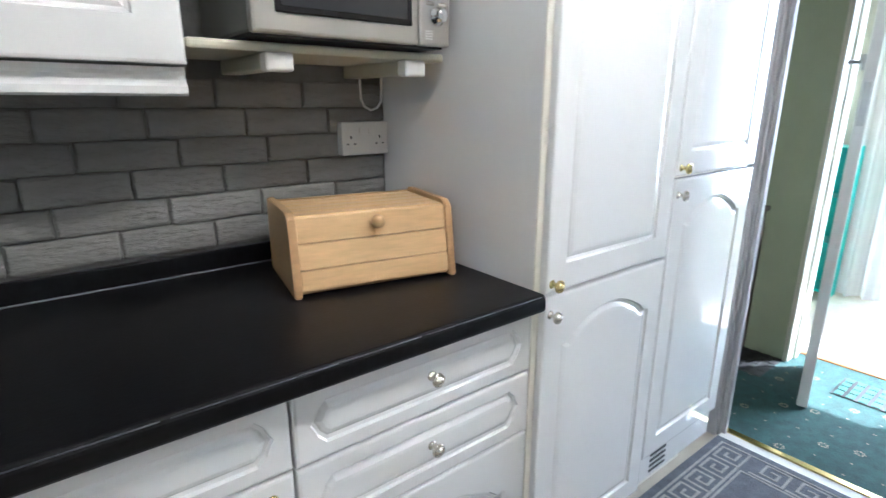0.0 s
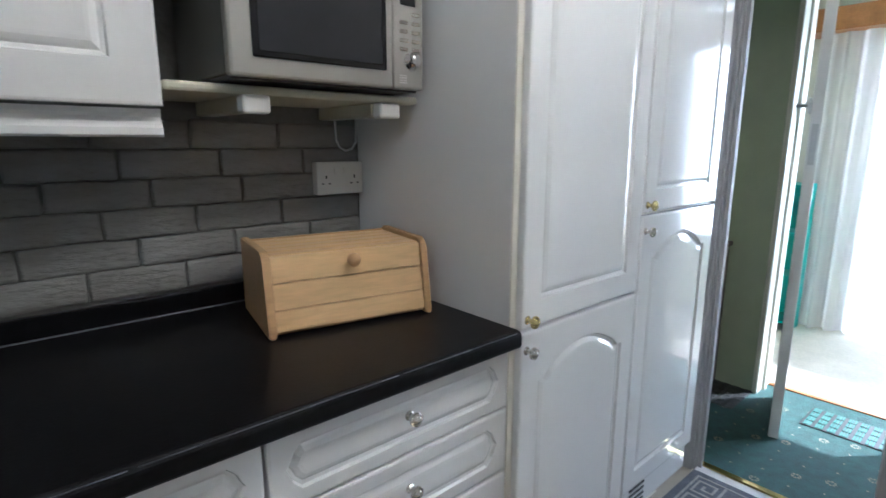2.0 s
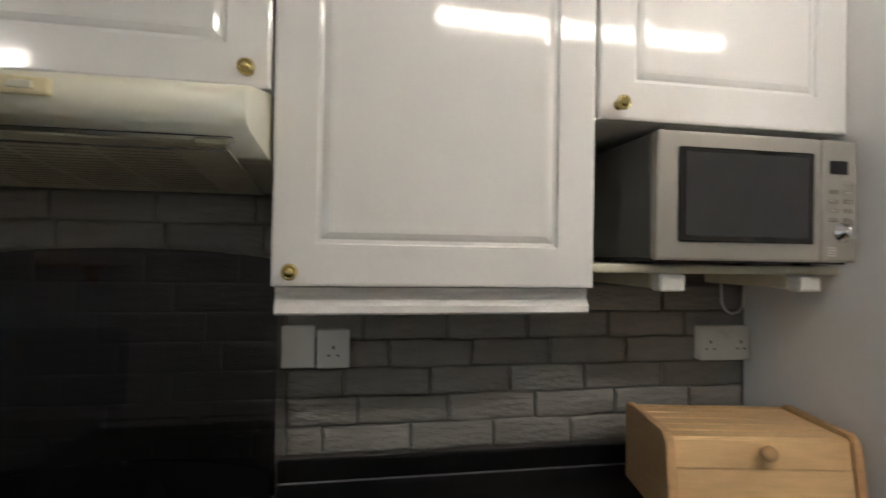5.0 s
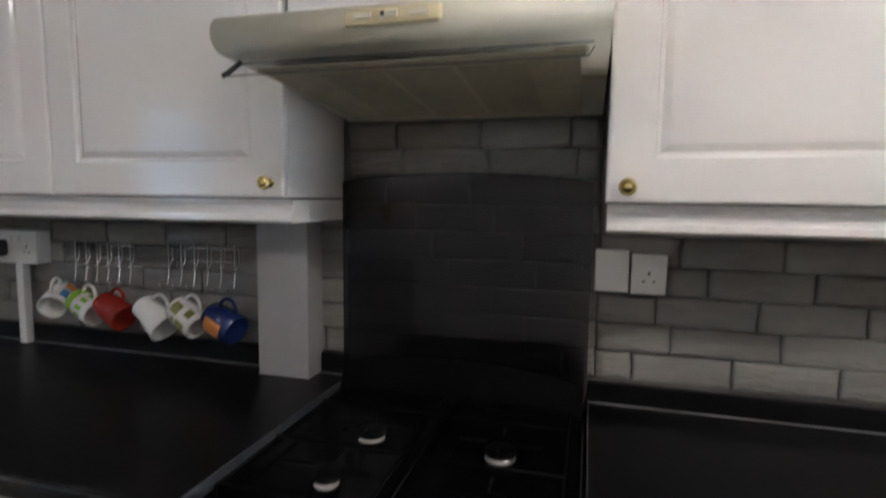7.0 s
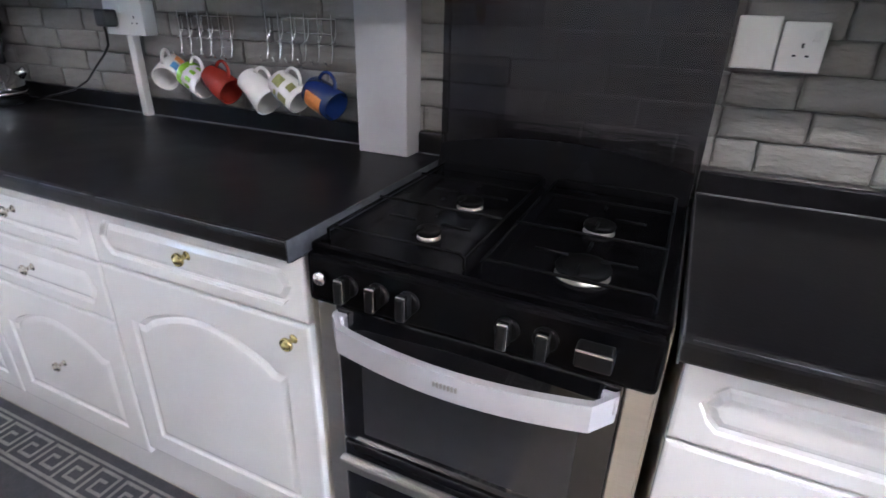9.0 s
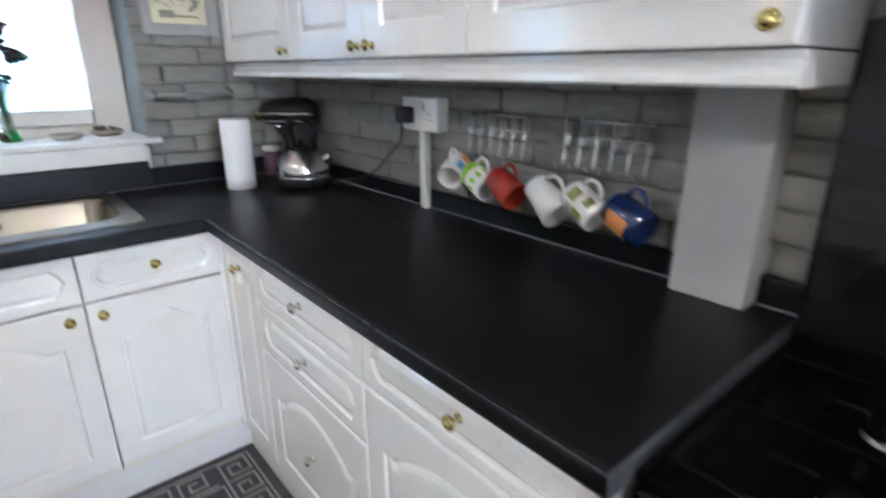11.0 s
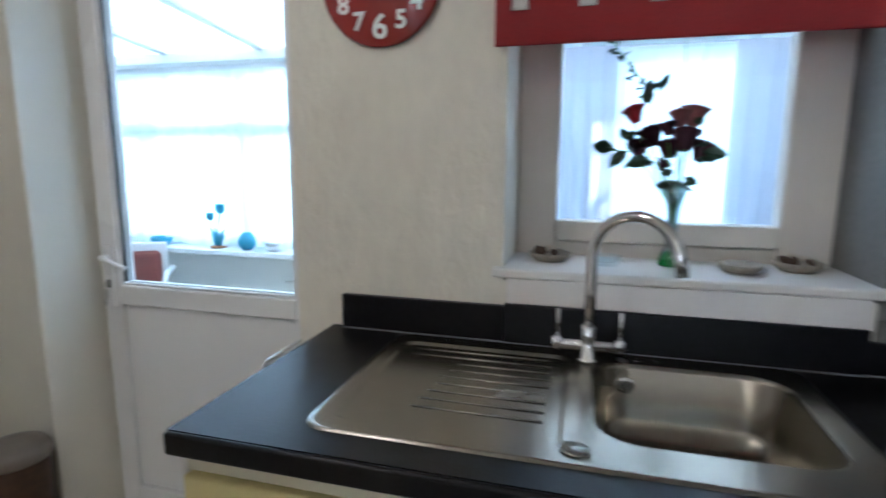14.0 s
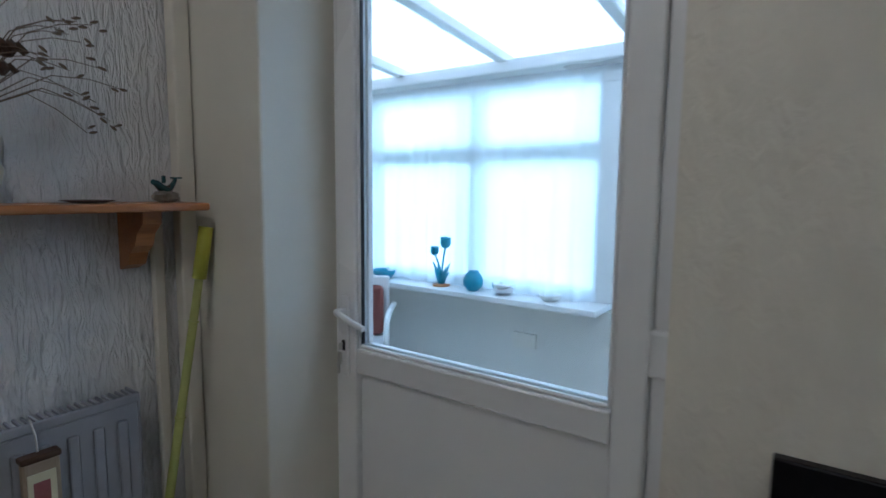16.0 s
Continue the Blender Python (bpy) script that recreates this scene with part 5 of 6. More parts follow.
for i in range(9):
    x = X0 + 0.075 + i * 0.036
    bb = bmesh.new(); tube(bb, [(x, Y0 + (0.07 if i < 2 else 0.20 - 0.006 * i), -0.0034), (x, -0.055, -0.0024)], 0.0026, 8)
    part("drainer_rib", bb, SINKM, sk)
b = bmesh.new(); lathe(b, [(0.018, 0), (0.018, 0.004), (0.010, 0.006), (0, 0.004)], 18, pose(-0.175, 0.10, -0.04, 0, 90, 0))
part("overflow", b, CHROME, sk, "chrome overflow rose")
b = bmesh.new(); lathe(b, [(0.042, -0.1495), (0.040, -0.146), (0.03, -0.147), (0.0, -0.149)], 20, pose(-0.01, 0.215, 0))
part("waste", b, CHROME, sk, "chrome waste")
b = bmesh.new(); lathe(b, [(0.022, 0.004), (0.022, 0.007), (0.018, 0.009), (0, 0.0095)], 20, pose(0.205, 0.0, 0))
part("waste_knob", b, SINKM, sk, "round satin pop-up waste knob")
tp = thing("tap", "chrome swan-neck mixer tap with two levers", "tap", (-3.600, -1.172, 0.905))
b = bmesh.new(); lathe(b, [(0.024, -0.0005), (0.024, 0.006), (0.017, 0.010), (0.016, 0.05), (0.017, 0.075), (0.013, 0.080)], 20)
part("body", b, CHROME, tp)
b = bmesh.new(); tube(b, [(0, -0.075, 0.034), (0, 0.075, 0.034)], 0.012, 14)
part("crossbar", b, CHROME, tp)
for s in (-1, 1):
    b = bmesh.new()
    lathe(b, [(0.013, -0.012), (0.013, 0.014), (0.006, 0.018)], 14, pose(0, s * 0.066, 0.034))
    tube(b, [(0, s * 0.066, 0.045), (0, s * 0.066, 0.112)], 0.0045, 8)
    part("lever", b, CHROME, tp)
b = bmesh.new()
dx, dy = 0.50, 0.866
pts = [Vector((0, 0, 0.075)), Vector((0, 0, 0.15)), Vector((0, 0, 0.225))]
pts += arc((dx * 0.092, dy * 0.092, 0.232), 0.092, 180, 12, 18, (dx, dy, 0), (0, 0, 1))
pts.append(pts[-1] + Vector((dx * 0.006, dy * 0.006, -0.035)))
tube(b, pts, 0.0125, 14)
part("spout", b, CHROME, tp, "curved chrome spout")

# ---- dishwasher ----
dw = thing("dishwasher", "white dishwasher with a yellowed control panel under the worktop", "dishwasher", (-3.12, -1.567, 0.0), 90)
part("body", bx(-0.248, 0.2515, 0.02, 0.52, 0.05, 0.845, 0.004), CARC, dw)
part("door", bx(-0.248, 0.2515, 0.0, 0.0195, 0.17, 0.705, 0.006), CARC, dw, "off-white door")
part("top_strip", bx(-0.248, 0.2515, 0.004, 0.0195, 0.821, 0.846, 0.003), CREAM, dw)
cp = part("control_panel", bx(-0.248, 0.2515, -0.008, 0.0195, 0.708, 0.818, 0.006, 3), YELLOW, dw, "yellowed control panel")
b = bmesh.new(); lathe(b, [(0.040, 0), (0.040, 0.003), (0.036, 0.005), (0.034, 0.002), (0.030, 0.002), (0.028, 0.008), (0.022, 0.012), (0, 0.0125)], 28, pose(0.146, -0.008, 0.768, 90, 0, 0))
dl = part("programme_dial", b, YELLOW, cp)
part("dial_grip", bx(0.118, 0.174, -0.0255, -0.019, 0.763, 0.773, 0.003), YELLOW, dl)
b = bmesh.new()
tube(b, [(-0.24, -0.0085, 0.752), (0.02, -0.0085, 0.756), (0.07, -0.0085, 0.757), (0.10, -0.0085, 0.778)], 0.0035, 8)
tube(b, [(0.190, -0.0085, 0.772), (0.21, -0.0085, 0.768), (0.24, -0.0085, 0.768)], 0.0035, 8)
part("moulded_line", b, YELLOW, cp)
for i in range(3):
    b = bmesh.new()
    tube(b, [(-0.150 + i * 0.034 + 0.017 * math.cos(a), -0.0082, 0.742 + 0.010 * math.sin(a)) for a in [2 * math.pi * k / 16 for k in range(17)]], 0.0022, 6)
    part("button_ring", b, YELLOW, cp)
part("label_bar", bx(-0.01, 0.035, -0.0088, -0.0078, 0.786, 0.790, 0.0002), YELLOWD, cp)
part("handle_recess", bx(-0.17, 0.06, -0.0086, -0.006, 0.709, 0.7175, 0.001), YELLOWD, cp)
for nm, mm, cx, cz, r, lb in (("fridge_magnet", MUGG, 0.09, 0.672, 0.024, "green leaf-shaped magnet on the dishwasher door"), ("fridge_magnet", BLUEO, 0.03, 0.645, 0.026, "round dark blue magnet on the dishwasher door")):
    b = bmesh.new(); lathe(b, [(r, 0.0), (r * 1.05, 0.002), (r * 0.9, 0.006), (r * 0.3, 0.008), (0, 0.0075)], 7 if mm is MUGG else 20)
    o = solid(nm, b, mm, lb, "magnet")
    o.matrix_world = pose(-3.12 + 0.0002, -1.567 + cx, cz, 0, 90, 0)
b = bmesh.new()
tube(b, [(-3.520, -1.93, 0.66), (-3.520, -1.93, 0.825), (-3.524, -1.93, 0.838), (-3.535, -1.93, 0.845), (-3.69, -1.93, 0.845)], 0.0055, 10)
for z in (0.700, 0.775, 0.800):
    tube(b, [(-3.522, -1.93, z), (-3.69, -1.93, z)], 0.0018, 6)
for z in (0.68, 0.80):
    tube(b, [(-3.60, -1.829, z), (-3.60, -1.93, z)], 0.003, 6)
solid("towel_rail", b, CHROME, "chrome wire towel rail on the end panel", "towel rail")

# ---- on the window board ----
vs = thing("vase", "slim clear glass vase with green glass base, roses in it", "vase", (-3.83, -0.985, 1.084))
b = bmesh.new(); lathe(b, [(0.026, 0.0005), (0.028, 0.004), (0.016, 0.05), (0.013, 0.10), (0.018, 0.15), (0.034, 0.205), (0.033, 0.206), (0.0165, 0.15), (0.0115, 0.10), (0.0, 0.05)], 24)
part("glass", b, VASEGL, vs)
b = bmesh.new(); lathe(b, [(0.0265, 0.001), (0.0285, 0.005), (0.020, 0.035), (0.0, 0.04)], 20, pose(0, 0, 0.0006))
part("base", b, GREENGL, vs, "green glass foot")
bq = thing("rose_bouquet", "bunch of dark red artificial roses with leaves in the vase", "flowers", (-3.83, -0.985, 1.10))
def rose(p, r, m, tilt, turn):
    b = bmesh.new()
    for k in range(3):
        for j in range(5):
            a0 = 2 * math.pi * j / 5 + k * 0.6
            rr = r * (0.45 + 0.28 * k)
            rows = []
            for u in range(4):
                zz = -r * 0.7 + u * r * 0.55 - k * r * 0.10
                rad = rr * (0.45 + 0.22 * u + (0.10 if u == 3 else 0))
                rows.append([b.verts.new((rad * math.cos(a0 + w), rad * math.sin(a0 + w), zz - abs(w) * r * (0.35 if u == 3 else 0))) for w in (-0.75, -0.3, 0.3, 0.75)])
            for p0, p1 in zip(rows, rows[1:]):
                for i in range(3):
                    b.faces.new((p0[i], p0[i + 1], p1[i + 1], p1[i])).smooth = True
    o = part("rose", b, m, bq)
    o.matrix_basis = pose(*p, tilt, 0, turn)
def leaf(p, l, turn, up, m=LEAF):
    b = bmesh.new()
    n = 6
    L_, R_, C_ = [], [], []
    for i in range(n + 1):
        s = i / n
        w = l * 0.33 * math.sin(math.pi * min(1, s * 0.96 + 0.02)) ** 0.8
        C_.append(b.verts.new((0, l * s, -0.06 * l * math.sin(math.pi * s))))
        L_.append(b.verts.new((-w, l * s, 0.08 * l))); R_.append(b.verts.new((w, l * s, 0.08 * l)))
    for i in range(n):
        b.faces.new((L_[i], L_[i + 1], C_[i + 1], C_[i])); b.faces.new((C_[i], C_[i + 1], R_[i + 1], R_[i]))
    o = part("leaf", b, m, bq)
    o.matrix_basis = pose(*p, up, 20, turn)
    return o
heads = [((0.01, -0.105, 0.350), 0.030, ROSEB, 25, 40), ((0.0, 0.03, 0.345), 0.036, ROSEP, -8, 0), ((0.02, -0.005, 0.340), 0.030, ROSEP, 12, 60), ((0.0, -0.062, 0.300), 0.036, ROSE, 20, 20), ((0.02, 0.01, 0.290), 0.038, ROSE, -12, 70), ((0.0, -0.02, 0.270), 0.034, ROSE, 5, 10), ((-0.01, -0.03, 0.23), 0.026, ROSE, 30, 150), ((0.03, -0.03, 0.315), 0.024, ROSE, 15, 0), ((0.0, 0.052, 0.262), 0.034, ROSE, -25, 30), ((0.01, -0.09, 0.268), 0.030, ROSE, 28, 80), ((0.0, -0.01, 0.18), 0.026, LEAF, 0, 10)]
b = bmesh.new()
for p, r, m, t, u in heads:
    rose(p, r * (0.80 if p[2] > 0.26 else 0.62), m, t, u)
    b = bmesh.new()
    tube(b, [(0, 0, 0.01), (p[0] * 0.2, p[1] * 0.1, 0.13), (p[0], p[1], p[2] - r * 0.6)], 0.002, 6)
    part("stem", b, STEM, bq)
b = bmesh.new()
tube(b, [(0, 0, 0.01), (0, -0.02, 0.2), (0, -0.075, 0.40), (0, -0.115, 0.46), (0, -0.165, 0.52)], 0.0016, 6)
for pts in ([(0, 0, 0.2), (0.0, 0.008, 0.36), (-0.01, 0.0, 0.52)], [(0, 0, 0.2), (0.01, 0.03, 0.40), (0.01, 0.045, 0.50)]):
    tube(b, pts, 0.0012, 5)
tube(b, [(0, 0, 0.15), (0.0, -0.05, 0.235), (0.005, -0.11, 0.262), (0.0, -0.155, 0.264)], 0.0016, 6)
part("spray", b, STEM, bq)
for i in range(22):
    s = i / 21
    y = -0.082 - 0.085 * s
    leaf((random.uniform(-0.01, 0.01), y + random.uniform(-0.008, 0.008), 0.39 + 0.13 * s), 0.022, random.uniform(0, 360), random.uniform(-30, 60))
for p, l, tn, up in (((0, -0.10, 0.262), 0.055, 100, 5), ((0, -0.085, 0.245), 0.045, 150, -40), ((0.02, 0.04, 0.275), 0.05, -80, 0), ((0.02, -0.09, 0.285), 0.042, 60, 40), ((0.02, 0.0, 0.19), 0.05, 20, -30), ((0, -0.05, 0.40), 0.045, 30, 70), ((0.0, -0.150, 0.262), 0.052, 95, 10), ((0.01, -0.125, 0.250), 0.042, 140, -50), ((0.01, -0.118, 0.285), 0.036, 70, 50), ((0.02, -0.06, 0.235), 0.055, 120, -15), ((0.02, 0.045, 0.245), 0.055, -70, -10), ((0, -0.085, 0.375), 0.04, 80, 60), ((0, -0.075, 0.395), 0.04, 20, 50), ((0.01, 0.045, 0.32), 0.035, -110, 30)):
    leaf(p, l, tn, up)
def facing_leaf(p, l, ang, lean):
    leaf(p, l, 0, 0).matrix_basis = pose(*p, 0, 72 + lean, 0) @ pose(0, 0, 0, 0, 0, ang)
for p, l, ang in (((0.02, -0.148, 0.268), 0.050, 170), ((0.02, -0.118, 0.258), 0.046, 215), ((0.02, -0.118, 0.288), 0.032, 120), ((0.03, -0.07, 0.245), 0.05, 200), ((0.03, 0.05, 0.26), 0.05, -10), ((0.03, -0.075, 0.37), 0.042, 100), ((0.03, -0.085, 0.39), 0.036, 70), ((0.03, -0.02, 0.185), 0.030, 190), ((0.03, 0.012, 0.20), 0.032, -25), ((0.03, -0.012, 0.215), 0.030, 200)):
    facing_leaf(p, l, ang, random.uniform(-20, 20))
def dish(name, x, y, r, h, m, label, fill=None):
    d = thing(name, label, "ornament", (x, y, 1.084))
    b = bmesh.new(); lathe(b, [(r * 0.7, 0.0005), (r, h * 0.6), (r * 1.02, h), (r * 0.95, h), (r * 0.6, h * 0.35), (0, h * 0.3)], 22)
    part("dish", b, m, d)
    if fill:
        for i in range(9):
            bb = bmesh.new()
            bmesh.ops.create_icosphere(bb, subdivisions=1, radius=1.0)
            for v in bb.verts:
                v.co *= random.uniform(0.8, 1.15)
            o = part("shell", bb, (fill, SHELLW, BROWN)[i % 3], d)
            a = i * 2.4
            o.matrix_basis = pose(r * 0.55 * math.cos(a), r * 0.55 * math.sin(a), h * 0.8 + 0.003 * (i % 3), 30 * i, 20 * i, 50 * i) @ Matrix.Diagonal((r * 0.36, r * 0.24, r * 0.26, 1))
    return d
dish("shell_dish", -3.82, -1.275, 0.052, 0.022, STONE, "dark dish of mixed shells on the window board", STONE)
dish("shell_dish", -3.85, -0.70, 0.052, 0.022, STONE, "dark dish of mixed shells on the window board", STONE)
dish("soap_dish", -3.80, -0.835, 0.050, 0.020, STONE, "flat grey stone dish on the window board")
gd = dish("glass_dish", -3.79, -1.135, 0.034, 0.026, GLASS, "small clear glass dish on the window board")

# ---- blind ----
bl = thing("roman_blind", "red roman blind with a row of square metal eyelets, half lowered", "blind", (-3.685, -0.985, 1.59))
part("lower_fold", bx(-0.006, 0.006, -0.422, 0.422, 0.0, 0.155, 0.003), RED, bl)
part("upper_fold", bx(-0.012, -0.004, -0.420, 0.420, 0.15, 0.42, 0.003), RED, bl)
# pink panel on the red cloth: light through the blind, put into colour
part("lit_through_panel", bx(-0.0038, -0.001, -0.21, 0.24, 0.156, 0.41, 0.001), PINK, bl, "pink panel coloured as light coming through the blind")
part("headrail", bx(-0.014, 0.012, -0.422, 0.422, 0.42, 0.455, 0.003), RED, bl)
for i in range(6):
    y = -0.367 + i * 0.1445
    b = bmesh.new()
    for c in ((y - 0.019, y - 0.013, 0.072, 0.104), (y + 0.013, y + 0.019, 0.072, 0.104), (y - 0.013, y + 0.013, 0.072, 0.077), (y - 0.013, y + 0.013, 0.099, 0.104)):
        box(b, 0.0062, 0.0092, *c, 0.001)
    ey = part("eyelet", b, CHROME, bl, "square chrome eyelet")
    part("eyelet_mirror", bx(0.0061, 0.0070, y - 0.013, y + 0.013, 0.077, 0.099, 0), CHROME, ey)

# ---- clock ----
ckk = thing("wall_clock", "round red wall clock with white numerals", "clock", (-3.699, -1.683, 1.7535))
b = bmesh.new(); lathe(b, [(0.150, 0.0), (0.150, 0.012), (0.146, 0.016), (0.0, 0.0165)], 56, pose(0, 0, 0, 0, 90, 0))
part("dial", b, CLOCKR, ckk)
def text(body, size, depth=0.001):
    cu = bpy.data.curves.new("numeral", "FONT")
    cu.body, cu.size, cu.extrude = body, size, depth
    cu.offset = 0.0016
    cu.align_x, cu.align_y = "CENTER", "CENTER"
    tmp = bpy.data.objects.new("numeral", cu)
    me = bpy.data.meshes.new_from_object(tmp)
    bpy.data.objects.remove(tmp)
    return me
for h in range(1, 13):
    a = radians(90 - 30 * h)
    me = text(str(h), 0.078 if h % 3 == 0 else 0.058)
    me.materials.append(WHITEP)
    o = new("numeral", me)
    o.parent = ckk
    o.matrix_basis = pose(0.0178, 0.107 * math.cos(a), 0.107 * math.sin(a), 90, 0, 90)
b = bmesh.new()
box(b, 0.019, 0.0205, -0.004, 0.004, -0.01, 0.075, 0.001)
part("hour_hand", b, WHITEP, ckk)
b = bmesh.new()
box(b, 0.021, 0.0225, -0.01, 0.10, -0.003, 0.003, 0.001)
part("minute_hand", b, WHITEP, ckk)

# ---- picture and towel rail on the brick ----
pc = thing("picture", "small framed print in a grey frame on the brick wall", "picture", (-3.692, -0.427, 1.567))
b = bmesh.new()
for c in ((-0.13, -0.098, -0.133, 0.133), (0.090, 0.13, -0.133, 0.133), (-0.098, 0.090, -0.133, -0.094), (-0.098, 0.090, 0.092, 0.133)):
    box(b, -0.003, 0.014, *c, 0.003)
part("frame", b, GREYP, pc)
ppr = part("print", bx(-0.003, 0.004, -0.098, 0.090, -0.094, 0.092, 0), PICY, pc, "cream botanical print")
rng = random.Random(8)
for i in range(34):
    b = bmesh.new()
    y, z = rng.uniform(-0.078, 0.070), rng.uniform(-0.035, 0.080)
    lathe(b, [(rng.uniform(0.004, 0.012), 0), (0.003, 0.0006), (0, 0.0008)], 7, pose(0.0041, y, z, 0, 90, 0) @ pose(0, 0, 0, 0, 0, rng.uniform(0, 180)) @ Matrix.Diagonal((rng.uniform(1.0, 2.6), 0.5, 1, 1)))
    part("print_patch", b, (PICG, OLIVE, STONE, PICG, BEIGE)[i % 5], ppr)
part("print_bar", bx(0.0041, 0.0048, -0.03, 0.06, -0.072, -0.064, 0), OLIVE, ppr)
part("print_bar", bx(0.0041, 0.0048, -0.07, -0.02, -0.075, -0.05, 0), STONE, ppr)
tr = thing("towel_bar", "grey painted wooden towel bar on the brick wall", "towel rail", (-3.69, -0.43, 1.228))
b = bmesh.new(); tube(b, [(0.030, -0.135, 0), (0.030, 0.135, 0)], 0.009, 10)
part("bar", b, RAILG, tr)
for y in (-0.135, 0.135):
    b = bmesh.new(); lathe(b, [(0.024, -0.008), (0.024, 0.006), (0.014, 0.012), (0.011, 0.032), (0.012, 0.038), (0, 0.041)], 16, pose(0, y, 0, 0, 90, 0))
    part("bracket", b, RAILG, tr)


# ---- south-west corner: shelf, radiator, pole, bin ----
ws = thing("wall_shelf", "stained pine wall shelf on shaped brackets", "shelf", (-3.2, SY, 1.27))
part("board", bx(-0.462, 0.55, 0.001, 0.17, 0.0, 0.020, 0.006, 3), OAK, ws)
def bracket(x):
    prof = [(0.002, -0.001), (0.135, -0.001), (0.132, -0.03), (0.10, -0.055), (0.088, -0.085), (0.06, -0.105), (0.045, -0.135), (0.002, -0.150)]
    part("bracket", extrude_x(prof, x - 0.022, x + 0.022), OAK, ws)
bracket(-0.334); bracket(0.35)
dp = thing("dolphin_ornament", "small blue-green dolphin ornament on a rocky base", "ornament", (-3.588, SY + 0.095, 1.29), 35)
b = bmesh.new()
bmesh.ops.create_icosphere(b, subdivisions=3, radius=1.0)
for v in b.verts:
    v.co *= 1 + 0.28 * noise.noise(v.co * 2.1)
    v.co = Vector((v.co.x * 0.050, v.co.y * 0.022, max(0.0005, 0.014 + v.co.z * 0.016)))
part("base", b, STONE, dp)
b = bmesh.new()
tube(b, [(-0.052, 0, 0.062), (-0.038, 0, 0.045), (-0.015, 0, 0.036), (0.015, 0, 0.038), (0.040, 0, 0.046), (0.056, 0, 0.050)], 0.006, 10, 0.006)
for v in b.verts:
    s = max(0.0, 1 - abs(v.co.x - 0.008) / 0.062)
    c = Vector((v.co.x, 0, 0.046))
    v.co = Vector((v.co.x, v.co.y * (0.5 + 1.9 * s), 0.044 + (v.co.z - 0.044) * (0.75 + 1.1 * s)))
box(b, -0.060, -0.048, -0.014, 0.014, 0.060, 0.064, 0.001)
box(b, 0.0, 0.014, -0.002, 0.002, 0.048, 0.066, 0.001)
part("dolphin", b, mat("blue_green_resin", (0.03, 0.10, 0.11), 0.25, vary=0.4, scale=60), dp)
solid("saucer", lathe(bmesh.new(), [(0.03, 0.0005), (0.055, 0.006), (0.053, 0.007), (0, 0.003)], 22), BROWN, "thin brown saucer on the shelf", "saucer", at=(-3.42, SY + 0.08, 1.29))
va = thing("dried_flower_vase", "round cream vase of dried twigs and seed pods", "vase", (-3.19, SY + 0.09, 1.29))
b = bmesh.new(); lathe(b, [(0.035, 0.0005), (0.07, 0.03), (0.078, 0.07), (0.06, 0.11), (0.028, 0.14), (0.032, 0.15), (0.026, 0.15), (0.022, 0.138), (0, 0.13)], 26)
part("vase", b, CREAM, va)
random.seed(5)
for i in range(18):
    a = random.uniform(-1.1, 1.1) + math.pi
    l = random.uniform(0.22, 0.36)
    el = random.uniform(0.25, 1.15)
    d = Vector((math.cos(a) * math.cos(el), 0.20 + math.sin(a) * math.cos(el) * 0.35, math.sin(el)))
    p0 = Vector((0, 0, 0.14)); p1 = p0 + d * l * 0.55 + Vector((0, 0, 0.05)); p2 = p0 + d * l + Vector((0, 0, -0.02 - 0.03 * random.random()))
    b = bmesh.new(); tube(b, [p0, (p0 + p1) / 2 + Vector((0, 0, 0.01)), p1, (p1 + p2) / 2 + Vector((0, 0, 0.008)), p2], 0.0016, 5, 0.0008)
    tw = part("twig", b, TWIG, va)
    for j in range(2):
        bb = bmesh.new(); bmesh.ops.create_icosphere(bb, subdivisions=1, radius=1)
        o = part("seed_head", bb, TWIG, tw)
        q = p2 + Vector((random.uniform(-0.02, 0.02), random.uniform(-0.01, 0.01), random.uniform(-0.015, 0.015)))
        o.matrix_basis = pose(*q, 0, random.uniform(-40, 40), 0) @ Matrix.Diagonal((0.010, 0.0035, 0.0035, 1))
for p, r in (((-0.085, 0.05, 0.29), 0.034), ((-0.07, 0.06, 0.25), 0.028), ((-0.05, 0.05, 0.32), 0.026)):
    b = bmesh.new()
    for k in range(7):
        a = k * 0.9
        tube(b, [(0, 0, 0), (math.cos(a) * r * 0.6, math.sin(a) * r * 0.4, r * 0.5), (math.cos(a) * r, math.sin(a) * r * 0.6, r * 0.1)], r * 0.34, 6, r * 0.12)
    o = part("seed_pod", b, BROWN, va); o.location = p
rad = thing("radiator", "grey panel radiator with a top grille on the wall", "radiator", (-3.10, SY, 0.0))
part("panel", bx(-0.40, 0.5, 0.075, 0.088, 0.24, 0.80, 0.005), GREYR, rad)
part("side_cover", bx(-0.404, -0.398, 0.02, 0.09, 0.24, 0.822, 0.002), GREYR, rad)
part("top_rail", bx(-0.40, 0.5, 0.082, 0.092, 0.800, 0.822, 0.003), GREYR, rad)
for i in range(17):
    x = -0.36 + i * 0.052
    part("flute", bx(x - 0.012, x + 0.012, 0.0885, 0.095, 0.275, 0.765, 0.005), GREYR, rad)
for i in range(60):
    x = -0.392 + i * 0.0148
    part("grille_slat", bx(x, x + 0.005, 0.025, 0.081, 0.812, 0.819, 0.001), GREYR, rad)
part("back_panel", bx(-0.40, 0.5, 0.018, 0.026, 0.24, 0.80, 0.003), GREYR, rad)
for x in (-0.32, 0.42):
    part("leg", bx(x - 0.012, x + 0.012, 0.04, 0.07, 0.0, 0.25, 0.003), GREYR, rad)
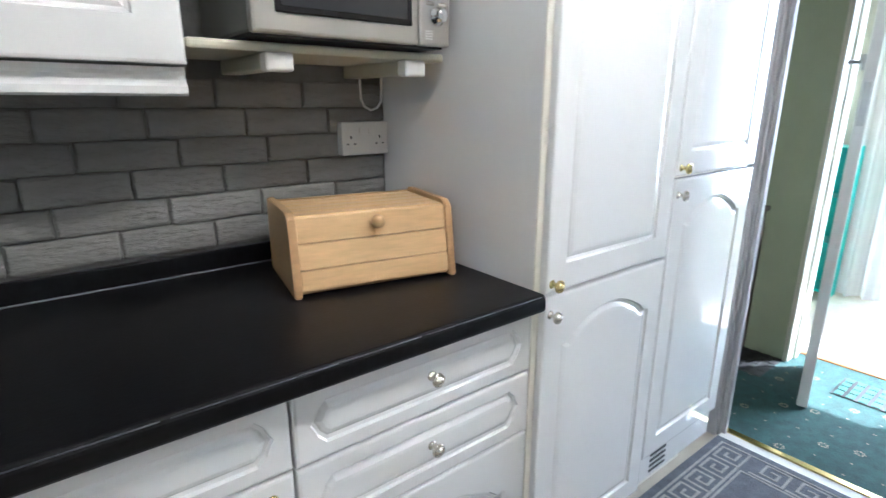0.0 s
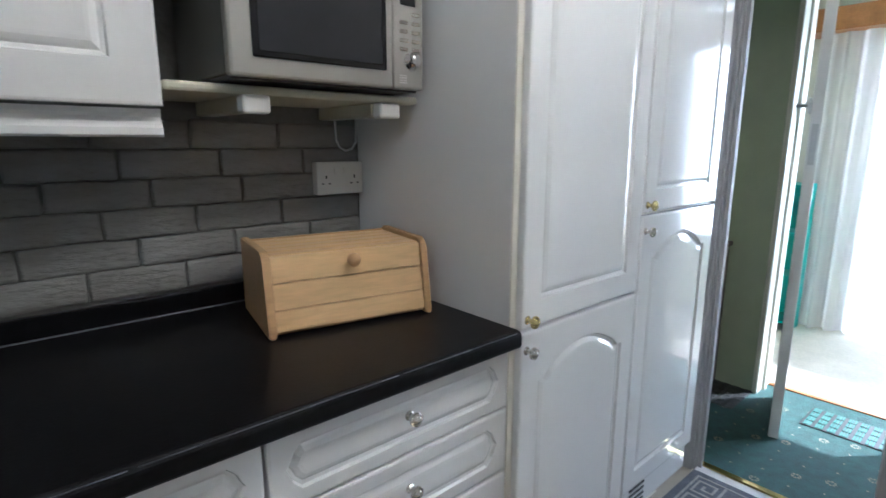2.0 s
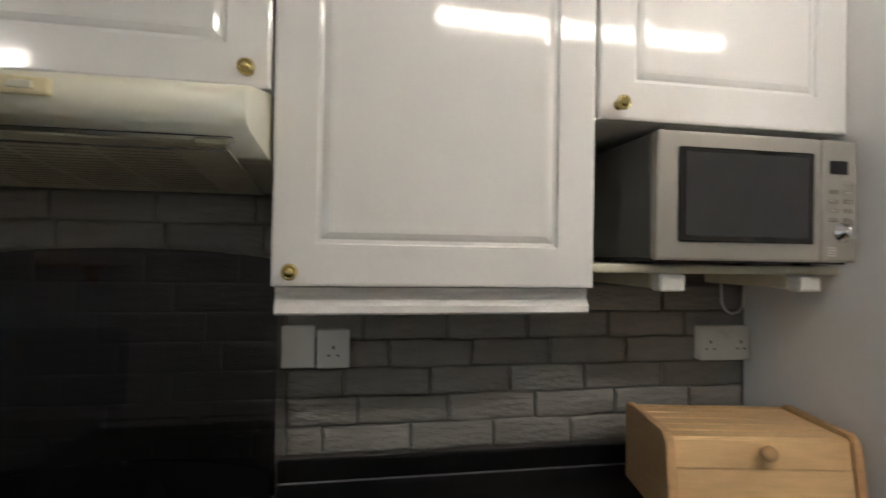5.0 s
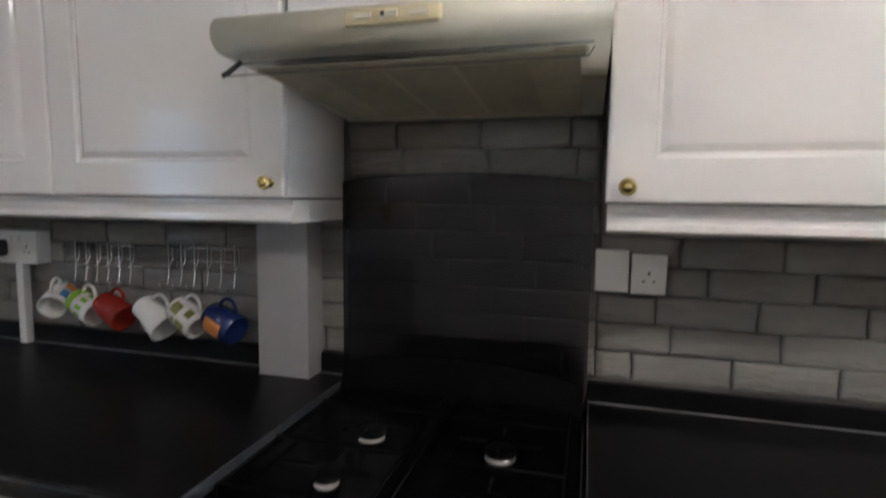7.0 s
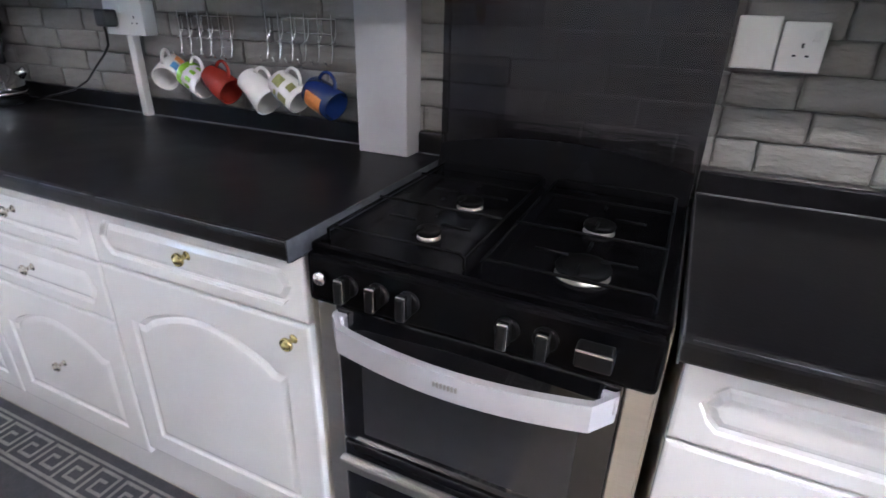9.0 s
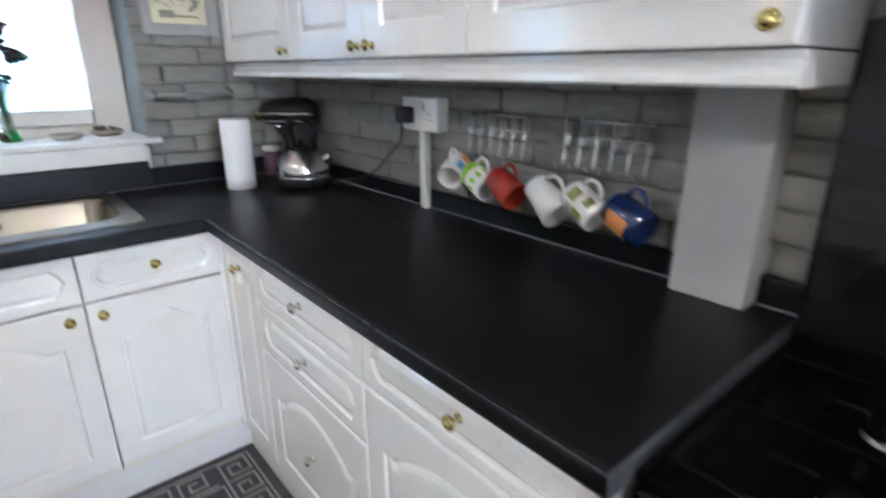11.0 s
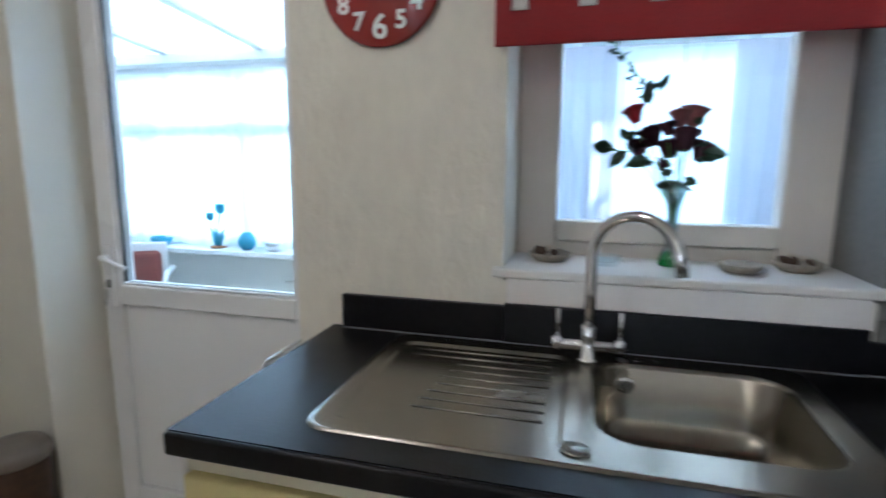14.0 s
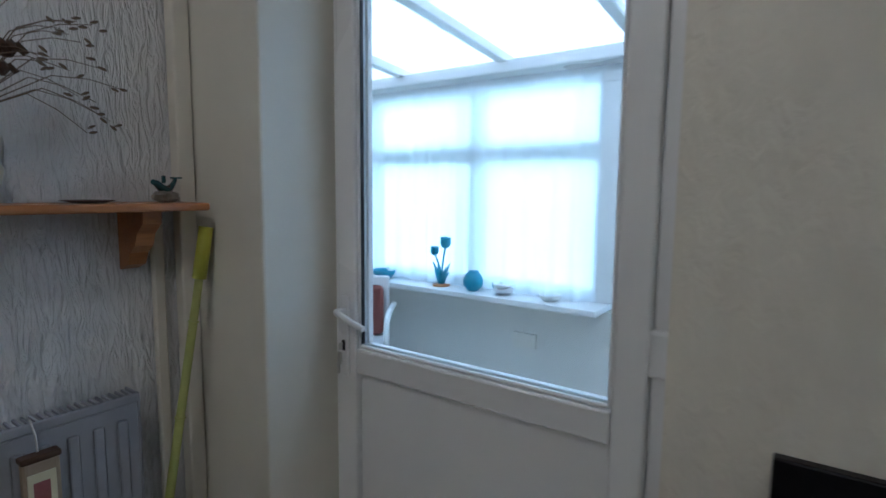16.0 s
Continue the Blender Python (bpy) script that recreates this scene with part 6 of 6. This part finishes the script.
hm = thing("radiator_humidifier", "brown ceramic humidifier hanging on the radiator", "humidifier", (-3.285, SY + 0.112, 0.62))
b = bmesh.new(); box(b, -0.035, 0.035, -0.014, 0.014, 0.0, 0.135, 0.010, 3)
part("body", b, BEIGE, hm)
part("rim", bx(-0.037, 0.037, -0.016, 0.016, 0.128, 0.142, 0.004), BROWN, hm, "dark brown rim")
part("picture", bx(-0.024, 0.028, 0.0142, 0.0155, 0.02, 0.105, 0.001), PICY, hm, "cream label with a floral print")
part("print_patch", bx(-0.012, 0.018, 0.0156, 0.0162, 0.04, 0.085, 0.0), ROSEP, hm)
b = bmesh.new(); tube(b, [(0, -0.008, 0.138), (0, -0.012, 0.175), (0.004, -0.018, 0.2), (0.002, -0.035, 0.206)], 0.002, 6)
part("hook", b, SOCK, hm, "white wire hook")
bam = thing("bamboo_pole", "green bamboo pole leaning in the corner", "pole", (-3.449, -3.08, 0.0))
p0, p1 = Vector((0, 0, 0.0005)), Vector((-0.228, 0.0, 1.225))
for i in range(5):
    a, c = p0.lerp(p1, i / 5), p0.lerp(p1, (i + 1) / 5)
    b = bmesh.new(); tube(b, [a, a.lerp(c, 0.02), a.lerp(c, 0.97), c], 0.0125 - 0.0004 * i, 12)
    part("cane", b, BAMBOO, bam)
    if i:
        b = bmesh.new(); tube(b, [a - (p1 - p0) * 0.002, a + (p1 - p0) * 0.002], 0.0142, 12)
        part("node", b, BAMBOO, bam)
b = bmesh.new(); tube(b, [p1 - (p1 - p0) * 0.11, p1], 0.018, 14)
part("grip", b, mat("yellow_green_grip", (0.42, 0.42, 0.04), 0.5, vary=0.15), bam, "yellow-green grip")
pbn = thing("pedal_bin", "small brown metal pedal bin on the floor", "bin", (-3.58, -2.98 + 0.09, 0.0))
b = bmesh.new(); lathe(b, [(0.085, 0.0005), (0.088, 0.01), (0.098, 0.40), (0.098, 0.405)], 28)
part("body", b, BROWN, pbn)
b = bmesh.new(); lathe(b, [(0.099, 0.405), (0.102, 0.41), (0.102, 0.43), (0.09, 0.448), (0.05, 0.458), (0, 0.460)], 28)
part("lid", b, mat("taupe_plastic", (0.16, 0.13, 0.10), 0.4, vary=0.1), pbn, "taupe lid")
part("pedal", bx(0.06, 0.12, -0.02, 0.02, 0.01, 0.022, 0.004), STEEL, pbn)

# ---- conservatory things ----
SZ = 0.735
fo = thing("flower_ornament", "blue painted metal tulip ornament on the sill", "ornament", (CX + 0.05, -3.665, SZ), 20)
b = bmesh.new(); lathe(b, [(0.055, 0.0005), (0.055, 0.012), (0.0, 0.014)], 20)
part("base", b, OAK, fo)
b = bmesh.new()
tube(b, [(0, 0, 0.012), (0, 0.005, 0.13), (0, 0.022, 0.245)], 0.006, 8)
tube(b, [(0, 0, 0.012), (0, -0.01, 0.11), (0, -0.04, 0.19)], 0.006, 8)
part("stem", b, BLUEO, fo)
for p, s in (((0, 0.024, 0.272), 0.038), ((0, -0.046, 0.218), 0.030)):
    b = bmesh.new(); lathe(b, [(0.0, -1), (0.6, -0.75), (0.95, -0.1), (0.85, 0.5), (0.95, 0.9), (0.6, 0.6), (0.2, 1.0), (0, 0.8)], 10)
    o = part("tulip", b, BLUEO, fo); o.matrix_basis = pose(*p) @ Matrix.Scale(s, 4)
for a, h in ((-0.055, 0.15), (0.055, 0.145), (-0.045, 0.10), (0.05, 0.09), (-0.025, 0.14), (0.03, 0.12), (-0.035, 0.06), (0.035, 0.065)):
    b = bmesh.new(); tube(b, [(0, 0, 0.012), (0.005, a * 0.5, h * 0.6), (0.005, a, h)], 0.017, 6, 0.003)
    part("leaf", b, BLUEO, fo)
pt = thing("round_pot", "round blue glazed pot on the sill", "pot", (CX + 0.06, -3.425, SZ))
b = bmesh.new(); lathe(b, [(0.03, 0.0005), (0.058, 0.03), (0.062, 0.06), (0.045, 0.10), (0.03, 0.11), (0.032, 0.118), (0.026, 0.118), (0.0, 0.10)], 24)
part("body", b, BLUEO, pt)
for yy, r, h, m, lb in ((-3.215, 0.075, 0.07, CHROME, "polished silver bowl on the sill"), (-2.93, 0.062, 0.035, CONSP, "shallow white dish on the sill"), (-4.13, 0.08, 0.06, BLUEO, "blue woven bowl on the sill")):
    d = thing("bowl", lb, "bowl", (CX + 0.06, yy, SZ))
    b = bmesh.new(); lathe(b, [(r * 0.5, 0.0005), (r * 0.85, h * 0.45), (r, h), (r * 0.95, h), (r * 0.6, h * 0.3), (0, h * 0.2)], 24)
    part("body", b, m, d)
cs = thing("wall_socket", "white double socket on the low conservatory wall", "socket", (CX + 0.001, -3.10, 0.43), 90, "wall sockets")
fpz = part("faceplate", bx(-0.073, 0.073, -0.02, 0.0, 0, 0.086, 0.003), SOCK, cs)
for g in (-0.037, 0.037):
    pins(fpz, g, 0.036, -0.02)
ch = thing("garden_chair", "white plastic armchair with a red-brown cushion", "chair", (-5.15, -4.05, -0.02), 125)
b = bmesh.new(); box(b, -0.22, 0.22, -0.22, 0.22, 0.40, 0.43, 0.012, 2)
part("seat", b, UPVC, ch)
b = bmesh.new(); box(b, -0.22, 0.22, 0.20, 0.23, 0.43, 0.80, 0.012, 2)
part("backrest", b, UPVC, ch)
for sx in (-1, 1):
    b = bmesh.new(); tube(b, [(sx * 0.25, 0.2, 0.62), (sx * 0.25, -0.1, 0.63), (sx * 0.25, -0.22, 0.60), (sx * 0.25, -0.24, 0.42)], 0.018, 8)
    part("armrest", b, UPVC, ch)
    for sy in (-0.2, 0.2):
        part("leg", bx(sx * 0.2 - 0.02, sx * 0.2 + 0.02, sy - 0.02, sy + 0.02, 0.0, 0.40, 0.005), UPVC, ch)
solid("cushion", bx(-0.19, 0.19, 0.10, 0.19, 0.432, 0.75, 0.035, 3), mat("red_brown_cushion", (0.20, 0.05, 0.04), 0.9, vary=0.2, scale=60), "red-brown cushion leaning on the chair", "cushion", at=(-5.15, -4.05, -0.02), rz=125)

# ---- rugs ----
def key_rug(cx, cy, L_, W_, label, pile=None, yarn=None):
    rg = thing("rug", label, "rug", (cx, cy, 0.0))
    part("woven_base", bx(-L_ / 2, L_ / 2, -W_ / 2, W_ / 2, 0.0005, 0.008, 0.003), pile or RUGM, rg)
    b = bmesh.new()
    z0, z1, t = 0.0079, 0.0092, 0.009
    def line(x0, x1, y0, y1):
        box(b, min(x0, x1), max(x0, x1), min(y0, y1), max(y0, y1), z0, z1)
    for d, w in ((0.030, 0.008), (0.150, 0.008)):
        a, c = L_ / 2 - d, W_ / 2 - d
        line(-a, a, c - w, c); line(-a, a, -c, -c + w); line(-a, -a + w, -c + w, c - w); line(a - w, a, -c + w, c - w)
    # meander units, 0.1 m long, between the two border lines
    def unit_key(u0, v0, horiz, flip):
        segs = [((0.0, 0.0), (0.0, 0.088)), ((0.0, 0.088), (0.078, 0.088)), ((0.078, 0.088), (0.078, 0.024)), ((0.078, 0.024), (0.028, 0.024)), ((0.028, 0.024), (0.028, 0.060)), ((0.028, 0.060), (0.052, 0.060)), ((0.0, 0.0), (0.103, 0.0))]
        for (a0, b0), (a1, b1) in segs:
            x0, x1 = sorted((a0, a1)); y0, y1 = sorted((b0, b1))
            x1 += t; y1 += t
            if flip:
                y0, y1 = 0.097 - y1, 0.097 - y0
            if horiz:
                line(u0 + x0, u0 + x1, v0 + y0, v0 + y1)
            else:
                line(v0 + y0, v0 + y1, u0 + x0, u0 + x1)
    n = int((L_ - 0.08) / 0.103)
    for i in range(n):
        u = -L_ / 2 + 0.04 + i * (L_ - 0.08) / n
        unit_key(u, W_ / 2 - 0.143, True, False); unit_key(u, -W_ / 2 + 0.046, True, True)
    n = int((W_ - 0.34) / 0.103)
    for i in range(n):
        u = -W_ / 2 + 0.17 + i * (W_ - 0.34) / n
        unit_key(u, L_ / 2 - 0.143, False, False); unit_key(u, -L_ / 2 + 0.046, False, True)
    part("key_border", b, yarn or RUGL, rg, "pale woven Greek key border")
    return rg
key_rug(-2.325, -1.135, 1.735, 1.19, "grey rug with a Greek key border on the floor, toned for dim light", RUGD, RUGDL)
key_rug(0.36, -0.985, 1.66, 0.92, "grey rug with a Greek key border on the floor, toned for daylight")

# ---- hall carpet motifs and mats ----
b = bmesh.new()
random.seed(11)
for i in range(9):
    for j in range(36):
        x, y = EX + 0.10 + i * 0.095 + (j % 2) * 0.047, -3.2 + j * 0.104
        if (i + j) % 4 == 0:
            for k in range(8):
                a = k * math.pi / 4
                r_ = 0.020
                v = [b.verts.new((x + r_ * c * math.cos(a + da), y + r_ * c * math.sin(a + da), 0.0032)) for c, da in ((0.35, 0), (0.8, -0.25), (1.0, 0), (0.8, 0.25))]
                b.faces.new(v)
        else:
            v = [b.verts.new((x + dx, y + dy, 0.0032)) for dx, dy in ((-0.004, 0), (0, -0.006), (0.004, 0), (0, 0.006))]
            b.faces.new(v)
o = solid("carpet_motifs", b, CARPETD, "cream woven flowers and dots in the hall carpet", "carpet pattern", kind="stuff")
def mesh_mat(cx, cy, L_, W_, m, label, rz=0):
    mm = thing("door_mat", label, "door mat", (cx, cy, 0.002), rz)
    part("base", bx(-L_ / 2, L_ / 2, -W_ / 2, W_ / 2, 0.0005, 0.004, 0.001), DARK, mm)
    b = bmesh.new()
    nx, ny = int(L_ / 0.055), int(W_ / 0.045)
    for i in range(nx):
        for j in range(ny):
            x, y = -L_ / 2 + 0.006 + i * (L_ / nx), -W_ / 2 + 0.006 + j * (W_ / ny)
            for k in range(3):
                box(b, x, x + L_ / nx - 0.012, y + k * 0.011, y + k * 0.011 + 0.006, 0.004, 0.0085)
    part("ribs", b, m, mm, "ribbed rubber pattern")
    return mm
MATG = mat("green_rubber", (0.05, 0.20, 0.17), 0.6, vary=0.2, scale=60)
mesh_mat(2.03, -0.97, 0.22, 0.56, MATG, "green ribbed mat across the front room doorway")
mesh_mat(2.00, -0.30, 0.36, 0.26, DARK, "dark ribbed mat on the hall carpet")
hc = thing("hall_cupboard", "dark wooden cupboard edge against the hall wall", "cupboard", (2.02, -0.02, 0.002))
part("body", bx(-0.10, 0.10, -0.22, 0.5, 0.0005, 0.76, 0.004), BROWN, hc)
part("top", bx(-0.11, 0.108, -0.235, 0.505, 0.7605, 0.785, 0.004), BROWN, hc)

# ---- bricks ----
random.seed(3)
def brick_mesh(length, k):
    bm = bmesh.new()
    L_, H_, D_ = length - 0.0045, 0.0595, 0.0095
    fx, fz = (0, 0.03, 0.3, 0.7, 0.97, 1), (0, 0.10, 0.5, 0.90, 1)
    nx, nz = 5, 4
    random.seed(100 + k)
    grid = []
    for j in range(nz + 1):
        row = []
        for i in range(nx + 1):
            edge = i in (0, nx) or j in (0, nz)
            x = L_ * (fx[i] - 0.5) + random.uniform(-0.0026, 0.0026)
            z = H_ * (fz[j] - 0.5) + random.uniform(-0.0024, 0.0024)
            y = -(D_ - 0.0028 if edge else D_) + random.uniform(-0.0016, 0.0016)
            row.append(bm.verts.new((x, y, z)))
        grid.append(row)
    for a, c in zip(grid, grid[1:]):
        for i in range(nx):
            bm.faces.new((a[i], a[i + 1], c[i + 1], c[i]))
    rim = [grid[0][i] for i in range(nx + 1)] + [grid[j][nx] for j in range(1, nz + 1)] + [grid[nz][i] for i in range(nx - 1, -1, -1)] + [grid[j][0] for j in range(nz - 1, 0, -1)]
    back = [bm.verts.new((v.co.x * 1.005, 0.0005, v.co.z * 1.02)) for v in rim]
    n = len(rim)
    for i in range(n):
        bm.faces.new((rim[i], rim[(i + 1) % n], back[(i + 1) % n], back[i]))
    bmesh.ops.recalc_face_normals(bm, faces=bm.faces)
    me = bpy.data.meshes.new("brick")
    bm.to_mesh(me); bm.free()
    me.materials.append(BRICK)
    for p in me.polygons:
        p.use_smooth = p.index < nx * nz
    return me
FULL = [brick_mesh(0.20, k) for k in range(6)]
HALF = {w: [brick_mesh(w, 20 + k + int(w * 1000)) for k in range(2)] for w in (0.05, 0.08, 0.11, 0.14)}
def lay(parent, u0, u1, rows, place):
    for r in range(rows):
        z = 0.953 + 0.0633 * (r + 0.5)
        joint = (0.068, 0.155, 0.032, 0.132, 0.166, 0.032, 0.10, 0.05)[r % 8]
        ends = [u1]
        c = u1 - joint if joint > 0.045 else u1 - joint - 0.2
        while c > u0 + 0.045:
            ends.append(c)
            c -= 0.2 + random.uniform(-0.012, 0.012)
        ends.append(u0)
        for b_, a_ in zip(ends, ends[1:]):
            w = b_ - a_
            if w < 0.03:
                continue
            if w > 0.165:
                me, base = random.choice(FULL), 0.20
            else:
                base = min(HALF, key=lambda q: abs(q - w))
                me = random.choice(HALF[base])
            o = new("brick", me)
            o.parent = parent
            o.matrix_basis = place((a_ + b_) / 2, z) @ pose(0, 0, 0, 0, random.uniform(-0.8, 0.8), 0) @ Matrix.Diagonal((w / base, 1, 1, 1))
NP = lambda u, z: pose(u, 0.0058, z)
lay(wall_north, -1.142, -0.008, 6, NP)
lay(wall_north, -1.735, -1.142, 10, NP)
lay(wall_north, -3.68, -1.735, 6, NP)
WP = lambda u, z: pose(WX - 0.0002, u, z, 0, 0, 90)
lay(wall_west_brick, -0.60, -0.285, 17, WP)
lay(wall_west_brick, -0.285, -0.008, 6, WP)
